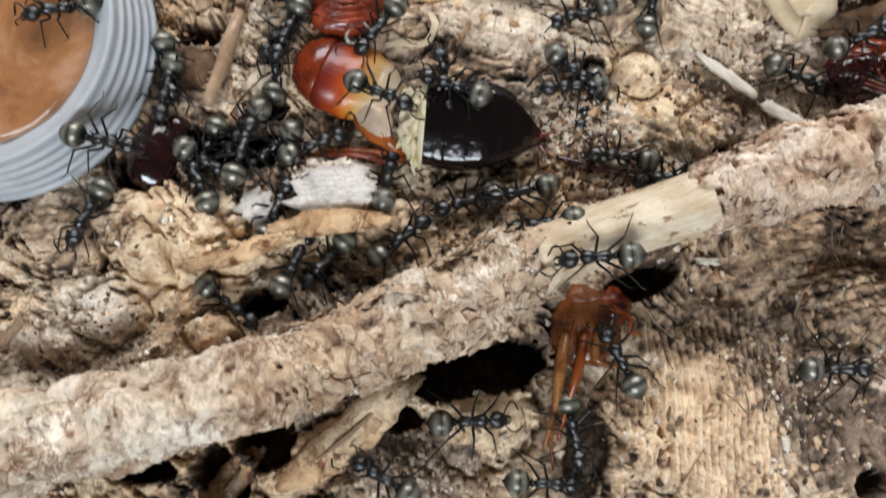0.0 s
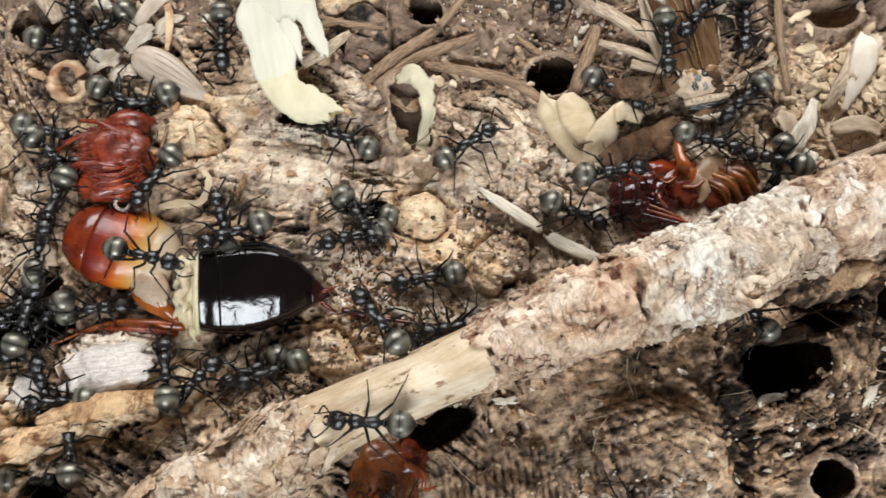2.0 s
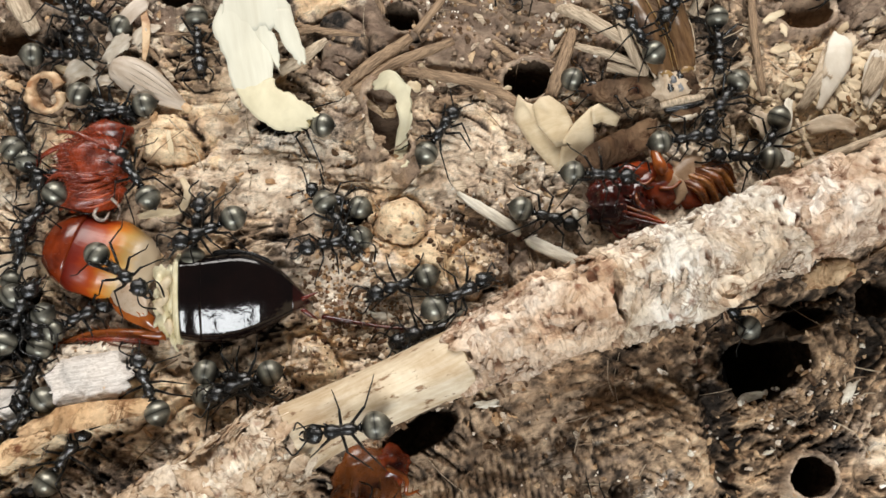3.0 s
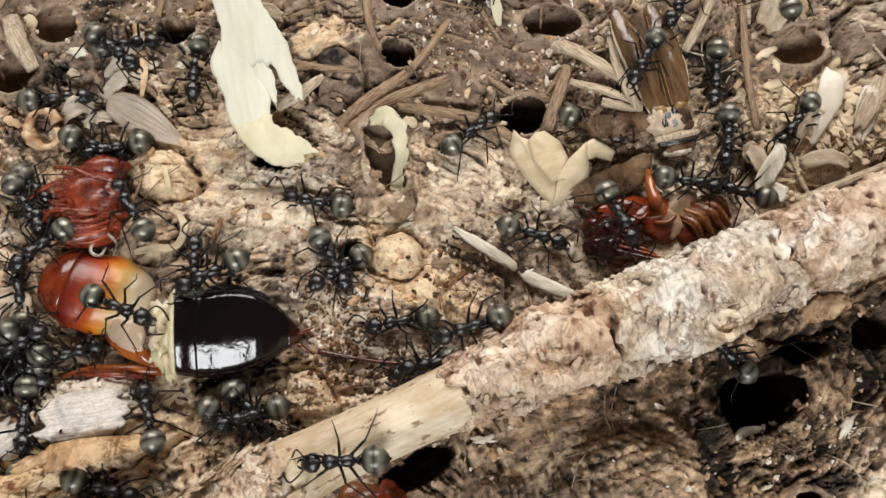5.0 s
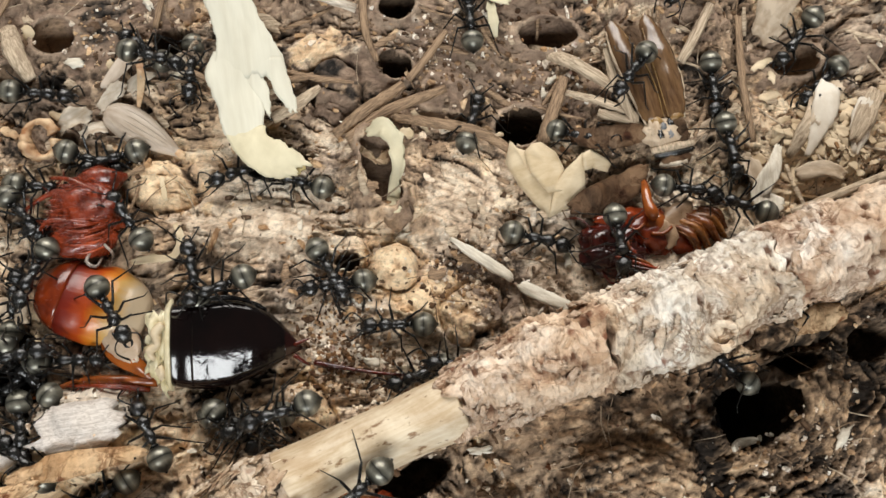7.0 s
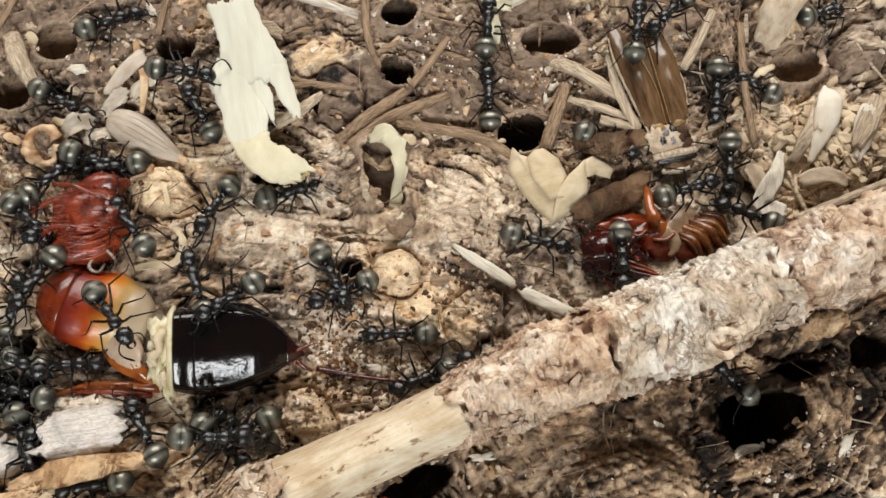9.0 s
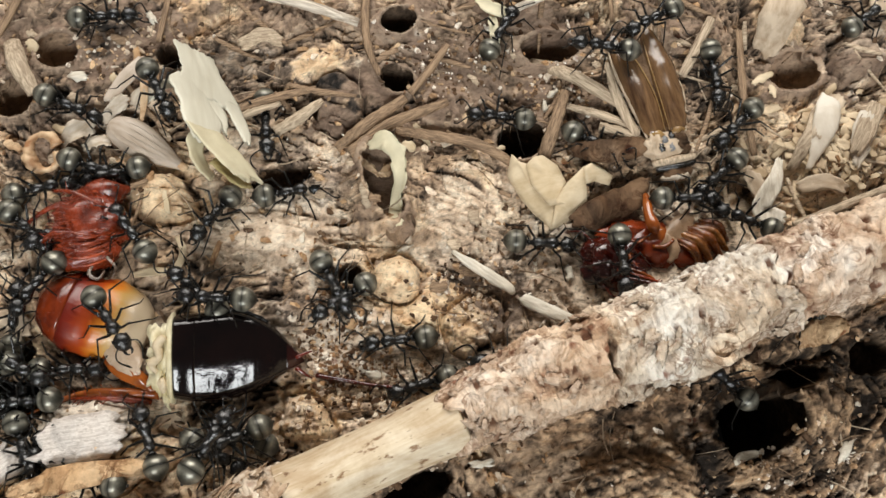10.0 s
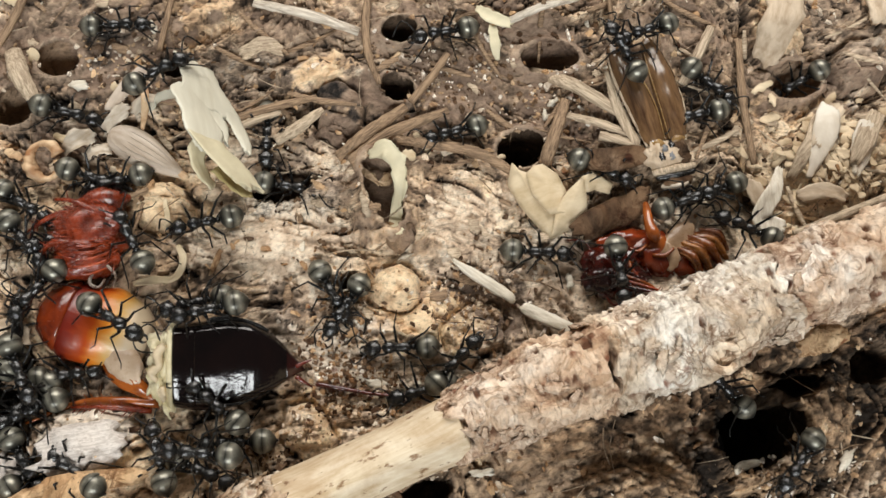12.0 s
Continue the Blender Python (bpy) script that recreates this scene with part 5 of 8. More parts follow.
def roach_right(x, y, z, turn):
    ro = thing("cockroach_carcass", "dark red cockroach front half, belly up, with orange folded legs", "insect remains", pose(x * MM, y * MM, z * MM, 0, 0, turn))
    part("neck_shield", join(blob(-2.5, -0.9, 0.7, 2.8, 2.4, 1.0, 0.3, 3, 18, 26, 2.0), blob(-3.2, -1.6, 1.4, 1.3, 1.0, 0.6, 0.6, 5, 14, 18, 2.4), blob(-1.6, 0.2, 1.3, 1.2, 0.9, 0.6, 0.6, 8, 14, 18, 2.4)), M_MAROON, ro, "glossy dark maroon neck shield")
    part("chest", join(blob(1.1, 0.8, 0.6, 2.3, 1.8, 1.0, 0.45, 6, 18, 24, 2.2), blob(-0.8, 1.8, 0.6, 2.6, 1.0, 0.9, 0.45, 7, 18, 24, 2.2)), M_DARKRED, ro)
    part("belly", join(blob(2.6, 0.2, 0.4, 3.0, 1.5, 0.8, 0.45, 21, 18, 24, 2.0), blob(4.4, 1.2, 0.4, 1.9, 1.3, 0.6, 0.5, 22, 14, 20, 2.0)), M_DARKRED, ro, "wet dark red underside")
    part("socket", join(blob(1.3, 1.3, 1.3, 0.8, 0.9, 0.5, 0.4, 12, 12, 16, 2.0), tube([(0.7, 0.3, 1.5, 0.2), (1.6, 0.2, 1.9, 0.18), (2.4, 0.8, 1.8, 0.16)], 7, 5), tube([(0.2, 1.2, 1.5, 0.14), (-0.6, 0.6, 1.7, 0.12), (-1.2, 1.0, 1.4, 0.1)], 7, 5)), M_ORANGE, ro, "translucent amber leg socket")
    part("membrane", join(ribbon([(1.1, 0.5, 1.5, 0.3), (2.1, 1.1, 1.6, 0.7), (3.2, 2.2, 1.6, 0.9), (4.6, 2.9, 1.2, 0.7)], 0.2, 6, 8, -0.25, 1.2, 4), ribbon([(2.0, 1.4, 1.6, 0.3), (2.5, 0.2, 1.7, 0.55), (2.2, -1.0, 1.2, 0.3)], 0.2, 6, 8, -0.25, 1.2, 5)), M_TAN, ro, "tan joint membrane")
    part("thigh", tube([(0.5, 5.0, 1.2, 0.26), (0.45, 4.0, 1.7, 0.40), (0.45, 2.9, 2.0, 0.44), (0.7, 2.0, 2.1, 0.58), (0.8, 1.5, 2.0, 0.40), (0.8, 1.25, 1.9, 0.1)], 12, 6), M_ORANGE, ro, "translucent amber thigh")
    # folded legs lie side by side like slats
    for i, (a, b, w) in enumerate((((2.7, 1.0), (4.9, -1.5), 0.40), ((3.3, 1.5), (5.8, -1.2), 0.46), ((3.9, 1.9), (6.7, -0.7), 0.46), ((4.5, 2.2), (7.2, 0.1), 0.40), ((5.0, 2.6), (7.4, 0.9), 0.30))):
        mx, my = (a[0] + b[0]) / 2 + 0.25, (a[1] + b[1]) / 2 + 0.35
        zz = 1.9 - 0.12 * abs(i - 1.5)
        hip = part("hip_plate", ribbon([(*a, zz - 0.5, w * 0.7), (mx, my, zz, w), (*b, zz - 0.8, w * 0.4)], 0.5, 8, 8, -0.7, 0.12, i), M_AMBERLEG if i % 2 else M_BROWNSHELL, ro)
        part("ridge", tube([(a[0] + 0.2, a[1] + 0.2, zz - 0.35, 0.05), (mx + 0.22, my + 0.22, zz + 0.12, 0.07), (b[0] + 0.05, b[1] + 0.05, zz - 0.7, 0.03)], 6, 6), M_BROWNSHELL, hip)
        part("rim", tube([(a[0] - 0.1, a[1] - 0.25, zz - 0.35, 0.05), (mx - 0.2, my - 0.25, zz + 0.05, 0.06), (b[0] - 0.1, b[1] - 0.1, zz - 0.7, 0.03)], 6, 6), M_AMBERLEG, hip, "amber rim")
    for i in range(7):
        spiny_leg([(-1.0 - 0.5 * i, 0.6 - 0.4 * i, 1.5, 0.17), (-1.8 + 0.4 * i, -0.7 - 0.4 * i, 2.1, 0.14), (-0.9 + 0.5 * i, -2.4 - 0.1 * i, 1.0, 0.07)], 0.35, (M_MAROON, M_ORANGE, M_RED)[i % 3], ro, 70 + i, n=6)
    part("bristle_coat", hairs(-2.4, -0.8, 0.9, 2.5, 2.3, 1.2, 80, 9, 0.9, 0.03), M_MAROON, ro)
    part("feeler", join(tube([(-4.4, 0.6, 1.8, 0.09), (-5.4, 1.6, 1.6, 0.07), (-6.6, 1.8, 0.8, 0.04)], 5, 5), tube([(-3.8, -3.0, 1.6, 0.1), (-3.0, -3.9, 1.4, 0.12), (-2.2, -3.7, 1.0, 0.08)], 5, 5)), M_MAROON, ro)
    return ro


roach_right(36.8, 27.1, 0.2, -8)
strip([(31.3, 30.1, 1.0, 0.9), (34.0, 31.2, 1.4, 1.3), (36.7, 32.0, 1.6, 1.2), (38.6, 33.5, 1.2, 0.6)], M_DARKWOOD, "dark brown bark scale beside the cockroach remains", 0.5, -0.2, 0.2, 12, name="bark_scale", category="bark scale")
strip([(32.7, 37.2, 0.8, 0.7), (35.0, 36.1, 1.2, 1.1), (38.2, 36.4, 1.2, 1.0), (39.9, 37.0, 0.8, 0.5)], M_DARKWOOD, "dark brown bark scale under the straw", 0.5, -0.2, 0.2, 13, name="bark_scale", category="bark scale")


def roach_low(x, y, z):
    ro = thing("cockroach_carcass", "shiny orange-brown cockroach body with thin legs under the branch", "insect remains", pose(x * MM, y * MM, z * MM, 0, 0, 0))
    part("body", join(blob(0.6, 1.2, 0.9, 2.7, 3.2, 1.5, 0.25, 31, 20, 28, 1.8), blob(-0.9, 0.2, 1.1, 1.5, 2.2, 1.2, 0.35, 32, 16, 22, 2.0)), M_BROWNSHELL, ro)
    part("neck_shield", blob(2.6, 2.4, 1.1, 1.5, 1.7, 1.0, 0.3, 33, 16, 22, 2.0), M_DARKRED, ro, "dark red-brown neck shield")
    for k in range(4):
        v = -0.6 + 0.75 * k
        part("golden_rib", tube([(v - 0.6, -1.2, 2.0, 0.05), (v - 0.2, 0.6, 2.45 - 0.1 * k, 0.08), (v + 0.3, 2.4, 2.2 - 0.1 * k, 0.05)], 6, 6), M_AMBERLEG, ro, "thin golden-brown rib")
    for i, pts in enumerate(([(-1.3, 0.6, 2.0, 0.42), (-2.0, -2.0, 2.5, 0.52), (-2.6, -5.2, 1.9, 0.30), (-3.7, -8.6, 1.0, 0.14)], [(0.1, 0.4, 2.3, 0.40), (-0.7, -2.4, 2.8, 0.44), (-1.6, -5.0, 2.1, 0.24), (-2.5, -7.8, 1.2, 0.12)], [(1.4, 0.9, 2.4, 0.34), (0.7, -1.6, 3.0, 0.36), (2.3, -2.2, 2.6, 0.18), (3.6, -1.6, 2.2, 0.08)],
                             [(2.4, 2.4, 2.2, 0.28), (3.7, 1.4, 2.9, 0.22), (3.6, 0.2, 2.6, 0.14), (4.6, 0.3, 2.0, 0.07)], [(-2.2, -4.6, 1.7, 0.2), (-3.0, -7.4, 1.4, 0.16), (-3.0, -10.0, 0.9, 0.08)])):
        spiny_leg(pts, 0.5, (M_AMBERLEG, M_ORANGE)[i % 2], ro, 50 + i, n=8)
    return ro


roach_low(9.3, 6.0, -1.6)


# brown beetle with worn wing cases
def beetle(x, y, z, turn):
    be = thing("dead_beetle", "dead brown beetle with worn wing cases and tan downy chest", "beetle", pose(x * MM, y * MM, z * MM, 0, 0, turn))
    part("belly", blob(-2.2, 0, 0.6, 5.6, 2.2, 0.8, 0.08, 2, 14, 18), M_DARKWOOD, be)
    for s in (-1, 1):
        far = 2.0 if s < 0 else 1.2
        line = [(1.9, 0.95 * s, 1.2, 0.75), (1.2, 1.0 * s, 1.6, 1.0), (-1.5, 1.25 * s, 1.9, 1.18), (-4.6, 0.5 * (1.4 + far) * s, 1.75, 1.15), (-7.2, far * s, 1.25, 0.85), (-8.3, (far + 0.05) * s, 1.0, 0.4)]
        case = part("wing_case", ribbon(line, 0.28, 9, 10, -0.42, 0.08, 3), M_ELYTRA, be, "glossy brown wing case")
        part("pale_margin", tube([(1.9, 1.75 * s, 1.0, 0.12), (-1.5, 2.45 * s, 1.3, 0.17), (-5.0, (far + 0.9) * s, 1.2, 0.14), (-7.4, (far + 0.75) * s, 1.0, 0.08)], 6, 5), M_STRAW_PALE, case, "pale tan outer margin")
        part("seam", tube([(1.7, 0.2 * s, 1.5, 0.04), (-1.5, 0.18 * s, 1.75, 0.05), (-4.6, (0.5 * (1.4 + far) - 1.05) * s, 1.6, 0.07), (-7.0, (far - 0.7) * s, 1.2, 0.04)], 6, 6), M_GOLD, case, "golden inner seam")
        part("shoulder", ribbon([(2.05, 0.35 * s, 1.45, 0.22), (1.75, 1.0 * s, 1.62, 0.34), (1.75, 1.65 * s, 1.25, 0.2)], 0.15, 7, 5, -0.3, 0.3, 12), M_GOLD, case, "translucent golden shoulder")
    part("hind_wing", ribbon([(1.4, -2.5, 0.9, 0.4), (-2.0, -3.2, 0.9, 0.5), (-6.0, -3.1, 0.6, 0.3)], 0.1, 6, 4, 0, 0.2, 6), M_STRAW_PALE, be, "pale tan wing edge")
    part("chest", join(blob(2.9, -0.3, 0.8, 1.5, 2.0, 0.8, 0.3, 4, 18, 26, 3.5), blob(2.4, -1.3, 1.2, 0.7, 0.6, 0.5, 0.7, 5, 14, 18, 3.0)), M_CHIP, be, "tan downy chest")
    part("dark_patch", join(blob(2.7, 0.9, 1.25, 0.8, 0.7, 0.5, 0.7, 15, 14, 18, 3.0), blob(3.5, 1.1, 1.0, 0.6, 0.6, 0.5, 0.7, 16, 12, 16, 3.0)), M_DARKWOOD, be, "dark brown patch on the chest")
    for k, (cx, cy) in enumerate(((2.5, -0.5), (3.1, -0.9), (3.2, -0.1), (2.3, 0.2))):
        part("scale_tuft", blob(cx, cy, 1.5, 0.36, 0.28, 0.18, 0.8, 20 + k, 10, 14, 3.0), M_BLUEGREY if k % 2 == 0 else M_ANT, be, "blue-grey scaly tuft" if k % 2 == 0 else "black tuft")
    part("collar", ribbon([(4.2, -2.0, 0.8, 0.30), (4.35, 0, 1.45, 0.36), (4.2, 2.0, 0.8, 0.30)], 0.4, 8, 6, -0.5, 0.15, 7), M_STRAW_PALE, be, "pale tan collar band")
    part("dark_band", ribbon([(4.75, -1.8, 0.8, 0.22), (4.95, 0, 1.25, 0.28), (4.75, 1.8, 0.8, 0.22)], 0.3, 8, 5, -0.5, 0.1, 17), M_ANT, be, "black band behind the head")
    part("head", blob(5.3, 0, 0.6, 0.8, 1.4, 0.6, 0.2, 6), M_DARKWOOD, be)
    part("mouth_band", ribbon([(5.5, -1.5, 0.6, 0.26), (5.75, 0, 1.0, 0.32), (5.5, 1.5, 0.6, 0.26)], 0.3, 8, 4, -0.5, 0.15, 8), M_HUSKWHITE, be, "whitish curved band")
    return be


beetle(40.9, 39.0, top(40.9, 39.0, 3.0) + 0.2, turn_of(40.2, 47.7, 41.3, 33.4))

# the pale flake that the ants drag
FLAKE_AT = (5.8, 44.7)


def dragged_flake():
    fl = thing("wood_flake", "large pale cream wood flake with feathered end, dragged by ants", "wood flake")
    px, py = FLAKE_AT
    loc = lambda x, y, z, w: (x - px, y - py, z, w)
    part("blade", sheet([(-2.4, 7.6, 1.5, 8.1, 0.6), (-2.1, 6.1, 1.8, 6.3, 0.55), (-1.9, 4.2, 2.6, 4.2, 0.45), (-2.1, 2.6, 3.3, 2.3, 0.4), (-2.7, 1.1, 3.7, 0.6, 0.3)], 0.22, 26, 1.0, 0.9, 3), M_FLAKE_LONG, fl)
    part("splinter", sheet([(1.3, 2.1, 3.5, 1.8, 0.36), (1.9, 0.5, 3.7, 0.3, 0.36), (2.5, -1.2, 4.0, -1.4, 0.26), (3.2, -2.4, 4.1, -2.6, 0.06), (3.4, -2.7, 4.0, -2.9, 0.01)], 0.26, 9, 0.1, 0.5, 5), M_FLAKE_LONG, fl)
    part("splinter", sheet([(-0.5, 2.0, 1.6, 1.7, 0.33), (-0.1, 0.5, 1.7, 0.1, 0.33), (0.5, -0.9, 2.0, -1.4, 0.23), (1.2, -2.1, 1.9, -2.5, 0.03), (1.5, -2.7, 1.8, -2.9, -0.02)], 0.26, 9, 0.1, 0.7, 7), M_FLAKE_LONG, fl)
    part("body", sheet([(-2.2, 3.2, 0.3, 2.9, 0.2), (-3.1, 1.5, 0.6, 1.2, 0.25), (-2.9, -0.1, 0.9, -0.4, 0.25), (-2.4, -1.8, 1.4, -2.2, 0.2), (-2.4, -3.0, 1.2, -3.3, 0.1), (-1.9, -4.6, 1.1, -4.4, 0.0), (-1.4, -5.7, 1.4, -5.7, -0.1)], 0.40, 14, 0.2, 0.6, 9), M_FLAKE_LONG, fl, "cream middle of the flake")
    part("curl", sheet([(-2.2, -3.8, 1.2, -3.9, 0.05), (-1.5, -5.6, 1.4, -4.8, 0.2), (-0.5, -7.1, 2.3, -5.3, 0.2), (0.6, -8.0, 3.2, -6.1, 0.1), (1.5, -8.4, 3.9, -6.7, -0.1), (2.2, -8.3, 4.2, -7.3, -0.3)], 0.30, 14, 0.3, 0.8, 11), M_FLAKE, fl, "cream lower end")
    part("underfold", sheet([(-0.9, -3.4, 0.3, -4.0, -0.5), (-1.3, -4.8, 0.2, -5.2, -1.3), (-0.3, -6.6, 1.0, -5.6, -1.9), (1.0, -7.2, 1.6, -6.2, -2.2)], 0.25, 8, 0.2, 0.4, 17), M_FLAKE, fl, "cream fold on the underside")
    part("stub", ribbon([loc(4.4, 47.6, -0.2, 0.5), loc(4.2, 49.2, -1.6, 0.6), loc(4.0, 50.6, -3.2, 0.45), loc(3.7, 50.4, -4.8, 0.2)], 0.25, 6, 5, 0.1, 0.2, 9), M_FLAKE_LONG, fl, "splinter hanging under the flake")
    part("torn_tip", ribbon([loc(6.4, 38.4, -0.9, 0.7), loc(8.0, 37.5, -1.0, 0.9), loc(9.7, 37.0, -1.1, 0.5)], 0.3, 6, 6, 0, 0.6, 11), M_OCHRE, fl, "ochre torn tip")
    return fl


FLAKE = dragged_flake()

# cream leaf scrap: folded
def folded_scrap():
    """A papery scrap creased into four facets, each with its own slant."""
    sc = thing("leaf_scrap", "folded cream leaf scrap with three curled points", "leaf scrap")
    z0 = top(30.1, 32.7, 1.5) + 0.4
    facets = (("blade", [(27.2, 37.2, 1.3), (26.6, 35.5, 0.5), (27.5, 33.3, 0.3), (28.8, 31.1, 0.3), (29.5, 30.2, 0.4), (30.5, 31.9, 0.9), (30.0, 33.1, 0.9), (28.7, 35.2, 1.3), (28.3, 36.1, 1.5), (27.6, 36.5, 1.4)]),
              ("fold", [(28.2, 36.0, 1.45), (28.9, 36.5, 1.8), (29.7, 36.6, 1.7), (30.9, 35.6, 1.4), (31.5, 33.8, 1.0), (30.9, 32.2, 1.0), (29.6, 32.2, 1.1), (28.4, 34.2, 1.2)]),
              ("lobe", [(29.5, 30.2, 0.4), (31.2, 30.8, 0.3), (32.9, 31.4, 0.3), (33.1, 33.3, 1.2), (33.0, 35.0, 2.0), (31.4, 33.9, 1.6), (30.3, 32.7, 1.3), (29.9, 31.5, 1.0)]),
              ("curled_point", [(33.0, 35.0, 1.9), (33.9, 35.4, 1.6), (35.6, 34.2, 0.9), (35.2, 33.5, 0.6), (33.9, 34.0, 0.9), (33.0, 33.7, 1.3)]))
    for name, rim in facets:
        cx, cy, cz = (sum(p[i] for p in rim) / len(rim) for i in range(3))
        rim = [tuple(np.array(a) + (np.array(b) - np.array(a)) * u) for a, b in zip(rim, rim[1:] + rim[:1]) for u in (0.0, 0.33, 0.67)]
        v = [(cx, cy, z0 + cz + 0.12)]
        for u in (0.35, 0.7, 1.0):
            for x, y, z in rim:
                v.append((cx + (x - cx) * u, cy + (y - cy) * u, z0 + cz + (z - cz) * u + 0.10 * noise.noise(Vector((x * u, y * u, 3))) + 0.12 * (1 - u)))
        n = len(rim)
        f = [(0, 1 + k, 1 + (k + 1) % n) for k in range(n)]
        for r in range(2):
            f += [(1 + r * n + k, 1 + (r + 1) * n + k, 1 + (r + 1) * n + (k + 1) % n, 1 + r * n + (k + 1) % n) for k in range(n)]
        ob = part(name, (v, f), M_LEAF, sc)
        thick = ob.modifiers.new("thick", "SOLIDIFY")
        thick.thickness = 0.14 * MM
    return sc


folded_scrap()
strip([(15.2, 39.2, 0.3, 0.35), (16.7, 39.1, 0.9, 0.7), (17.5, 37.4, 0.8, 0.65), (17.3, 35.6, 0.6, 0.45), (16.7, 34.0, 0.4, 0.55), (16.8, 32.2, 0.2, 0.4)], M_FLAKE, "curled cream skin lining a bored hole", 0.22, 0.3, 0.9, 4, 25, name="curled_skin", category="plant skin")
strip([(20.9, 29.7, 0.5, 0.15), (22.3, 28.3, 0.7, 0.42), (24.2, 26.6, 0.7, 0.5), (25.4, 25.4, 0.5, 0.35)], M_SPLINTER, "white wood splinter lying on the log", 0.4, -0.1, 0.15, 5, name="wood_splinter", category="splinter")
strip([(25.9, 24.8, 0.6, 0.5), (27.6, 23.6, 0.8, 0.55), (29.3, 22.5, 0.9, 0.5), (31.0, 21.4, 0.8, 0.3)], M_SPLINTER, "white wood splinter lying beside the branch", 0.4, -0.1, 0.15, 6, name="wood_splinter", category="splinter")

# winged seed, curled ring and pale scraps


def winged_seed(x, y, z, turn):
    se = thing("winged_seed", "flat teardrop pinkish-white veined seed husk lying on the log", "seed", pose(x * MM, y * MM, z * MM, 6, 4, turn))
    secs = [(-3.5, 0.5, 0.3, 0), (-3.1, 1.0, 0.55, 0), (-2.0, 1.42, 0.75, 0.05), (-0.6, 1.5, 0.8, 0.05), (1.0, 1.2, 0.72, 0), (2.5, 0.75, 0.55, -0.05), (3.6, 0.36, 0.35, -0.1), (3.8, 0.2, 0.2, -0.1)]
    body = part("husk", loft([tuple(p) for p in smooth_line(secs, 4)], 24), M_WING, se)
    for k in range(5):
        v = 0.8 - 0.4 * k
        part("vein", tube([(-3.0, 0.75 * v, 0.50, 0.03), (-1.0, 1.2 * v, 0.82 - 0.22 * v * v, 0.04), (1.4, 0.9 * v, 0.70 - 0.2 * v * v, 0.03), (3.3, 0.3 * v, 0.42, 0.015)], 5, 5), M_WING, body)
    part("tip", blob(3.8, -0.1, 0.2, 0.5, 0.35, 0.3, 0.2, 2, 8, 10), M_HUSK, se, "brown seed tip")
    return se


winged_seed(-3.5, 42.8, top(-3.5, 42.8, 1.0) + 0.5, turn_of(-6.6, 45.1, -0.6, 40.4))
strip([(-2.8, 50.5, 0.8, 0.7), (-4.5, 49.0, 1.0, 0.7), (-6.3, 47.1, 0.8, 0.5)], M_WING, "pale grey membranous seed wing", 0.12, 0.1, 0.2, 8, name="seed_wing", category="seed")
for k, line in enumerate(([(-10.4, 43.6, 0.4, 0.5), (-9.1, 44.4, 0.9, 0.8), (-7.6, 44.9, 0.7, 0.5)], [(-8.6, 43.0, 0.4, 0.4), (-7.4, 43.6, 0.8, 0.7), (-6.3, 43.2, 0.5, 0.4)], [(-7.0, 45.4, 0.6, 0.5), (-5.6, 46.6, 1.2, 0.8), (-4.4, 46.9, 0.8, 0.5)], [(-4.0, 46.2, 0.6, 0.5), (-3.2, 47.6, 1.0, 0.7), (-2.0, 48.0, 0.6, 0.5)])):
    strip(line, M_HUSKWHITE, "crumpled white husk beside the seed", 0.14, 0.6 - 0.3 * k, 0.9, 9 + k, name="husk", category="husk", twist=40.0 * (-1) ** k)
single("curled_husk", "curled cream and orange ring of husk", "husk", tube([(p[0] + 1.25 * math.cos(a), p[1] + 1.45 * math.sin(a), p[2] + 0.8 + 0.4 * math.sin(a), 0.40 + 0.16 * math.sin(2 * a + 1)) for p in [(-11.7, 43.0, top(-11.7, 43.0, 0.8))] for a in np.linspace(0.3, 6.2, 18)], 8, 2, 1.3, 0.5, 3), M_HUSK)
strip([(-3.2, 49.3, 0.9, 0.3), (-3.0, 47.2, 0.9, 0.35), (-3.6, 44.8, 0.8, 0.15)], M_HUSK, "thin orange-brown husk sliver standing by the seed", 0.15, 0.2, 0.2, 10, name="husk", category="husk")
for k, (x, y, s) in enumerate(((13.1, 20.3, 0.75), (16.9, 30.6, 0.6), (30.4, 26.3, 0.7), (-2.0, 54.7, 0.7), (-8.6, 49.8, 0.9), (32.3, 43.0, 0.5), (31.4, 42.0, 0.5), (13.6, 40.6, 0.5), (20.5, 12.1, 0.8), (49.8, 8.4, 0.9), (24.8, -3.0, 0.7), (27.6, 3.3, 0.4), (42.8, 4.6, 0.4))):
    single("pale_chip", "small whitish chip of wood on the log", "wood chip", moved(blob(0, 0, 0.15, s, 0.45 * s, 0.2, 1.1, k, 8, 10, 2.0), x, y, top(x, y, 0.3) + 0.1, 0, 8, 47 * k - 20), M_SPLINTER, group="pale wood chips")
strip([(40.6, 8.9, 0.9, 0.25), (42.2, 9.2, 1.0, 0.42), (43.8, 9.3, 0.9, 0.3)], M_SPLINTER, "small white splinter at the edge of a bored hole", 0.3, -0.1, 0.2, 52, name="wood_splinter", category="splinter")
strip([(-1.5, 34.1, 0.5, 0.2), (-1.1, 32.8, 0.7, 0.3), (-1.7, 31.6, 0.6, 0.3), (-3.0, 31.1, 0.4, 0.2)], M_LEAF, "curled cream plant shred on the log", 0.25, 0.3, 0.2, 15, name="plant_shred", category="plant shred")
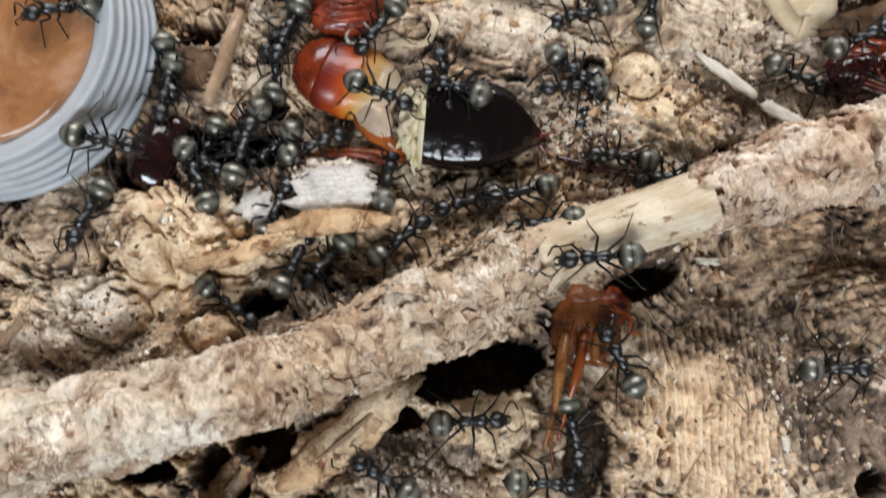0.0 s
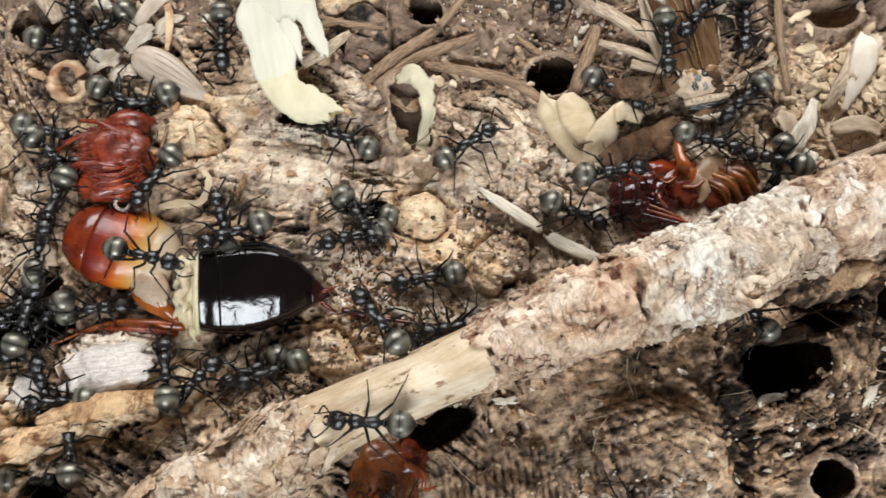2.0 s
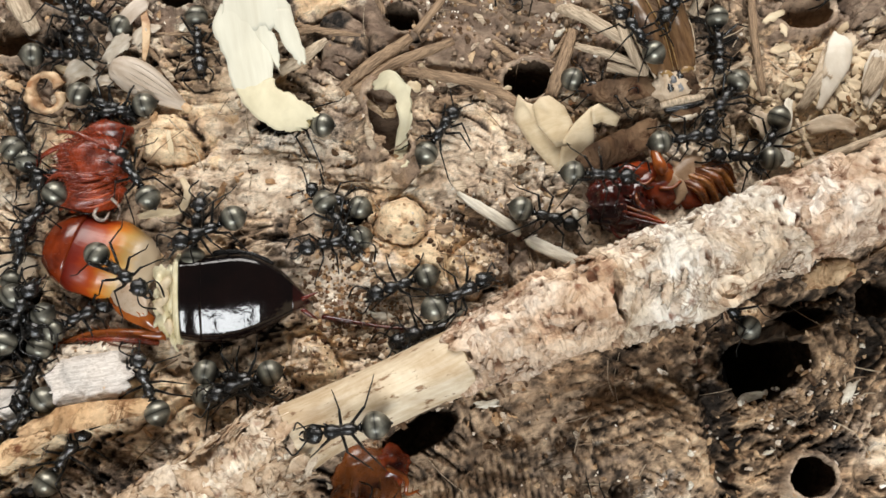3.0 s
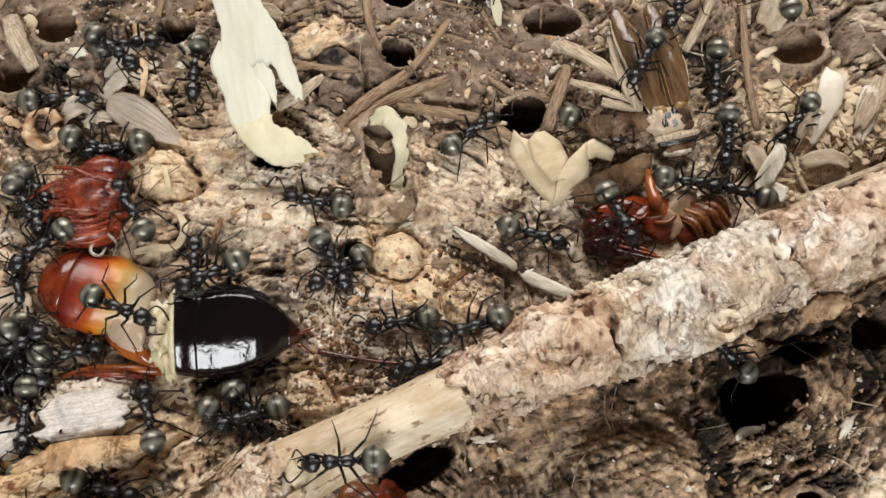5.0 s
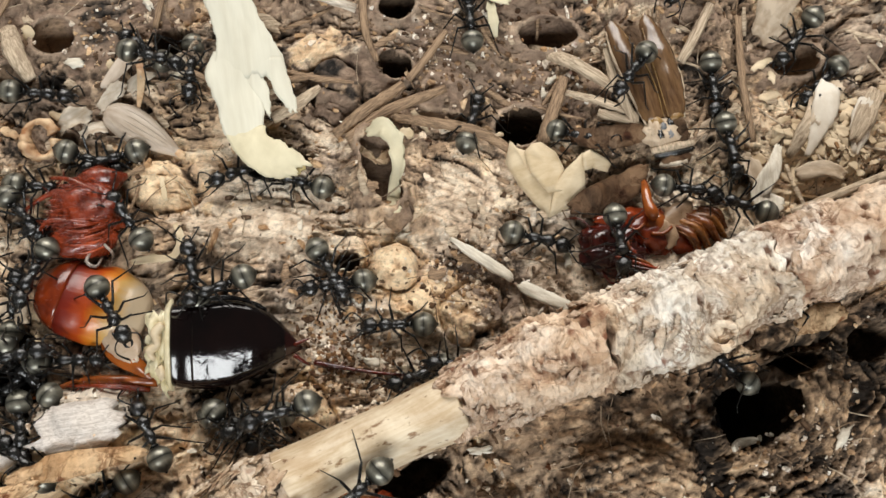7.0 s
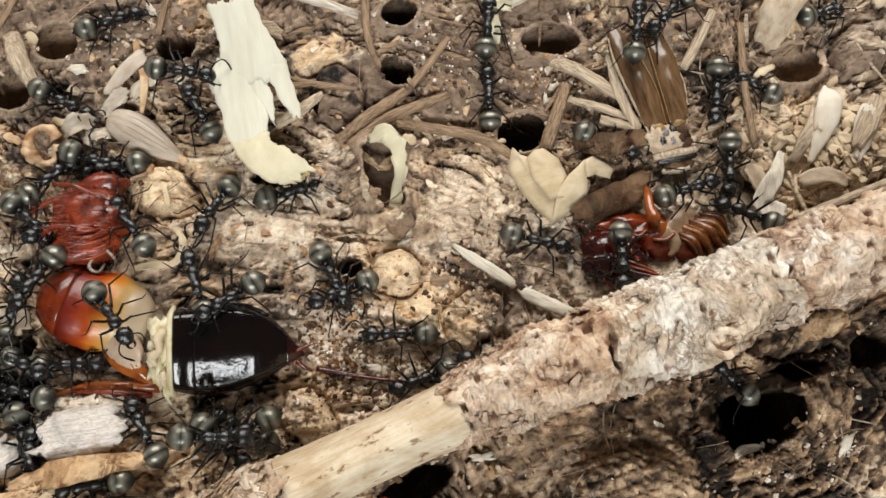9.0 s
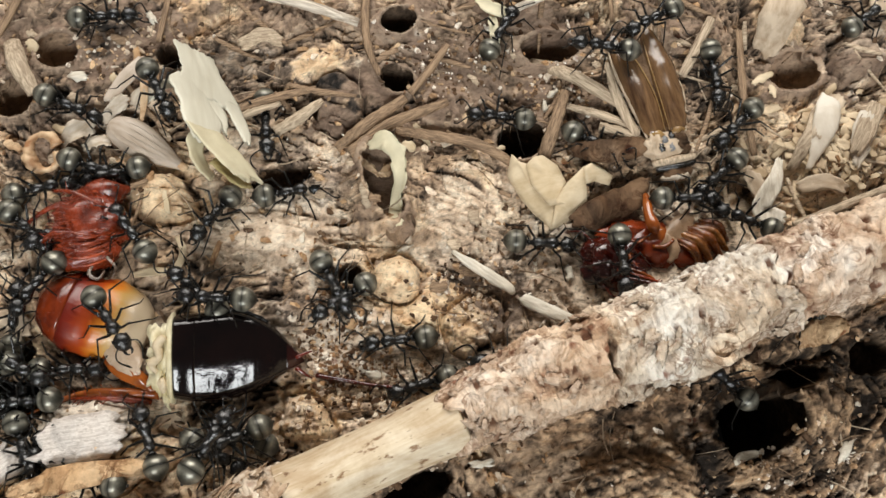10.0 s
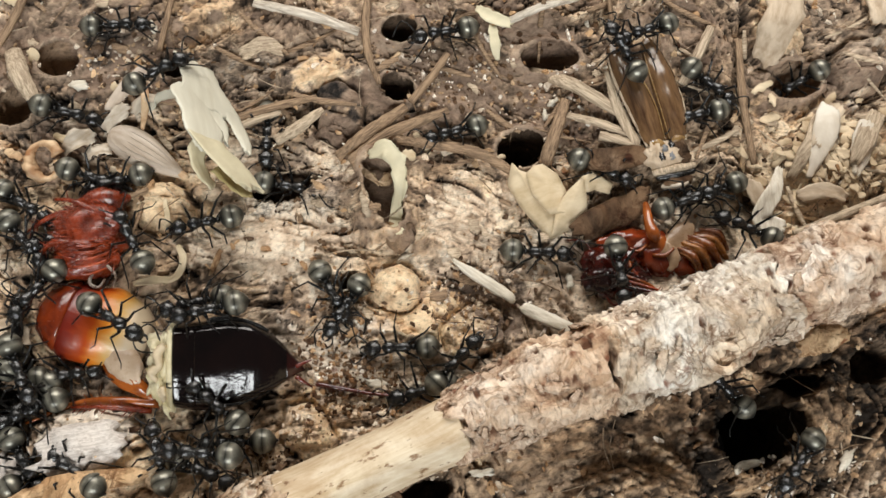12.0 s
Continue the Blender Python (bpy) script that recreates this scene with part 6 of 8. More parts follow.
strip([(-5.3, 31.4, 0.3, 0.25), (-3.7, 31.4, 0.6, 0.35), (-2.1, 31.3, 0.4, 0.2)], M_LEAF, "curled cream plant shred on the log", 0.25, 0.3, 0.2, 16, name="plant_shred", category="plant shred")

# straws and needles
STALK = "dry brown plant stalk lying on the log"
PALE = "pale dry plant stalk lying on the log"
straw([(7.1, 55.7, 0.6, 0.4), (11.4, 53.7, 0.7, 0.5), (16.0, 51.6, 0.5, 0.42)], M_SPLIT, "white split straw lying on the log", seed=1)
straw([(17.7, 56.3, 0.7, 0.36), (16.7, 52.3, 0.7, 0.4), (16.5, 49.0, 0.6, 0.36), (17.1, 46.2, 0.3, 0.25)], M_STRAW, STALK, seed=2)
straw([(19.5, 44.1, 0.5, 0.35), (21.6, 46.2, 0.8, 0.38), (23.5, 48.3, 0.6, 0.3)], M_STRAW, STALK, seed=3)
straw([(12.5, 40.0, 0.6, 0.42), (15.3, 41.5, 0.7, 0.6), (19.0, 43.7, 0.8, 0.42)], M_STRAW, STALK, seed=4)
straw([(13.5, 39.1, 0.5, 0.5), (17.3, 41.2, 0.6, 0.55), (22.6, 42.9, 0.6, 0.4)], M_STRAW, STALK, seed=14)
straw([(17.7, 40.5, 0.5, 0.4), (21.1, 40.0, 0.9, 0.5), (24.8, 38.5, 1.1, 0.5), (27.7, 36.4, 0.8, 0.4)], M_STRAW, STALK, seed=5)
straw([(31.3, 47.1, 0.9, 0.55), (34.1, 44.1, 1.2, 0.7), (38.1, 40.4, 1.0, 0.5)], M_STRAW_PALE, PALE, seed=6)
straw([(33.1, 41.5, 0.6, 0.3), (35.8, 39.9, 0.8, 0.4), (39.1, 38.2, 0.7, 0.35)], M_STRAW_PALE, PALE, seed=7)
straw([(35.4, 38.8, 0.7, 0.45), (37.5, 37.8, 0.9, 0.5), (39.5, 36.5, 0.7, 0.42)], M_STRAW_PALE, PALE, seed=8)
straw([(30.1, 36.8, 0.9, 0.6), (31.7, 39.8, 1.2, 0.62), (33.3, 42.8, 0.9, 0.45)], M_STRAW, STALK, seed=9)
straw([(50.1, 46.3, 1.0, 0.3), (49.1, 40.7, 1.3, 0.4), (49.0, 34.6, 1.0, 0.3)], M_STRAW, STALK, seed=10)
straw([(39.4, 53.6, 1.0, 0.25), (38.9, 48.9, 1.0, 0.25)], M_STRAW, STALK, seed=11)
straw([(3.6, 44.4, 0.5, 0.45), (7.4, 45.2, 0.9, 0.4), (11.5, 45.4, 0.6, 0.3)], M_STRAW, STALK, seed=12)
straw([(3.8, 43.6, 0.3, 0.4), (5.8, 44.2, 0.6, 0.36), (8.3, 44.8, 0.6, 0.25)], M_STRAW_PALE, PALE, seed=19)
straw([(7.5, 42.3, 0.5, 0.5), (9.6, 43.0, 0.8, 0.6), (11.9, 44.1, 0.6, 0.3)], M_STRAW_PALE, PALE, seed=13)
straw([(-1.5, 52.0, 0.6, 0.25), (-0.4, 55.6, 0.8, 0.3), (0.6, 59.0, 0.8, 0.3)], M_STRAW, STALK, seed=15)
straw([(-15.4, 53.9, 0.7, 0.4), (-13.6, 57.0, 0.8, 0.4), (-12.3, 59.4, 0.8, 0.4)], M_STRAW, STALK, seed=16)
straw([(28.8, 50.7, 0.7, 0.35), (32.4, 51.6, 0.9, 0.4), (36.6, 52.7, 0.8, 0.35)], M_SPLIT, "white split straw lying on the log", seed=17)
strip([(26.8, 52.5, 0.6, 0.4), (28.1, 51.2, 1.0, 0.6), (29.8, 50.5, 0.8, 0.4)], M_FLAKE, "crumpled cream plant shred on the log", 0.2, 0.4, 0.4, 21, name="plant_shred", category="plant shred")
strip([(27.9, 50.6, 0.7, 0.35), (27.8, 48.6, 0.8, 0.45), (27.9, 47.4, 0.5, 0.2)], M_FLAKE, "crumpled cream plant shred on the log", 0.2, 0.4, 0.4, 22, name="plant_shred", category="plant shred")
straw([(50.6, 27.6, 1.0, 0.4), (55.1, 28.7, 1.2, 0.4), (60.8, 30.1, 1.0, 0.4)], M_STRAW_PALE, PALE, seed=18)
straw([(43.8, 42.6, 0.7, 0.4), (45.8, 45.1, 1.0, 0.5), (47.8, 47.8, 0.8, 0.4)], M_STRAW_PALE, PALE, seed=20)
straw([(-37.3, 7.3, 0.8, 0.4), (-35.4, 8.3, 1.0, 0.5), (-33.9, 9.4, 0.8, 0.4)], M_STRAW, STALK, seed=23)
straw([(-14.0, 53.8, 0.6, 0.8), (-13.2, 50.9, 0.8, 0.9), (-12.1, 48.4, 0.6, 0.6)], M_STRAW_PALE, PALE, seed=24)
strip([(-21.3, 49.6, 0.8, 0.9), (-21.5, 47.1, 1.0, 0.8), (-22.3, 45.4, 0.8, 0.3)], M_STRAW_PALE, "pale dry leaf shred at the log's rim", 0.2, 0.1, 0.2, 25, name="plant_shred", category="plant shred")
# pale flakes where the log is split
CHIP = "pale cream split wood flake lying on the log"
strip([(51.7, 32.7, 0.5, 0.4), (53.7, 35.1, 0.8, 0.7), (55.9, 37.3, 0.9, 1.0), (57.7, 38.7, 0.9, 0.7)], M_STRAW_PALE, CHIP, 0.4, 0.1, 0.3, 30)
strip([(54.3, 35.0, 0.8, 0.5), (56.2, 37.3, 1.3, 0.8), (57.8, 38.7, 1.2, 0.6)], M_CHIP, CHIP, 0.3, 0.1, 0.3, 31)
single("wood_paddle", "large smooth whitish paddle-shaped wood flake with brown stem", "wood flake", moved(sheet([(-3.4, 0.2, -3.4, -0.3, -0.2), (-2.2, 0.4, -2.2, -0.5, 0.0), (-0.8, 0.8, -0.6, -0.9, 0.2), (1.0, 1.2, 1.2, -1.1, 0.35), (2.6, 1.35, 2.7, -0.8, 0.3), (3.5, 1.2, 3.4, -0.4, 0.2)], 0.28, 10, 0.3, 0.3, 61), 55.0, 35.4, top(55.0, 35.4, 2.0) + 0.8, 0, -4, 58), M_SMOOTHWHITE)
single("wood_paddle", "torn pale cream flat wood flake on the log", "wood flake", moved(sheet([(-2.6, 0.3, -2.6, -0.4, 0.0), (-1.2, 0.8, -1.0, -0.9, 0.2), (0.6, 1.0, 0.8, -1.2, 0.3), (2.4, 0.7, 2.4, -0.8, 0.2)], 0.3, 9, 0.8, 0.6, 64), 58.6, 34.6, top(58.6, 34.6, 2.0) + 0.5, 4, 0, 65), M_SMOOTHWHITE)
strip([(57.4, 33.0, 0.6, 0.5), (59.1, 35.2, 0.9, 0.9), (61.2, 37.7, 0.8, 0.8)], M_STRAW_PALE, CHIP, 0.4, 0.1, 0.3, 32)
strip([(51.0, 33.9, 0.9, 0.3), (49.7, 31.6, 1.2, 0.7), (48.2, 29.5, 1.0, 0.9), (50.0, 28.2, 0.7, 0.8)], M_SPLINTER, CHIP, 0.3, 0.15, 0.25, 33)
strip([(47.6, 33.0, 0.5, 0.6), (48.2, 31.6, 0.7, 0.8), (48.4, 30.2, 0.5, 0.4)], M_CHIP, CHIP, 0.3, 0.1, 0.3, 34)
strip([(52.0, 31.0, 0.6, 0.6), (54.2, 31.0, 0.8, 0.8), (56.3, 30.2, 0.6, 0.5)], M_CHIP, CHIP, 0.4, 0.1, 0.3, 35)
strip([(64.5, 49.8, 0.8, 1.2), (64.3, 47.7, 1.0, 1.1), (63.7, 46.3, 0.8, 0.8)], M_CHIP, CHIP, 0.6, 0.0, 0.2, 36)
strip([(54.9, 49.8, 1.2, 1.6), (53.6, 47.0, 1.4, 1.7), (52.0, 44.0, 1.0, 1.2)], M_CHIP, CHIP, 0.6, 0.0, 0.35, 37)
strip([(5.5, 50.7, 0.4, 0.6), (7.6, 51.2, 0.7, 0.7), (9.2, 50.5, 0.5, 0.4)], M_STRAW_PALE, CHIP, 0.3, 0.2, 0.4, 38)
strip([(-21.4, 13.0, 1.0, 0.5), (-18.2, 13.3, 1.3, 0.75), (-15.6, 14.2, 1.2, 0.75), (-12.9, 14.9, 0.9, 0.5)], M_TANWOOD, "tan plank-like wood splinter on the log", 1.0, -0.15, 0.5, 39, name="wood_splinter", category="splinter")
strip([(-13.2, 18.6, 0.5, 1.7), (-11.5, 18.6, 0.8, 1.95), (-9.2, 18.7, 0.8, 1.9), (-6.8, 18.8, 0.5, 1.6)], M_BLEACHED, "bleached grey-white block of split wood on the log", 1.3, -0.12, 0.18, 44, name="wood_block", category="wood block")


def wood_flap(points, seed):
    """A curved flap of loose wood with a torn, paler edge and a splinter on it."""
    fl = thing("wood_flap", "curved tan flap of loose wood beneath the branch", "wood flap", group="wood flaps")
    pts = on_log(points)
    part("flap", ribbon(pts, 0.7, 6, 8, -0.3, 0.3, seed), M_TANWOOD, fl)
    edge = [(x + 0.75 * w, y + 0.25 * w, z - 0.1, 0.28 * w) for x, y, z, w in pts]
    part("torn_edge", ribbon(edge, 0.3, 6, 4, 0.2, 0.8, seed + 1), M_STRAW_PALE, fl, "paler frayed edge")
    (x0, y0, z0, w0), (x1, y1, z1, w1) = pts[1], pts[-2]
    part("splinter", tube([(x0, y0, z0 + 0.45, 0.12), ((x0 + x1) / 2 + 0.3, (y0 + y1) / 2, (z0 + z1) / 2 + 0.5, 0.2), (x1, y1, z1 + 0.4, 0.08)], 6, 5, 0.6, 0.3, seed), M_STRAW, fl)
    return fl


wood_flap([(-4.0, 3.7, 2.2, 0.8), (-5.9, 2.4, 2.4, 1.4), (-8.9, -0.3, 2.2, 1.7), (-12.4, -2.7, 1.6, 1.5), (-15.2, -4.1, 0.9, 0.6)], 45)
wood_flap([(-17.2, -1.2, 1.8, 0.7), (-18.7, -2.6, 2.0, 1.3), (-20.2, -4.6, 1.6, 1.2), (-21.3, -6.6, 1.0, 0.8)], 46)
strip([(-17.4, 17.4, 0.6, 0.9), (-16.3, 17.8, 1.0, 1.6), (-15.1, 18.6, 0.8, 1.4)], M_BLEACHED, "grooved grey-tan chip of wood on the log", 0.8, -0.3, 0.3, 47)
strip([(47.4, 17.6, 2.0, 0.7), (49.4, 18.0, 2.6, 1.15), (51.6, 18.4, 2.2, 0.8)], M_TANWOOD, "tan chunk of loose wood beside the branch", 1.2, -0.3, 0.3, 48, name="wood_chunk", category="wood chunk")
strip([(-15.0, 15.2, 0.8, 0.6), (-11.5, 15.8, 1.1, 0.9), (-8.4, 16.0, 1.1, 0.9), (-5.2, 15.8, 0.8, 0.5)], M_TANWOOD, "long tan plank-like splinter on the log", 1.0, -0.15, 0.4, 49, name="wood_splinter", category="splinter")
strip([(-16.8, 28.1, 0.6, 1.0), (-15.0, 28.5, 0.9, 1.4), (-13.8, 27.5, 0.8, 1.0)], M_CHIP, CHIP, 0.5, 0.0, 0.4, 40)
single("bark_scale", "flat purplish-grey bark scale beside the cockroach shin", "bark scale", moved(blob(0, 0, 0.3, 2.6, 1.9, 0.5, 0.3, 6, 12, 16), -21.8, 29.6, top(-21.8, 29.6, 1.5) + 0.2, 0, 0, 10), M_DARKWOOD)


# crumbs of frass and wood over the whole log
def crumbs():
    rng = np.random.RandomState(77)
    groups = {k: ([], []) for k in range(4)}
    base = blob(0, 0, 0, 1, 1, 1, 1.1, 2, 4, 6, 2.2)
    bv, bf = np.array(base[0]), base[1]
    for _ in range(7000):
        x, y = rng.uniform(-36, 72), rng.uniform(-14, 66)
        if fbm(np.array(x / 5), np.array(y / 5), 7, 2) < rng.uniform(0.3, 0.6):
            continue
        z = top(x, y)
        if z < -4:
            continue
        s = 0.10 + 0.28 * rng.rand() ** 2.5
        a, e = rng.uniform(0, 6.28), rng.uniform(0.35, 1.0)
        q = bv * np.array([s * rng.uniform(0.8, 1.6), s * e, s * rng.uniform(0.4, 0.9)])
        c, n = math.cos(a), math.sin(a)
        q = np.stack([q[:, 0] * c - q[:, 1] * n + x, q[:, 0] * n + q[:, 1] * c + y, q[:, 2] + z + 0.05], 1)
        v, f = groups[rng.choice(4, p=[0.36, 0.38, 0.03, 0.23])]
        k = len(v)
        v.extend(q.tolist())
        f.extend([tuple(i + k for i in face) for face in bf])
    for k, (m, label) in enumerate(((M_LUMP, "scattered tan crumbs of rotten wood"), (M_DARKWOOD, "scattered dark brown crumbs of frass"), (M_SPLINTER, "scattered pale crumbs of wood"), (M_BARK_GREY, "scattered grey crumbs of bark"))):
        v, f = groups[k]
        tagged(link_mesh("crumbs", np.array(v) * MM, f, m, smooth=False), label, "crumbs", kind="stuff")


crumbs()


def small_flakes():
    """Thin torn flakes of wood lying over the broken upper half of the log."""
    rng = np.random.RandomState(23)
    out = {0: [], 1: [], 2: [], 3: []}
    for k in range(170):
        x, y = rng.uniform(-26, 66), rng.uniform(26, 60)
        if top(x, y) < -2 or fbm(np.array(x / 4), np.array(y / 4), 9, 2) < 0.42:
            continue
        l, w, a = rng.uniform(0.35, 1.25), rng.uniform(0.2, 0.55), rng.normal(-0.4, 0.9)
        c, s = math.cos(a), math.sin(a)
        z = top(x, y, 0.6) + 0.15
        tip = rng.uniform(-0.25, 0.35)
        pts = [(x - l * c, y - l * s, z - tip, 0.6 * w), (x, y, z + 0.1, w), (x + l * c, y + l * s, z + tip, 0.7 * w)]
        out[rng.choice(4, p=[0.3, 0.3, 0.25, 0.15])].append(ribbon(pts, 0.12, 4, 4, rng.uniform(-0.3, 0.3), 0.9, k))
    for k, (m, label) in enumerate(((M_STRAW_PALE, "small pale torn wood flakes strewn over the log"), (M_STRAW, "small brown torn wood flakes strewn over the log"), (M_TANWOOD, "small tan torn wood flakes strewn over the log"), (M_LEAF, "small cream torn wood flakes strewn over the log"))):
        g = join(*out[k])
        tagged(link_mesh("small_flakes", np.array([tuple(q) for q in g[0]]) * MM, g[1], m), label, "wood flakes", kind="stuff")


small_flakes()


def pale_shreds():
    """Thin pale shreds lying thick where the log is freshly split."""
    rng = np.random.RandomState(29)
    out = []
    for k in range(120):
        x, y = 56.0 + 6.0 * rng.normal(0, 0.55), 33.5 + 4.6 * rng.normal(0, 0.55)
        if y < 27 + 0.25 * (x - 50):
            continue
        l, w, a = rng.uniform(0.35, 1.1), rng.uniform(0.2, 0.55), rng.uniform(-1.6, 1.6)
        c, n = math.cos(a), math.sin(a)
        z = top(x, y, 0.6) + 0.2
        tip = rng.uniform(-0.2, 0.4)
        out.append(ribbon([(x - l * c, y - l * n, z - tip, 0.5 * w), (x, y, z + 0.1, w), (x + l * c, y + l * n, z + tip, 0.6 * w)], 0.12, 4, 4, rng.uniform(-0.3, 0.3), 0.8, 300 + k))
    g = join(*out)
    tagged(link_mesh("pale_shreds", np.array([tuple(q) for q in g[0]]) * MM, g[1], M_SHRED), "thin pale tan wood shreds lying thick on the log", "wood shreds", kind="stuff")


pale_shreds()


def grit():
    """Loose dark and pale grains lying thick in some hollows."""
    rng = np.random.RandomState(91)
    base = blob(0, 0, 0, 1, 1, 1, 1.0, 4, 4, 6, 2.0)
    bv, bf = np.array(base[0]), base[1]
    out = {k: ([], []) for k in range(3)}
    for cx, cy, rx, ry, n in ((9.6, 21.4, 3.6, 4.0, 420), (13.5, 19.6, 5.0, 2.6, 420), (21.5, 26.2, 3.6, 3.4, 300), (10.5, 25.4, 3.0, 2.4, 220), (33.0, 43.0, 6.0, 4.0, 260), (24.0, 47.0, 6.0, 4.0, 220), (-5.0, 52.0, 6.0, 4.0, 200), (56.0, 33.0, 5.0, 4.0, 300), (-28.0, 7.5, 7.0, 4.0, 300), (26.0, 2.0, 5.0, 6.0, 260), (-4.0, -3.0, 6.0, 4.0, 260), (3.0, 16.0, 5.0, 2.5, 260), (46.0, 8.0, 6.0, 4.0, 200)):
        for _ in range(n):
            x, y = cx + rx * rng.normal(0, 0.5), cy + ry * rng.normal(0, 0.5)
            z = top(x, y)
            if z < -4:
                continue
            size = 0.07 + 0.16 * rng.rand() ** 2
            a = rng.uniform(0, 6.28)
            q = bv * np.array([size * rng.uniform(0.8, 1.5), size, size * 0.8])
            c, k = math.cos(a), math.sin(a)
            q = np.stack([q[:, 0] * c - q[:, 1] * k + x, q[:, 0] * k + q[:, 1] * c + y, q[:, 2] + z + 0.04], 1)
            v, f = out[rng.choice(3, p=[0.36, 0.40, 0.24])]
            base_i = len(v)
            v.extend(q.tolist())
            f.extend([tuple(i + base_i for i in face) for face in bf])
    for k, (m, label) in enumerate(((M_DARKWOOD, "dark grains of frass lying in hollows"), (M_BARK_GREY, "pale grey grains lying in hollows"), (M_LUMP, "tan grains of rotten wood lying in hollows"))):
        v, f = out[k]
        tagged(link_mesh("grit", np.array(v) * MM, f, m, smooth=False), label, "grit", kind="stuff")


grit()


# loose fibres
def fibres():
    rng = np.random.RandomState(5)
    out = {0: [], 1: []}
    for _ in range(520):
        x, y = rng.uniform(-34, 70), rng.uniform(-12, 62)
        if top(x, y) < -3:
            continue
        a, l = rng.uniform(0, 6.28), rng.uniform(0.6, 2.6)
        b = a + rng.uniform(-0.6, 0.6)
        p = [(x, y), (x + l * math.cos(a), y + l * math.sin(a)), (x + l * math.cos(a) + l * math.cos(b), y + l * math.sin(a) + l * math.sin(b))]
        r = rng.uniform(0.025, 0.07)
        out[int(rng.rand() < 0.45)].append(tube([(px, py, top(px, py) + 0.12, r) for px, py in p], 4, 2))
    tagged(link_mesh("loose_fibres", np.array([tuple(q) for q in join(*out[0])[0]]) * MM, join(*out[0])[1], M_STRAW), "fine brown wood fibres scattered over the log", "fibres", kind="stuff")
    tagged(link_mesh("loose_fibres", np.array([tuple(q) for q in join(*out[1])[0]]) * MM, join(*out[1])[1], M_STRAW_PALE), "fine pale wood fibres scattered over the log", "fibres", kind="stuff")


fibres()


def tangle():
    """Coarse splinters and stalk ends lying crosswise where the log is most broken up."""
    rng = np.random.RandomState(61)
    for n, (cx, cy, rx, ry) in enumerate(((33, 44, 16, 9), (8, 50, 16, 7), (53, 38, 9, 9), (-14, 40, 10, 7))):
        out = []
        for _ in range(16):
            x, y = cx + rx * rng.uniform(-1, 1), cy + ry * rng.uniform(-1, 1)
            if top(x, y) < -2:
                continue
            a, l, r = rng.normal(-0.5, 0.9), rng.uniform(1.0, 3.4), rng.uniform(0.10, 0.32)
            p = [(x + l * k * math.cos(a + 0.06 * k), y + l * k * math.sin(a + 0.06 * k)) for k in (-1, 0, 1)]
            z0, z2 = top(*p[0], 0.5), top(*p[2], 0.5)
            high = max(0.0, top(*p[1], 0.5) - (z0 + z2) / 2)
            out.append(tube([(px, py, z + high + 0.2, r * q) for (px, py), z, q in zip(p, (z0, (z0 + z2) / 2, z2), (0.6, 1, 0.5))], 6, 4, 0.5, 0.3, rng.randint(999)))
        g = join(*out)
        tagged(link_mesh("splinters", np.array([tuple(q) for q in g[0]]) * MM, g[1], (M_STRAW, M_STRAW, M_STRAW_PALE, M_STRAW)[n]), "broken wood splinters strewn over the log", "splinters", kind="stuff")


tangle()


# flakes and knobs on the branch's bark
def bark_flakes():
    rng = np.random.RandomState(19)
    meshes = {}
    for tone in (M_BARK, M_BARK_GREY, M_BARK_PINK):
        for k in range(5):
            v, f = blob(0, 0, 0, 1, 0.8, 0.30, 0.9, k, 7, 10, 2.2)
            me = bpy.data.meshes.new("bark_flake")
            me.from_pydata([tuple(Vector(p) * MM) for p in v], [], f)
            me.polygons.foreach_set("use_smooth", [True] * len(me.polygons))
            me.attributes.new("pit", "FLOAT", "POINT")
            me.materials.append(tone)
            meshes.setdefault(tone.name, []).append(me)
    for i in range(300):
        s = rng.uniform(0.20, 0.60) if i < 215 else rng.uniform(0.60, 0.90)
        k = s * (len(AXIS) - 1)
        x, y, z, r = AXIS[int(k)]
        if PEEL[0] - 0.5 < x < PEEL[1] + 0.5:
            continue
        tone = M_BARK if x < PEEL[0] else M_BARK_GREY if 30 < x < 44 else M_BARK_PINK
        d = Vector(AXIS[int(k) + 1][:3] - AXIS[int(k)][:3]).normalized()
        side = d.cross(Vector((0, 0, 1))).normalized()
        up = side.cross(d)
        a = rng.uniform(-0.1, math.pi + 0.2)
        n = side * math.cos(a) + up * math.sin(a)
        rot = Matrix((d, n.cross(d), n)).transposed().to_4x4()
        ob = new("bark_flake", meshes[tone.name][rng.randint(5)])
        size = rng.uniform(0.35, 1.0) if x < PEEL[0] else rng.uniform(0.25, 0.6)
        ob.matrix_basis = Matrix.Translation((Vector((x, y, z)) + n * r * 1.0) * MM) @ rot @ pose(0, 0, 0, rng.uniform(-16, 16), rng.uniform(-16, 16), rng.uniform(0, 360)) @ Matrix.Diagonal((size * 1.5, size, min(size, 0.45), 1))
        ob.parent = branch


bark_flakes()
for cx, cy, cz, r, lab in ((38.0, 16.9, 10.5, 1.15, "curled ring of bark"), (-2.5, 5.8, 6.6, 1.0, "reddish bark knob"), (24.3, 15.7, 8.4, 0.75, "small bark crater"), (20.9, 15.2, 8.0, 0.7, "small bark crater")):
    part("bark_ring", tube([(cx + r * math.cos(a), cy + r * 0.8 * math.sin(a), cz + 0.3 * math.sin(2 * a), 0.32) for a in np.linspace(0, 5.6, 14)], 7, 2, 1.0, 0.3, 3), M_BARK_GREY, branch, lab)
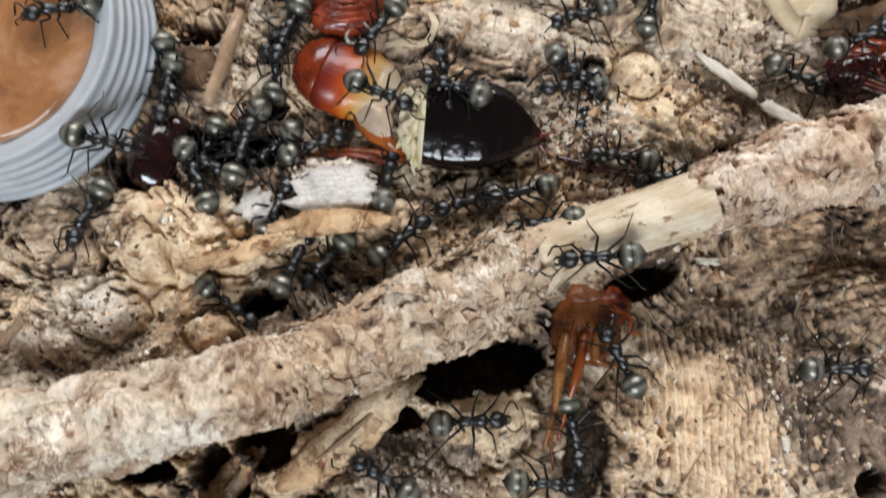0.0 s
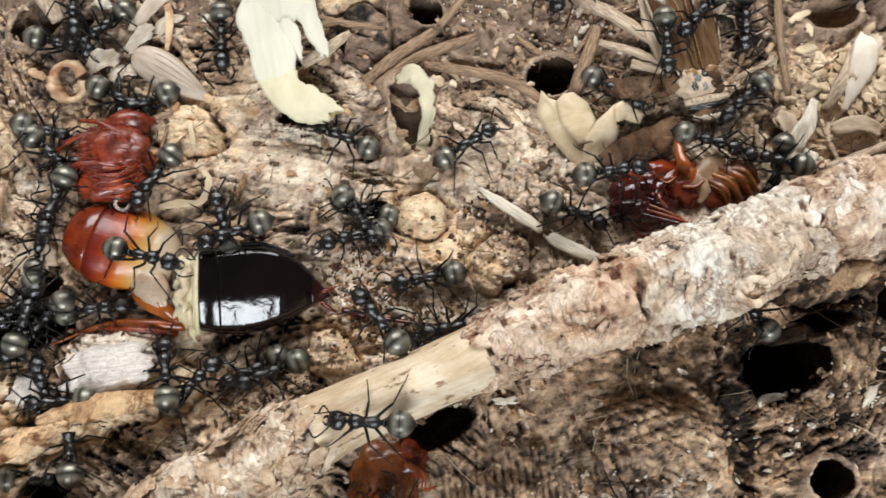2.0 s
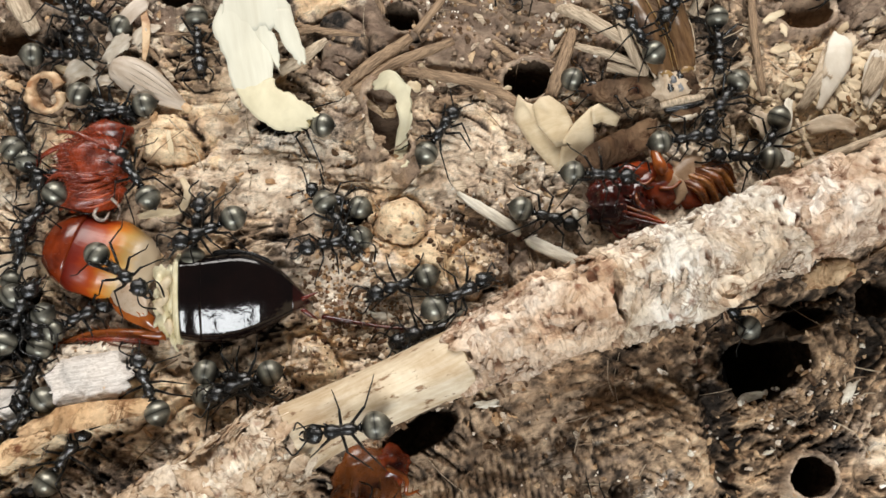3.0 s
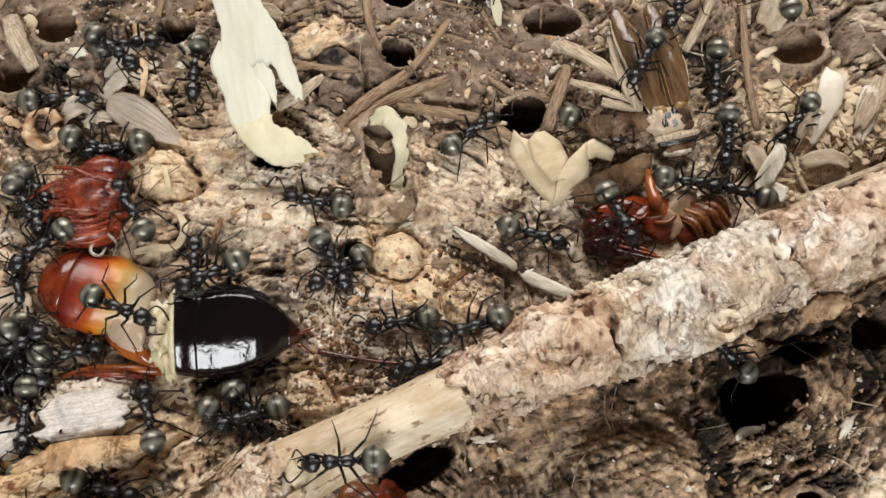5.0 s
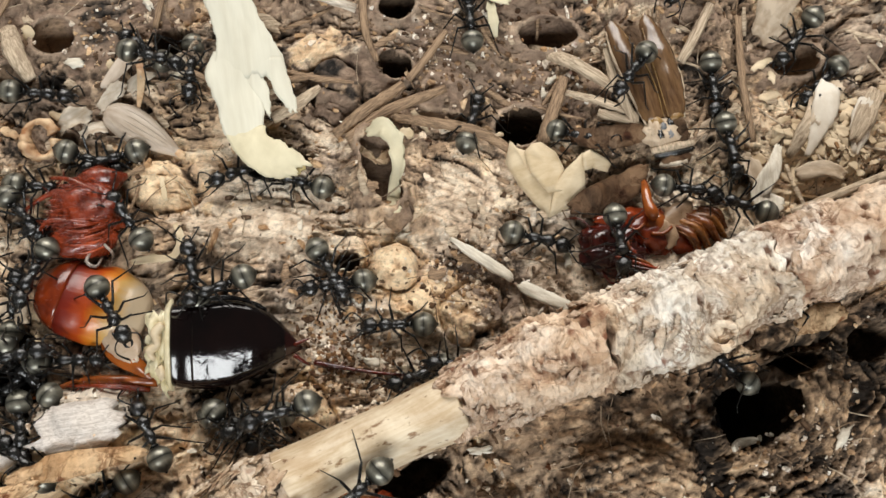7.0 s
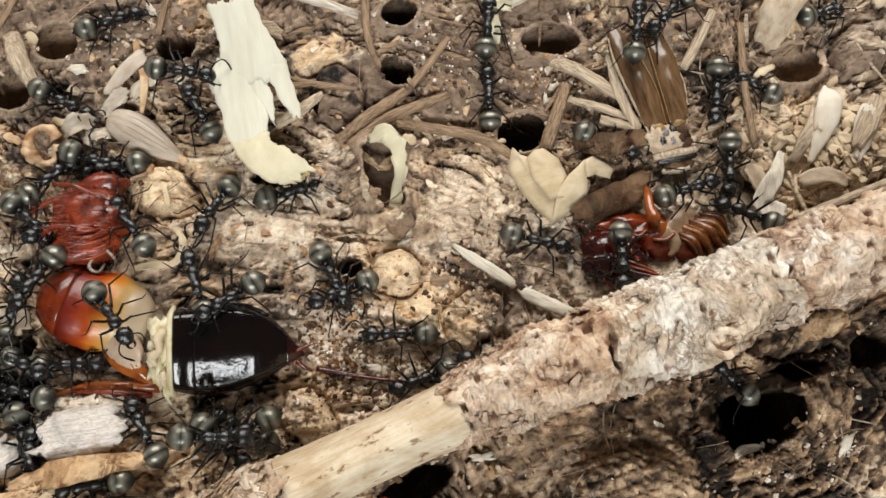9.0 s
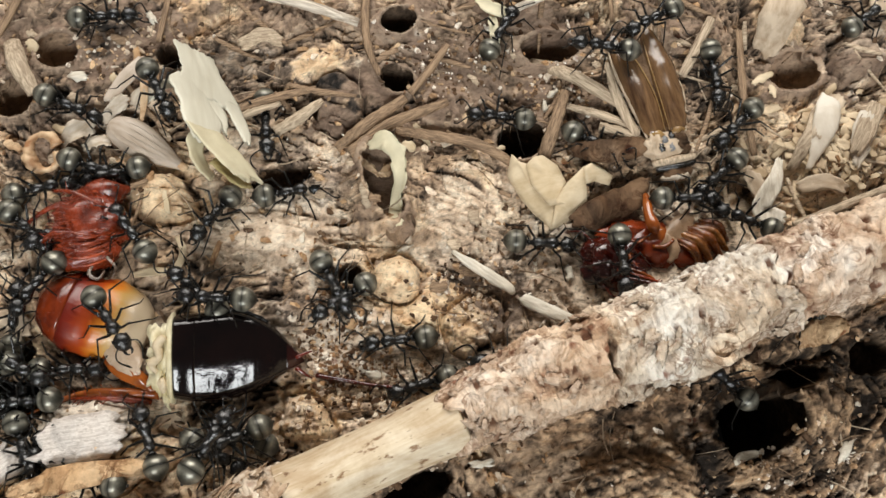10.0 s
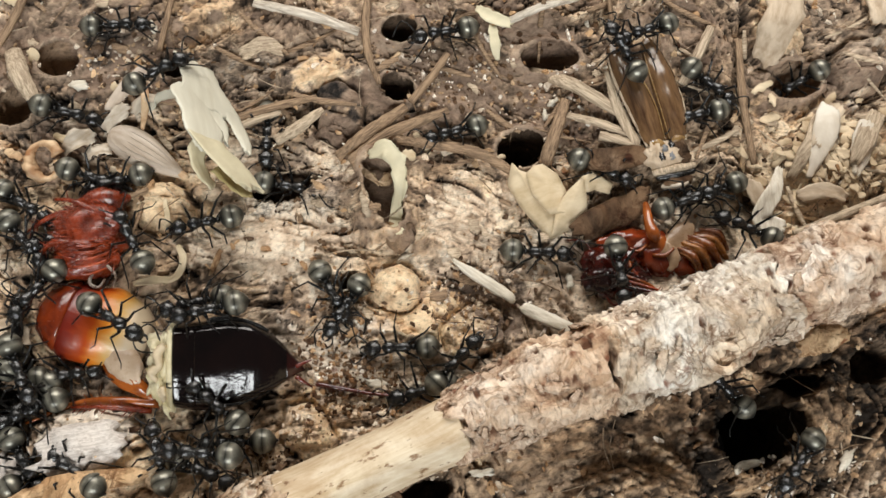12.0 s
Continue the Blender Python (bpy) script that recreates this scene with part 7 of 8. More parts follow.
part("bark_tongue", ribbon([(21.0, 14.3, 5.0, 0.2), (17.8, 13.7, 4.4, 0.35), (14.3, 12.9, 4.2, 0.3)], 0.3, 6, 4, 0, 0.3, 3), M_BARK, branch, "thin strip of bark peeling off below the bare wood")
part("bark_strip", tube([(4.9, 11.0, 6.0, 0.16), (11.2, 12.5, 6.2, 0.28), (17.1, 13.9, 6.4, 0.26), (21.3, 14.7, 6.6, 0.12)], 7, 6, 0.8, 0.4, 8), M_STRAW, branch, "thin dark strip of bark along the bare wood")
# ---- ants ----
def ant_model(k):
    """A slim charcoal ant, head towards +x, standing on z = 0; k varies how it holds its head, rear and legs."""
    ant = thing("ant", "slim charcoal-black ant with a round silvery-olive rear", "ant", group="ants on the log")
    rng = np.random.RandomState(40 + k)
    nod, droop = rng.uniform(-0.25, 0.1), rng.uniform(-0.1, 0.3)
    head = part("head", tube([(2.84, 0, 1.02 + nod, 0.16), (2.66, 0, 1.08 + nod, 0.44), (2.25, 0, 1.18 + 0.6 * nod, 0.67), (1.86, 0, 1.28 + 0.3 * nod, 0.66), (1.56, 0, 1.34, 0.40), (1.40, 0, 1.36, 0.10)], 16, 5, 0.78), M_ANT, ant)
    for s in (-1, 1):
        part("eye", blob(1.85, 0.58 * s, 1.46 + 0.3 * nod, 0.17, 0.10, 0.17, rings=6, sides=8), M_BLACK, head)
        part("jaw", tube([(2.70, 0.28 * s, 1.0 + nod, 0.12), (3.0, 0.26 * s, 0.9 + nod, 0.10), (3.18, 0.05 * s, 0.85 + nod, 0.03)], 6, 2), M_LIMB, head)
        ex, ey = 2.9 + 0.6 * rng.rand(), (0.75 + 0.7 * rng.rand()) * s
        out = rng.uniform(0.2, 1.2)
        part("antenna", tube([(2.45, 0.25 * s, 1.5, 0.070), (0.5 * (2.45 + ex), 0.25 * s + 0.6 * (ey - 0.25 * s), 1.95, 0.062), (ex, ey, 1.9, 0.065), (ex + 0.45 * out, ey * 0.95, 1.4, 0.075), (ex + 0.9 * out, ey * 0.62, 0.75, 0.085), (ex + 1.1 * out, ey * 0.5, 0.6, 0.03)], 6, 3), M_LIMB, head)
    part("thorax", join(tube([(1.36, 0, 1.36, 0.16), (1.18, 0, 1.40, 0.40), (0.80, 0, 1.44, 0.54), (0.42, 0, 1.40, 0.42), (0.10, 0, 1.32, 0.33), (-0.30, 0, 1.34, 0.43), (-0.70, 0, 1.24, 0.40), (-0.98, 0, 1.12, 0.20)], 16, 4, 0.95),
                        tube([(1.0, 0.42, 1.6, 0.10), (1.28, 0.66, 1.8, 0.02)], 6, 1), tube([(1.0, -0.42, 1.6, 0.10), (1.28, -0.66, 1.8, 0.02)], 6, 1),
                        tube([(-0.62, 0.24, 1.5, 0.09), (-0.95, 0.40, 1.82, 0.02)], 6, 1), tube([(-0.62, -0.24, 1.5, 0.09), (-0.95, -0.40, 1.82, 0.02)], 6, 1)), M_ANT, ant)
    part("waist", join(blob(-1.18, 0, 1.2, 0.20, 0.30, 0.44, rings=8, sides=10), tube([(-0.9, 0, 1.05, 0.14), (-1.2, 0, 1.0, 0.16), (-1.5, 0, 1.1, 0.14)], 8, 3), tube([(-1.2, 0.18, 1.5, 0.09), (-1.42, 0.42, 1.85, 0.02)], 5, 1), tube([(-1.2, -0.18, 1.5, 0.09), (-1.42, -0.42, 1.85, 0.02)], 5, 1)), M_ANT, ant)
    gz = 1.30 - droop
    rear = part("gaster", tube([(-1.30, 0, gz, 0.12), (-1.42, 0, gz, 0.50), (-1.72, 0, gz, 0.84), (-2.15, 0, gz, 1.0), (-2.6, 0, gz - 0.02, 0.95), (-3.0, 0, gz - 0.06, 0.70), (-3.28, 0, gz - 0.1, 0.34), (-3.40, 0, gz - 0.12, 0.06)], 22, 4, 0.92), M_GASTER, ant, "silvery olive-grey rounded rear with fine down")
    part("tip", blob(-3.36, 0, gz - 0.12, 0.16, 0.14, 0.13, rings=6, sides=8), M_LIMB, rear)
    for i, (bx, ang) in enumerate(((0.85, 48), (0.15, 98), (-0.5, 140))):
        for s in (-1, 1):
            a = radians(ang + rng.uniform(-24, 24)) * s
            reach = (2.15, 2.2, 2.85)[i] * rng.uniform(0.82, 1.1)
            knee = rng.uniform(1.75, 2.35)
            c, n = math.cos(a), math.sin(a)
            kink = radians(rng.uniform(-34, 34))
            c2, n2 = math.cos(a + kink), math.sin(a + kink)
            kx, ky = bx + 0.58 * reach * c, 0.25 * s + 0.58 * reach * n
            pts = [(bx, 0.28 * s, 1.1, 0.14), (bx + 0.3 * c, 0.28 * s + 0.3 * n, 1.0, 0.12), (bx + 0.52 * reach * c, 0.25 * s + 0.52 * reach * n, knee, 0.10),
                   (kx, ky, knee - 0.08, 0.075), (kx + 0.5 * reach * c2, ky + 0.5 * reach * n2, 0.50, 0.062), (kx + 0.62 * reach * c2, ky + 0.62 * reach * n2, 0.10, 0.048), (kx + 0.85 * reach * c2, ky + 0.85 * reach * n2, 0.05, 0.032)]
            leg = part("leg", tube([(px - bx, py - 0.28 * s, pz - 1.1, pr) for px, py, pz, pr in pts], 6, 3), M_LIMB, ant)
            leg.location = (bx * MM, 0.28 * s * MM, 1.1 * MM)
    return ant


ANTS = [ant_model(k) for k in range(10)]
USED = set()
CRAWLERS = []


def crawl(name, variant, size, high, rows):
    """An ant that goes through rows of seconds, x, y and heading, on the log or at a given height."""
    variant = (variant + len(CRAWLERS)) % 10
    keys = []
    for i, (t, x, y, turn) in enumerate(rows):
        z = high if high is not None else top(x, y, 1.4) - 0.35
        c, s = math.cos(radians(turn)), math.sin(radians(turn))
        if high is None:
            fore, aft = top(x + 2 * c, y + 2 * s, 0.8), top(x - 2 * c, y - 2 * s, 0.8)
            pitch = max(-25, min(25, -math.degrees(math.atan2(fore - aft, 4.0))))
        else:
            pitch = (len(CRAWLERS) * 37 % 17) - 8
        keys.append((t, x, y, z, pitch, turn))
    if keys[0][0] > 0:
        keys.insert(0, (0.0, *keys[0][1:]))
    if keys[-1][0] < 12:
        keys.append((12.0, *keys[-1][1:]))
    CRAWLERS.append((variant, keys))


def place_ants():
    """Puts the models into place: the first use takes the model itself, later ones copies."""
    for variant, keys in CRAWLERS:
        if variant in USED:
            ant = copy_thing(ANTS[variant], Matrix.Identity(4))
        else:
            ant = ANTS[variant]
            USED.add(variant)
        rows, rng, last = [], random.Random(len(rows_of) * 7), None
        for t, x, y, z, pitch, turn in keys:
            rows.append((t, x, y, z, pitch, turn))
        dense = []
        for (a, b) in zip(rows, rows[1:]):
            dense.append(a)
            gap = b[0] - a[0]
            n = max(1, int(math.ceil(max(gap / 0.7, abs(b[5] - a[5]) / 60.0))))
            for k in range(1, n):
                u = k / n
                dense.append(tuple(p + (q - p) * u for p, q in zip(a, b))[:5] + (a[5] + (b[5] - a[5]) * u + rng.uniform(-7, 7),))
        dense.append(rows[-1])
        rows_of.append((ant, [(t, pose(x * MM, y * MM, z * MM, 0, pitch, turn)) for t, x, y, z, pitch, turn in dense]))
        legs = [c for c in ant.children if c.name.startswith("leg")]
        far = sum(math.hypot(b[1] - a[1], b[2] - a[2]) for a, b in zip(keys, keys[1:]))
        for i, leg in enumerate(legs):
            home = leg.location.copy()
            swing = 15 if far > 12 else 5
            beat = 0.25 if far > 12 else 0.6
            steps, t = [], 0.0
            k = 0
            while t < 12.0:
                sign = 1 if (k + i) % 2 else -1
                steps.append((t, Matrix.Translation(home) @ pose(0, 0, 0, 0, 0, swing * sign * rng.uniform(0.2, 1.0))))
                t += beat * rng.uniform(0.8, 1.4)
                k += 1
            steps.append((12.0, Matrix.Translation(home)))
            rows_of.append((leg, steps))


rows_of = []


def ants():
    crawl("feeder", 0, 1, 2.6, [(0, -5.6, 25.9, -29), (1, -5.8, 26.9, -16), (2, -6.0, 26.7, -22), (3, -6.4, 26.2, -46), (5, -6.1, 26.2, -32), (6.5, -6.4, 26.6, -65), (9, -6.6, 26.9, -61), (10, -6.7, 27.0, -63), (12, -6.3, 27.8, -41)])
    crawl("A2", 1, 1, 2, [(0, -0.7, 27.2, 96), (1, -0.4, 28.6, 92), (2, 0.0, 28.8, 99), (3, -0.4, 29.0, 76), (5, -0.3, 28.7, 84), (7, -0.1, 29.2, 94), (9, -0.1, 28.9, 99), (12, -0.4, 28.4, 187)])
    crawl("A3", 2, 1, 3, [(0, -0.1, 26.2, 157), (1, 0.0, 26.8, 187), (2, 0.7, 27.6, 194), (3, 0.4, 28.5, 197), (5, 0.9, 27.8, 199), (9, 2.3, 26.9, 205), (10, 1.3, 27.7, 168), (12, 0.7, 27.5, 185)])
    crawl("A4", 0, 1, None, [(0, 10.5, 28.0, -50), (1, 11.0, 27.5, -33), (2, 10.7, 28.2, -63), (3, 10.8, 28.2, -65), (5, 10.5, 28.0, -70), (7, 10.6, 28.0, -69), (9, 10.6, 28.1, -72), (10, 10.7, 28.0, -71), (12, 10.6, 27.9, -70)])
    crawl("A5", 1, 1, None, [(3, 9.8, 26.7, -175), (5, 10.6, 27.2, -153), (7, 10.8, 26.9, -179), (12, 11.3, 26.6, -129)])
    crawl("A6", 2, 1, None, [(0, 13.4, 20.6, 172), (1, 14.5, 21.8, 181), (2, 15.4, 22.6, 183), (3, 14.9, 22.5, 191), (5, 15.1, 22.3, 181), (7, 15.2, 22.9, 173), (9, 15.1, 22.7, 172), (12, 15.3, 22.8, 174)])
    crawl("A7", 3, 1, None, [(0, 28.9, 26.9, -26), (1, 28.3, 27.3, -16), (2, 28.3, 26.4, -28), (3, 27.6, 26.4, -24), (5, 27.4, 27.9, -27), (7, 28.2, 28.4, -23), (9, 28.1, 28.8, -23), (10, 28.6, 29.1, -14), (12, 28.3, 29.1, -14)])
    crawl("A8", 0, 1, 3, [(0, 33.5, 29.0, 20), (1, 31.3, 29.2, 15), (2, 31.4, 28.8, -1), (3, 32.3, 28.5, -14), (5, 34.0, 27.7, -75), (7, 34.0, 26.4, -94), (9, 33.8, 25.5, -100), (10, 34.0, 25.8, -97), (12, 33.7, 25.6, -95)])
    crawl("A9", 1, 1, 1, [(2, 40.5, 30.8, -24), (3, 40.5, 31.1, 1), (5, 41.2, 30.2, -19), (7, 41.5, 30.5, -17), (9, 41.4, 31.2, 10), (10, 41.4, 30.9, -8), (12, 41.4, 31.5, 11)])
    crawl("A10", 2, 1, 1, [(2, 45.6, 28.5, 159), (3, 45.0, 28.8, 167), (5, 45.1, 28.8, 156), (7, 45.5, 28.6, 152), (9, 45.8, 28.3, 148), (12, 45.9, 28.4, 145)])
    crawl("A11", 3, 1, None, [(2, 44.5, 34.4, -145), (3, 44.8, 34.3, -137), (5, 45.6, 33.9, -108), (7, 46.3, 34.0, -90), (9, 45.7, 33.0, -103), (10, 44.9, 32.9, -147), (12, 44.2, 32.4, -170)])
    crawl("A12", 0, 1, None, [(2, 46.2, 41.6, -101), (3, 45.6, 39.7, -98), (5, 46.1, 40.1, -105), (7, 46.2, 39.9, -96), (9, 46.3, 40.0, -105), (10, 46.8, 42.4, -92), (11, 46.7, 41.8, -62), (12, 46.4, 42.3, -48)])
    crawl("A13", 1, 1, None, [(0, 42.2, 23.8, -99), (7, 56.4, 39.1, -144), (9, 49.7, 40.7, -215), (9.5, 48.1, 37.9, -148), (10, 47.8, 37.4, -143), (10.5, 47.6, 37.4, -149), (11, 48.7, 37.9, -147), (12, 44.3, 39.5, -173)])
    crawl("A14", 2, 1, 2.2, [(2, 38.0, 39.4, -98), (3, 37.8, 40.7, -240), (5, 39.2, 41.3, -128), (7, 38.5, 41.3, -134), (9, 39.7, 46.0, -287), (9.5, 36.6, 44.7, -187), (10, 36.6, 45.3, -195), (11, 40.4, 45.6, -306), (12, 38.5, 45.7, -251)])
    crawl("A15", 3, 1, 1.5, [(0, 40.2, 39.0, -138), (7, 45.5, 49.8, -135), (9.5, 42.6, 46.9, -147), (10, 41.8, 47.7, -159), (11, 41.0, 47.7, -172), (12, 41.1, 47.5, -167)])
    crawl("A16", 0, 1, None, [(2, 33.7, 36.4, -42), (3, 34.3, 36.8, -32), (5, 34.3, 36.5, -36), (7, 33.7, 36.6, -31), (9, 35.6, 36.5, -31), (9.5, 35.8, 36.6, -23), (10, 34.9, 37.1, -39), (12, 34.9, 35.5, -32)])
    crawl("A17", 1, 1, None, [(0, 17.1, 33.9, 76), (1, 18.5, 32.8, 5), (2, 20.4, 33.4, 25), (3, 20.1, 34.8, 49), (5, 23.7, 37.7, 29), (6.5, 24.0, 39.3, 80), (7, 24.5, 39.9, 66), (9, 26.3, 42.9, 84), (9.5, 26.1, 41.9, 127), (10, 27.0, 41.3, 166), (11, 25.3, 41.2, 167), (12, 22.7, 41.0, 191)])
    crawl("A18", 2, 1, None, [(0, 34.1, 43.1, -143), (5, 28.4, 51.7, -141), (6.5, 26.7, 46.7, 7), (7, 25.8, 49.0, 85), (9, 27.2, 49.1, 76), (9.5, 28.7, 49.0, 70), (10.5, 28.4, 49.3, 47), (12, 23.3, 50.3, 185)])
    crawl("A19", 3, 1, None, [(1, 11.5, 33.6, -168), (2, 10.2, 35.4, -213), (3, 9.1, 37.1, -198), (5, 8.2, 38.1, -160), (5.5, 8.0, 37.9, -171), (6.5, 7.5, 38.6, -176), (7, 4.1, 38.0, -165), (9, 1.5, 35.4, -125), (10, 1.4, 35.2, -131), (10.5, 0.3, 34.1, -134), (11, -0.1, 33.5, -126), (12, 0.6, 35.8, -173)])
    crawl("A20", 0, 1, -1, [(0, 1.0, 44.7, -93), (7, 1.1, 48.0, -100), (9, 1.2, 44.8, -249), (9.5, 1.5, 44.5, -260), (10, 6.8, 43.3, -94), (12, 6.8, 42.9, -99)])
    crawl("A21", 1, 1, None, [(1, -7.9, 40.7, -36), (3, -7.2, 41.4, -30), (5, -7.7, 41.0, -27), (7, -7.8, 40.7, -25), (9, -7.6, 41.2, -25), (12, -8.0, 41.1, -25)])
    crawl("A22", 2, 1, None, [(1, -5.9, 40.2, -160), (3, -6.1, 40.6, -173), (5, -6.3, 40.6, -176), (7, -6.2, 40.5, -169), (9, -6.4, 40.4, -179), (12, -6.2, 40.4, -171)])
    crawl("A23", 3, 1, None, [(2, -12.0, 46.3, -22), (3, -10.4, 46.2, -5), (5, -10.4, 45.5, -3), (7, -11.7, 47.1, -11), (9, -10.0, 46.9, -35), (10, -9.5, 47.1, -31), (12, -9.8, 47.3, -21)])
    crawl("A24", 0, 1, 2, [(0, -13.7, 48.7, -110), (7, -1.4, 48.0, -27), (9, 0.7, 47.0, -19), (9.5, 1.3, 47.2, -1), (10, -1.5, 46.2, -71), (11, -1.4, 47.0, -47), (12, -1.2, 48.9, 20)])
    crawl("A25", 1, 1, None, [(2, -8.6, 47.5, -146), (3, -7.3, 49.6, -213), (5, -4.3, 49.9, -361), (6.5, -1.9, 49.3, -202), (9.5, -6.0, 54.7, -377), (11, -5.5, 55.7, -345), (12, -4.8, 54.9, -367)])
    crawl("A26", 2, 1, 1.5, [(1, -13.2, 32.1, -115), (2, -13.0, 32.1, -114), (3, -12.8, 32.0, -133), (5, -12.2, 32.3, -148), (7, -12.5, 30.9, -121), (9, -12.5, 31.0, -132), (12, -12.6, 31.2, -135)])
    crawl("A27", 3, 1, 1, [(0, -5.8, 32.3, -131), (1, -4.8, 33.0, -98), (2, -5.2, 33.4, -133), (3, -5.0, 34.4, -245), (5, -5.0, 34.7, -247), (7, -5.0, 34.7, -243), (12, -4.9, 34.7, -249)])
    crawl("A28", 0, 1, None, [(0, -11.3, 22.9, 19), (1, -10.8, 23.7, 5), (2, -11.0, 23.7, 1), (3, -10.8, 23.8, 21), (5, -11.1, 23.8, 11), (7, -10.7, 24.1, -5), (9, -10.9, 24.3, -5), (12, -11.0, 24.7, 0)])
    crawl("A29", 1, 1, None, [(0, -15.5, 23.6, -81), (1, -15.1, 23.9, 73), (2, -16.1, 23.5, -104), (3, -14.6, 24.4, -59), (5, -14.5, 23.7, -51), (7, -13.6, 23.1, -228), (9, -14.0, 22.4, -204), (12, -14.0, 22.2, -165)])
    crawl("A30", 2, 1, None, [(0, -5.6, 19.4, 78), (1, -5.5, 18.4, 80), (2, -5.7, 17.8, 90), (3, -5.7, 17.6, 104), (5, -5.2, 17.8, 98), (7, -4.9, 17.4, 109), (9, -5.4, 18.3, 110), (12, -4.3, 17.1, 100)])
    crawl("A31", 3, 1, 1.5, [(0, 4.8, 17.6, -168), (1, 2.8, 16.8, -167), (3, 1.5, 16.4, -166), (7, 3.2, 16.7, -170), (10, 1.3, 16.8, -165), (11, 1.3, 19.7, -244), (12, 0.4, 20.4, -227)])
    crawl("A32", 0, 1, None, [(0, 0.7, 17.6, -165), (1, 2.1, 16.8, -19), (2, 0.6, 17.2, -160), (3, 0.7, 17.3, -18), (5, 1.0, 16.6, -35), (7, 1.8, 17.2, -22), (9, 1.8, 17.3, 143), (12, 1.2, 17.4, 175)])
    crawl("A33", 1, 1, 8.2, [(0, 9.4, 10.8, -179), (0.5, 9.5, 10.6, -180), (1, 9.3, 11.5, -183), (1.5, 9.1, 11.5, -187), (2, 9.4, 11.6, -191), (2.5, 9.4, 11.7, -181), (3, 9.1, 11.5, -181), (5, 9.3, 11.8, -186), (5.5, 9.1, 11.7, -190), (6.5, 10.0, 10.6, -171), (7, 10.3, 10.2, -146), (9, 3.1, 5.8, -157), (12, 0.7, 3.9, -153)])
    crawl("A34", 2, 1, 5.5, [(0, 6.1, 14.0, -174), (1, 5.9, 14.6, -350), (1.5, 10.1, 18.1, -339), (2, 11.1, 19.0, -239), (3, 18.9, 20.2, -339), (5, 20.2, 20.2, -170), (5.5, 11.7, 16.6, -174), (6.5, 9.0, 17.1, -349), (7, 5.5, 16.8, -170), (9, 0.5, 16.3, -9), (12, -0.4, 16.4, 166)])
    crawl("A35", 3, 1, 2, [(0, 18.0, 17.5, -174), (1.5, 16.4, 18.0, -176), (3, 17.1, 18.3, -173), (5, 17.0, 18.3, -177), (11, 24.3, 19.2, -207), (12, 19.6, 20.8, -322)])
    crawl("A36", 0, 1, 0.5, [(3, 41.0, 16.6, 128), (5, 40.9, 15.8, 127), (7, 41.2, 15.6, 131), (9, 41.0, 15.4, 128), (12, 40.8, 15.7, 126)])
    crawl("A37", 1, 1, -0.5, [(0, 17.1, 18.8, -174), (1, 16.2, 18.0, -165), (3, 16.0, 18.3, -173), (5, 16.3, 18.5, -170), (12, 16.5, 19.1, -174)])
    crawl("A38", 2, 1, -1, [(0, 11.3, 25.7, -110), (1, 11.5, 27.8, -206), (7, 8.8, 36.6, -204), (9, 8.2, 36.3, -351), (12, 8.2, 38.1, -377)])
    crawl("A39", 3, 1, None, [(3, 58.9, 44.4, -156), (5, 53.6, 47.1, -268), (6.5, 53.7, 41.7, -178), (7, 55.0, 43.5, -135), (9, 57.9, 46.4, 14), (10, 62.7, 46.3, 28), (12, 55.9, 42.3, 197)])
    crawl("A40", 0, 1, None, [(0, -10.6, 13.2, -136), (1, -12.0, 16.8, -217), (3, -15.3, 16.5, -148), (5, -9.4, 13.1, -25), (6.5, -9.1, 13.4, -152), (7, -9.2, 13.1, -155), (12, -10.3, 16.9, -222)])
    crawl("A41", 1, 1, 6.5, [(0, -26.2, 21.6, -16), (0.5, -25.6, 22.7, -14), (0.8, -26.0, 23.9, -20), (1.5, -24.1, 22.1, -21), (3, -23.1, 21.5, -8), (12, -22.3, 21.5, -8)])
    crawl("A42", 2, 1, 1.5, [(0, -29.1, 17.3, -117), (0.5, -28.8, 17.4, -118), (1, -29.6, 17.4, -118), (3, -27.7, 17.4, -115), (12, -26.7, 17.5, -114)])
    crawl("A43", 3, 1, -1, [(0, -20.4, 22.8, -112), (1, -20.2, 22.9, -109), (2, -20.2, 23.5, -110), (3, -20.0, 23.2, -111), (12, -19.5, 23.6, -110)])
    crawl("A44", 0, 1, 0, [(0, -20.8, 20.4, 110), (1, -20.8, 20.3, 112), (3, -20.2, 21.1, 107), (12, -19.5, 21.0, 112)])
    crawl("A45", 1, 1, -1, [(0, -18.6, 10.2, -40), (1, -16.4, 10.0, -4), (2, -16.3, 11.2, -8), (12, -15.6, 11.5, -9)])
    crawl("A46", 2, 1, 0.5, [(0, -13.2, 13.0, 62), (1, -13.4, 13.5, 77), (2, -13.3, 13.3, 88), (3, -12.4, 13.0, 49), (5, -13.1, 16.1, 27), (7, -14.3, 16.7, 131), (12, -13.4, 17.5, 26)])
    crawl("A47", 3, 1, 0, [(0, -14.5, 17.6, 65), (1, -15.2, 18.3, 100), (2, -15.1, 17.9, 100), (3, -14.7, 19.6, 247), (12, -14.3, 18.1, 296)])
    crawl("A48", 0, 1, 0, [(0, -4.6, 14.7, 35), (1, -4.4, 13.1, 16), (2, -3.8, 16.8, 36), (3, 0.8, 16.0, -2), (5, 2.6, 17.0, -57), (12, -1.1, 15.5, -34)])
    crawl("A49", 1, 1, 1, [(0, 11.7, 4.1, 114), (1, 11.4, 4.1, 110), (3, 10.1, 3.3, 108), (12, 10.6, 3.8, 109)])
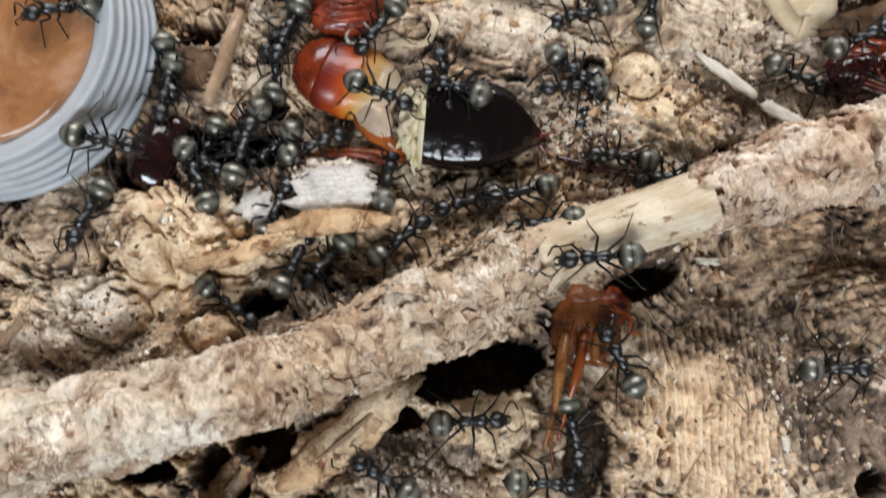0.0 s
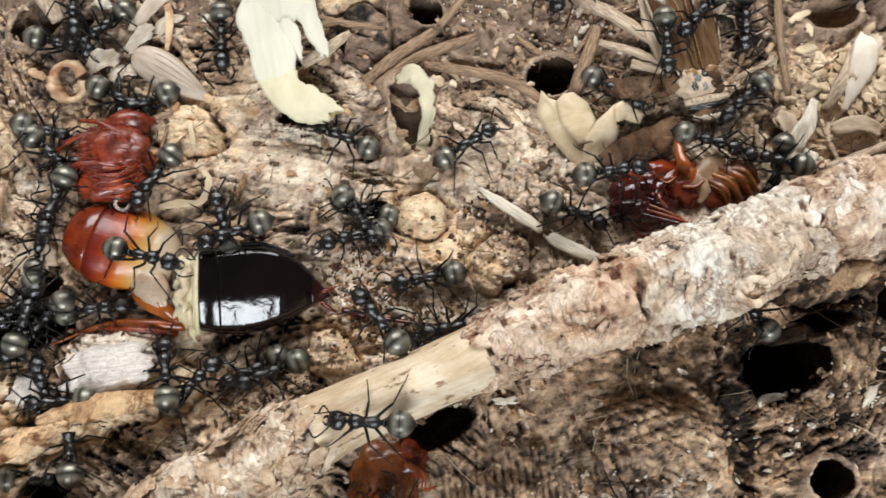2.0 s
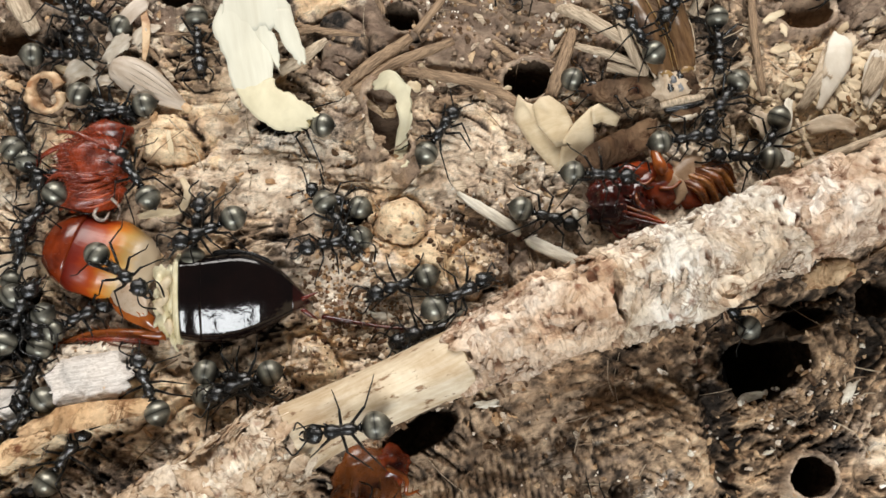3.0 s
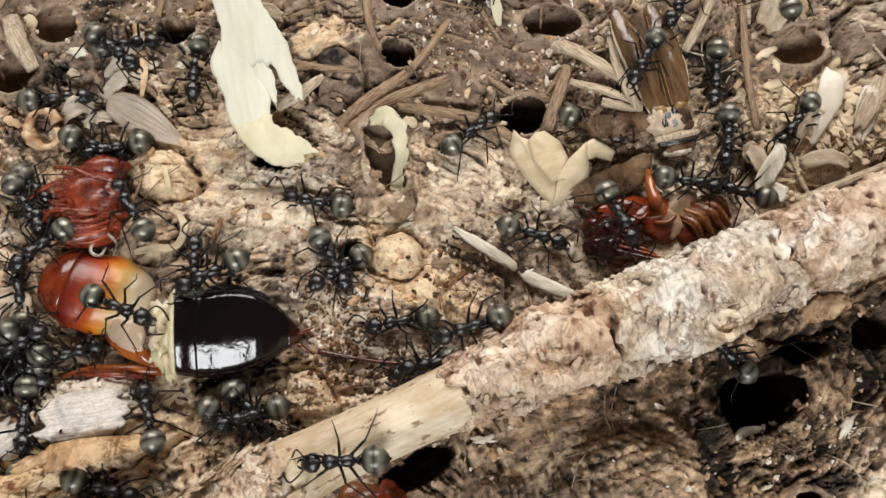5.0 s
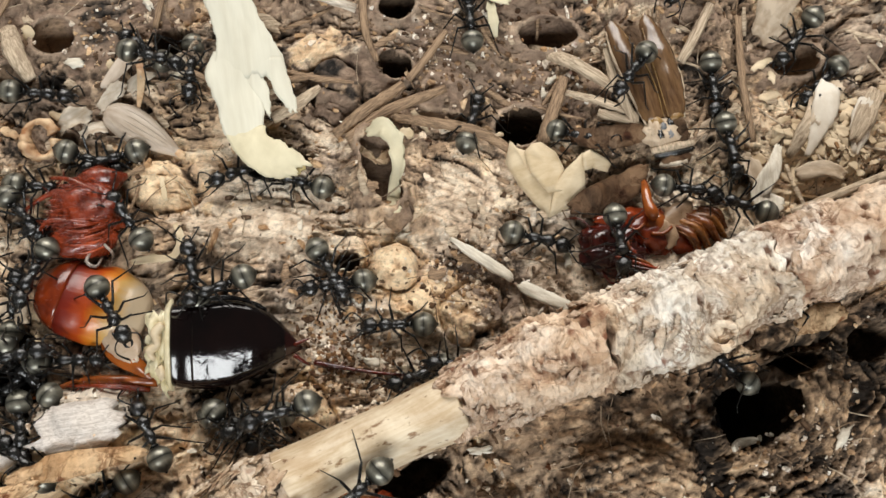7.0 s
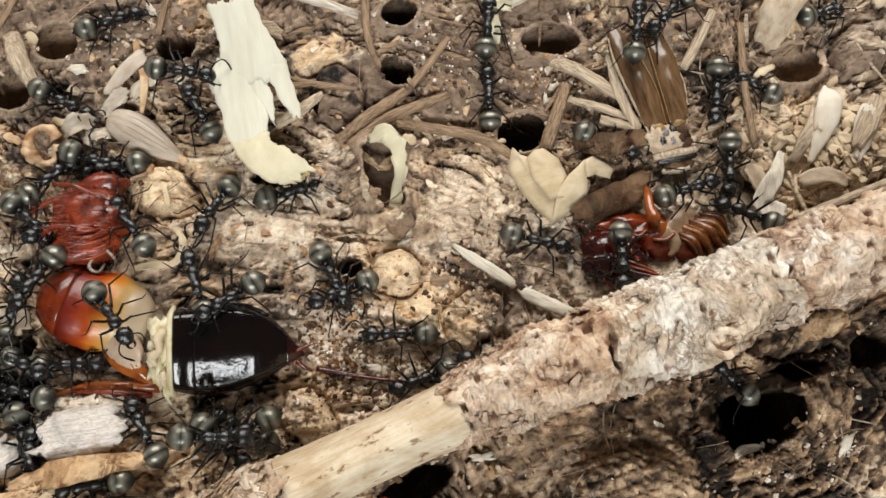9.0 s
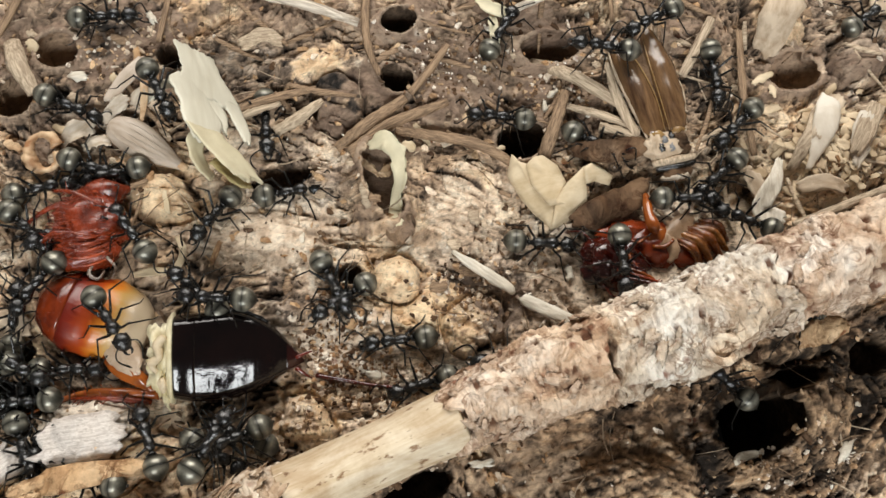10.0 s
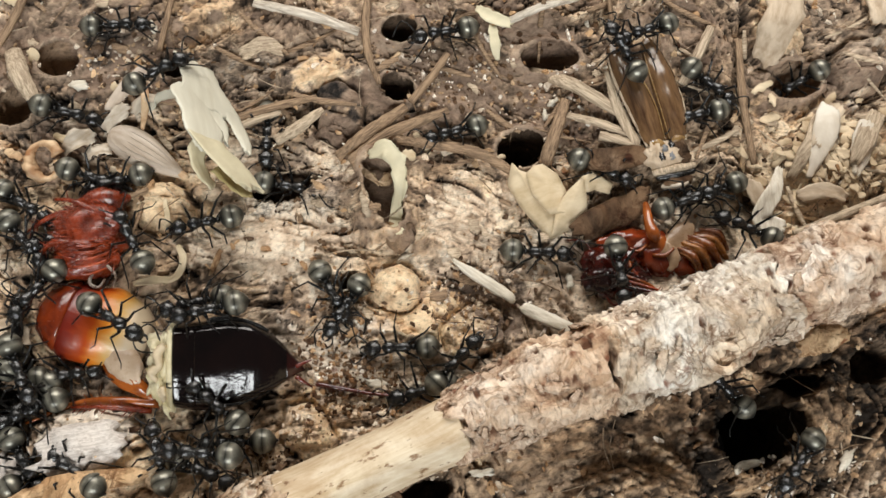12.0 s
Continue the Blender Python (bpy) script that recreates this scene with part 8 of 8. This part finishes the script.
    crawl("A50", 2, 1, 0, [(0, 29.0, 2.5, -2), (1, 29.2, 2.9, -7), (3, 27.9, 1.3, -9), (12, 27.8, 1.7, -9)])
    crawl("A51", 3, 1, -1, [(0, 5.5, -5.0, -7), (1, 5.2, -4.5, -4), (12, 8.1, -4.7, -9)])
    crawl("A52", 0, 1, -1, [(0, 8.0, -1.4, -84), (1, 7.7, -1.1, -84), (12, 6.9, -1.3, -87)])
    crawl("A53", 1, 1, 0, [(0, -7.0, -3.8, 146), (1, -7.0, -3.2, 146), (12, -6.2, -2.5, 142)])
    crawl("A54", 2, 1, 1.5, [(3, 48.5, 20.2, -179), (5, 47.7, 19.7, -174), (7, 49.0, 19.6, -171), (11, 46.6, 19.4, -177), (12, 45.0, 8.7, -137)])
    crawl("A55", 3, 1, 1, [(0, -23.0, 29.5, -80), (1, -22.9, 29.6, -85), (2, -22.5, 29.4, -92), (12, -21.7, 29.4, -91)])
    crawl("A56", 0, 1, 5.5, [(0, -30.1, 32.8, -173), (1, -28.8, 30.8, -173), (12, -27.7, 30.7, -188)])
    crawl("A57", 1, 1, None, [(0, -13.8, 32.6, -131), (1, -21.9, 43.5, -296), (2, -13.6, 38.8, -378), (3, -13.9, 39.5, -264), (5, -12.3, 37.4, -412), (9, -11.4, 40.1, -325), (12, -13.5, 39.3, -402)])
    crawl("A58", 2, 1, 1, [(0, -23.1, 27.5, -102), (1, -21.8, 41.0, 54), (1.5, -21.8, 41.2, 63), (3, -19.6, 38.2, 48), (12, -19.4, 38.1, 49)])
    crawl("A59", 3, 1, 1, [(0, -17.0, 22.5, 71), (1, -16.7, 22.9, 73), (3, -14.8, 24.5, 59), (12, -14.1, 25.1, -73)])
    crawl("A60", 4, 1, None, [(0, -13.6, 36.9, -60), (2.5, -13.2, 36.6, -48), (5.5, -13.4, 36.2, -66), (9, -13.0, 36.4, -52), (12, -13.5, 36.0, -58)])
    crawl("A61", 5, 1, None, [(0, -10.6, 36.2, 196), (2.5, -11.0, 35.9, 205), (5.5, -10.7, 35.4, 188), (9, -11.2, 35.6, 200), (12, -10.9, 35.9, 192)])
    crawl("A62", 6, 1, None, [(0, -14.2, 30.0, 78), (2.5, -14.6, 29.8, 66), (5.5, -14.3, 29.4, 84), (9, -14.7, 29.6, 72), (12, -14.4, 29.2, 80)])
    crawl("pile0", 0, 1, None, [(0, -19.5, 23.9, -40), (2, -19.3, 23.5, -37), (5, -19.2, 23.8, -44), (9, -19.5, 23.6, -51), (12, -19.0, 23.6, -29)])
    crawl("pile1", 1, 1, None, [(0, -16.8, 24.8, -138), (2, -16.5, 25.1, -143), (5, -16.7, 25.3, -152), (9, -16.5, 24.9, -167), (12, -16.4, 24.8, -144)])
    crawl("pile2", 2, 1, None, [(0, -20.1, 21.7, -34), (2, -20.0, 22.0, -24), (5, -20.3, 21.6, -30), (9, -19.8, 21.9, -27), (12, -20.0, 21.9, -34)])
    crawl("pile3", 0, 1, None, [(0, -14.7, 23.1, -147), (2, -14.5, 23.6, -150), (5, -14.5, 23.3, -154), (9, -14.8, 23.3, -140), (12, -14.2, 22.9, -144)])
    crawl("pile4", 1, 1, None, [(0, -16.3, 23.5, 0), (2, -16.2, 23.2, 15), (5, -16.3, 23.8, 14), (9, -16.3, 23.6, 36), (12, -16.3, 23.7, 5)])


def motions():
    x, y = FLAKE_AT
    lie = pose(x * MM, y * MM, 2.9 * MM, 4, -3, 0)

    def turned(dx, dy, z, tilt, roll, turn):
        return pose((x + dx) * MM, (y + dy) * MM, z * MM, tilt, 0, 0) @ pose(0, 0, 0, 0, 0, turn) @ pose(0, 0, 0, 0, roll, 0)

    walk(FLAKE, [(0, lie), (5, pose((x + 0.1) * MM, y * MM, 2.9 * MM, 4, -4, 0.6)), (7, pose((x - 0.1) * MM, y * MM, 2.9 * MM, 4, -3, -0.5)), (9.5, lie), (9.8, lie), (9.9, turned(-3.0, 0.2, 5.4, -12, 30, 22)),
                 (10, turned(-3.5, -1.1, 5.0, -34, 42, 6)), (11, turned(-3.4, -1.2, 5.0, -34, 41, 5)), (12, turned(-3.5, -1.2, 5.0, -35, 43, 7))])
    for ob, rows in rows_of:
        walk(ob, rows)


ants()
place_ants()
motions()
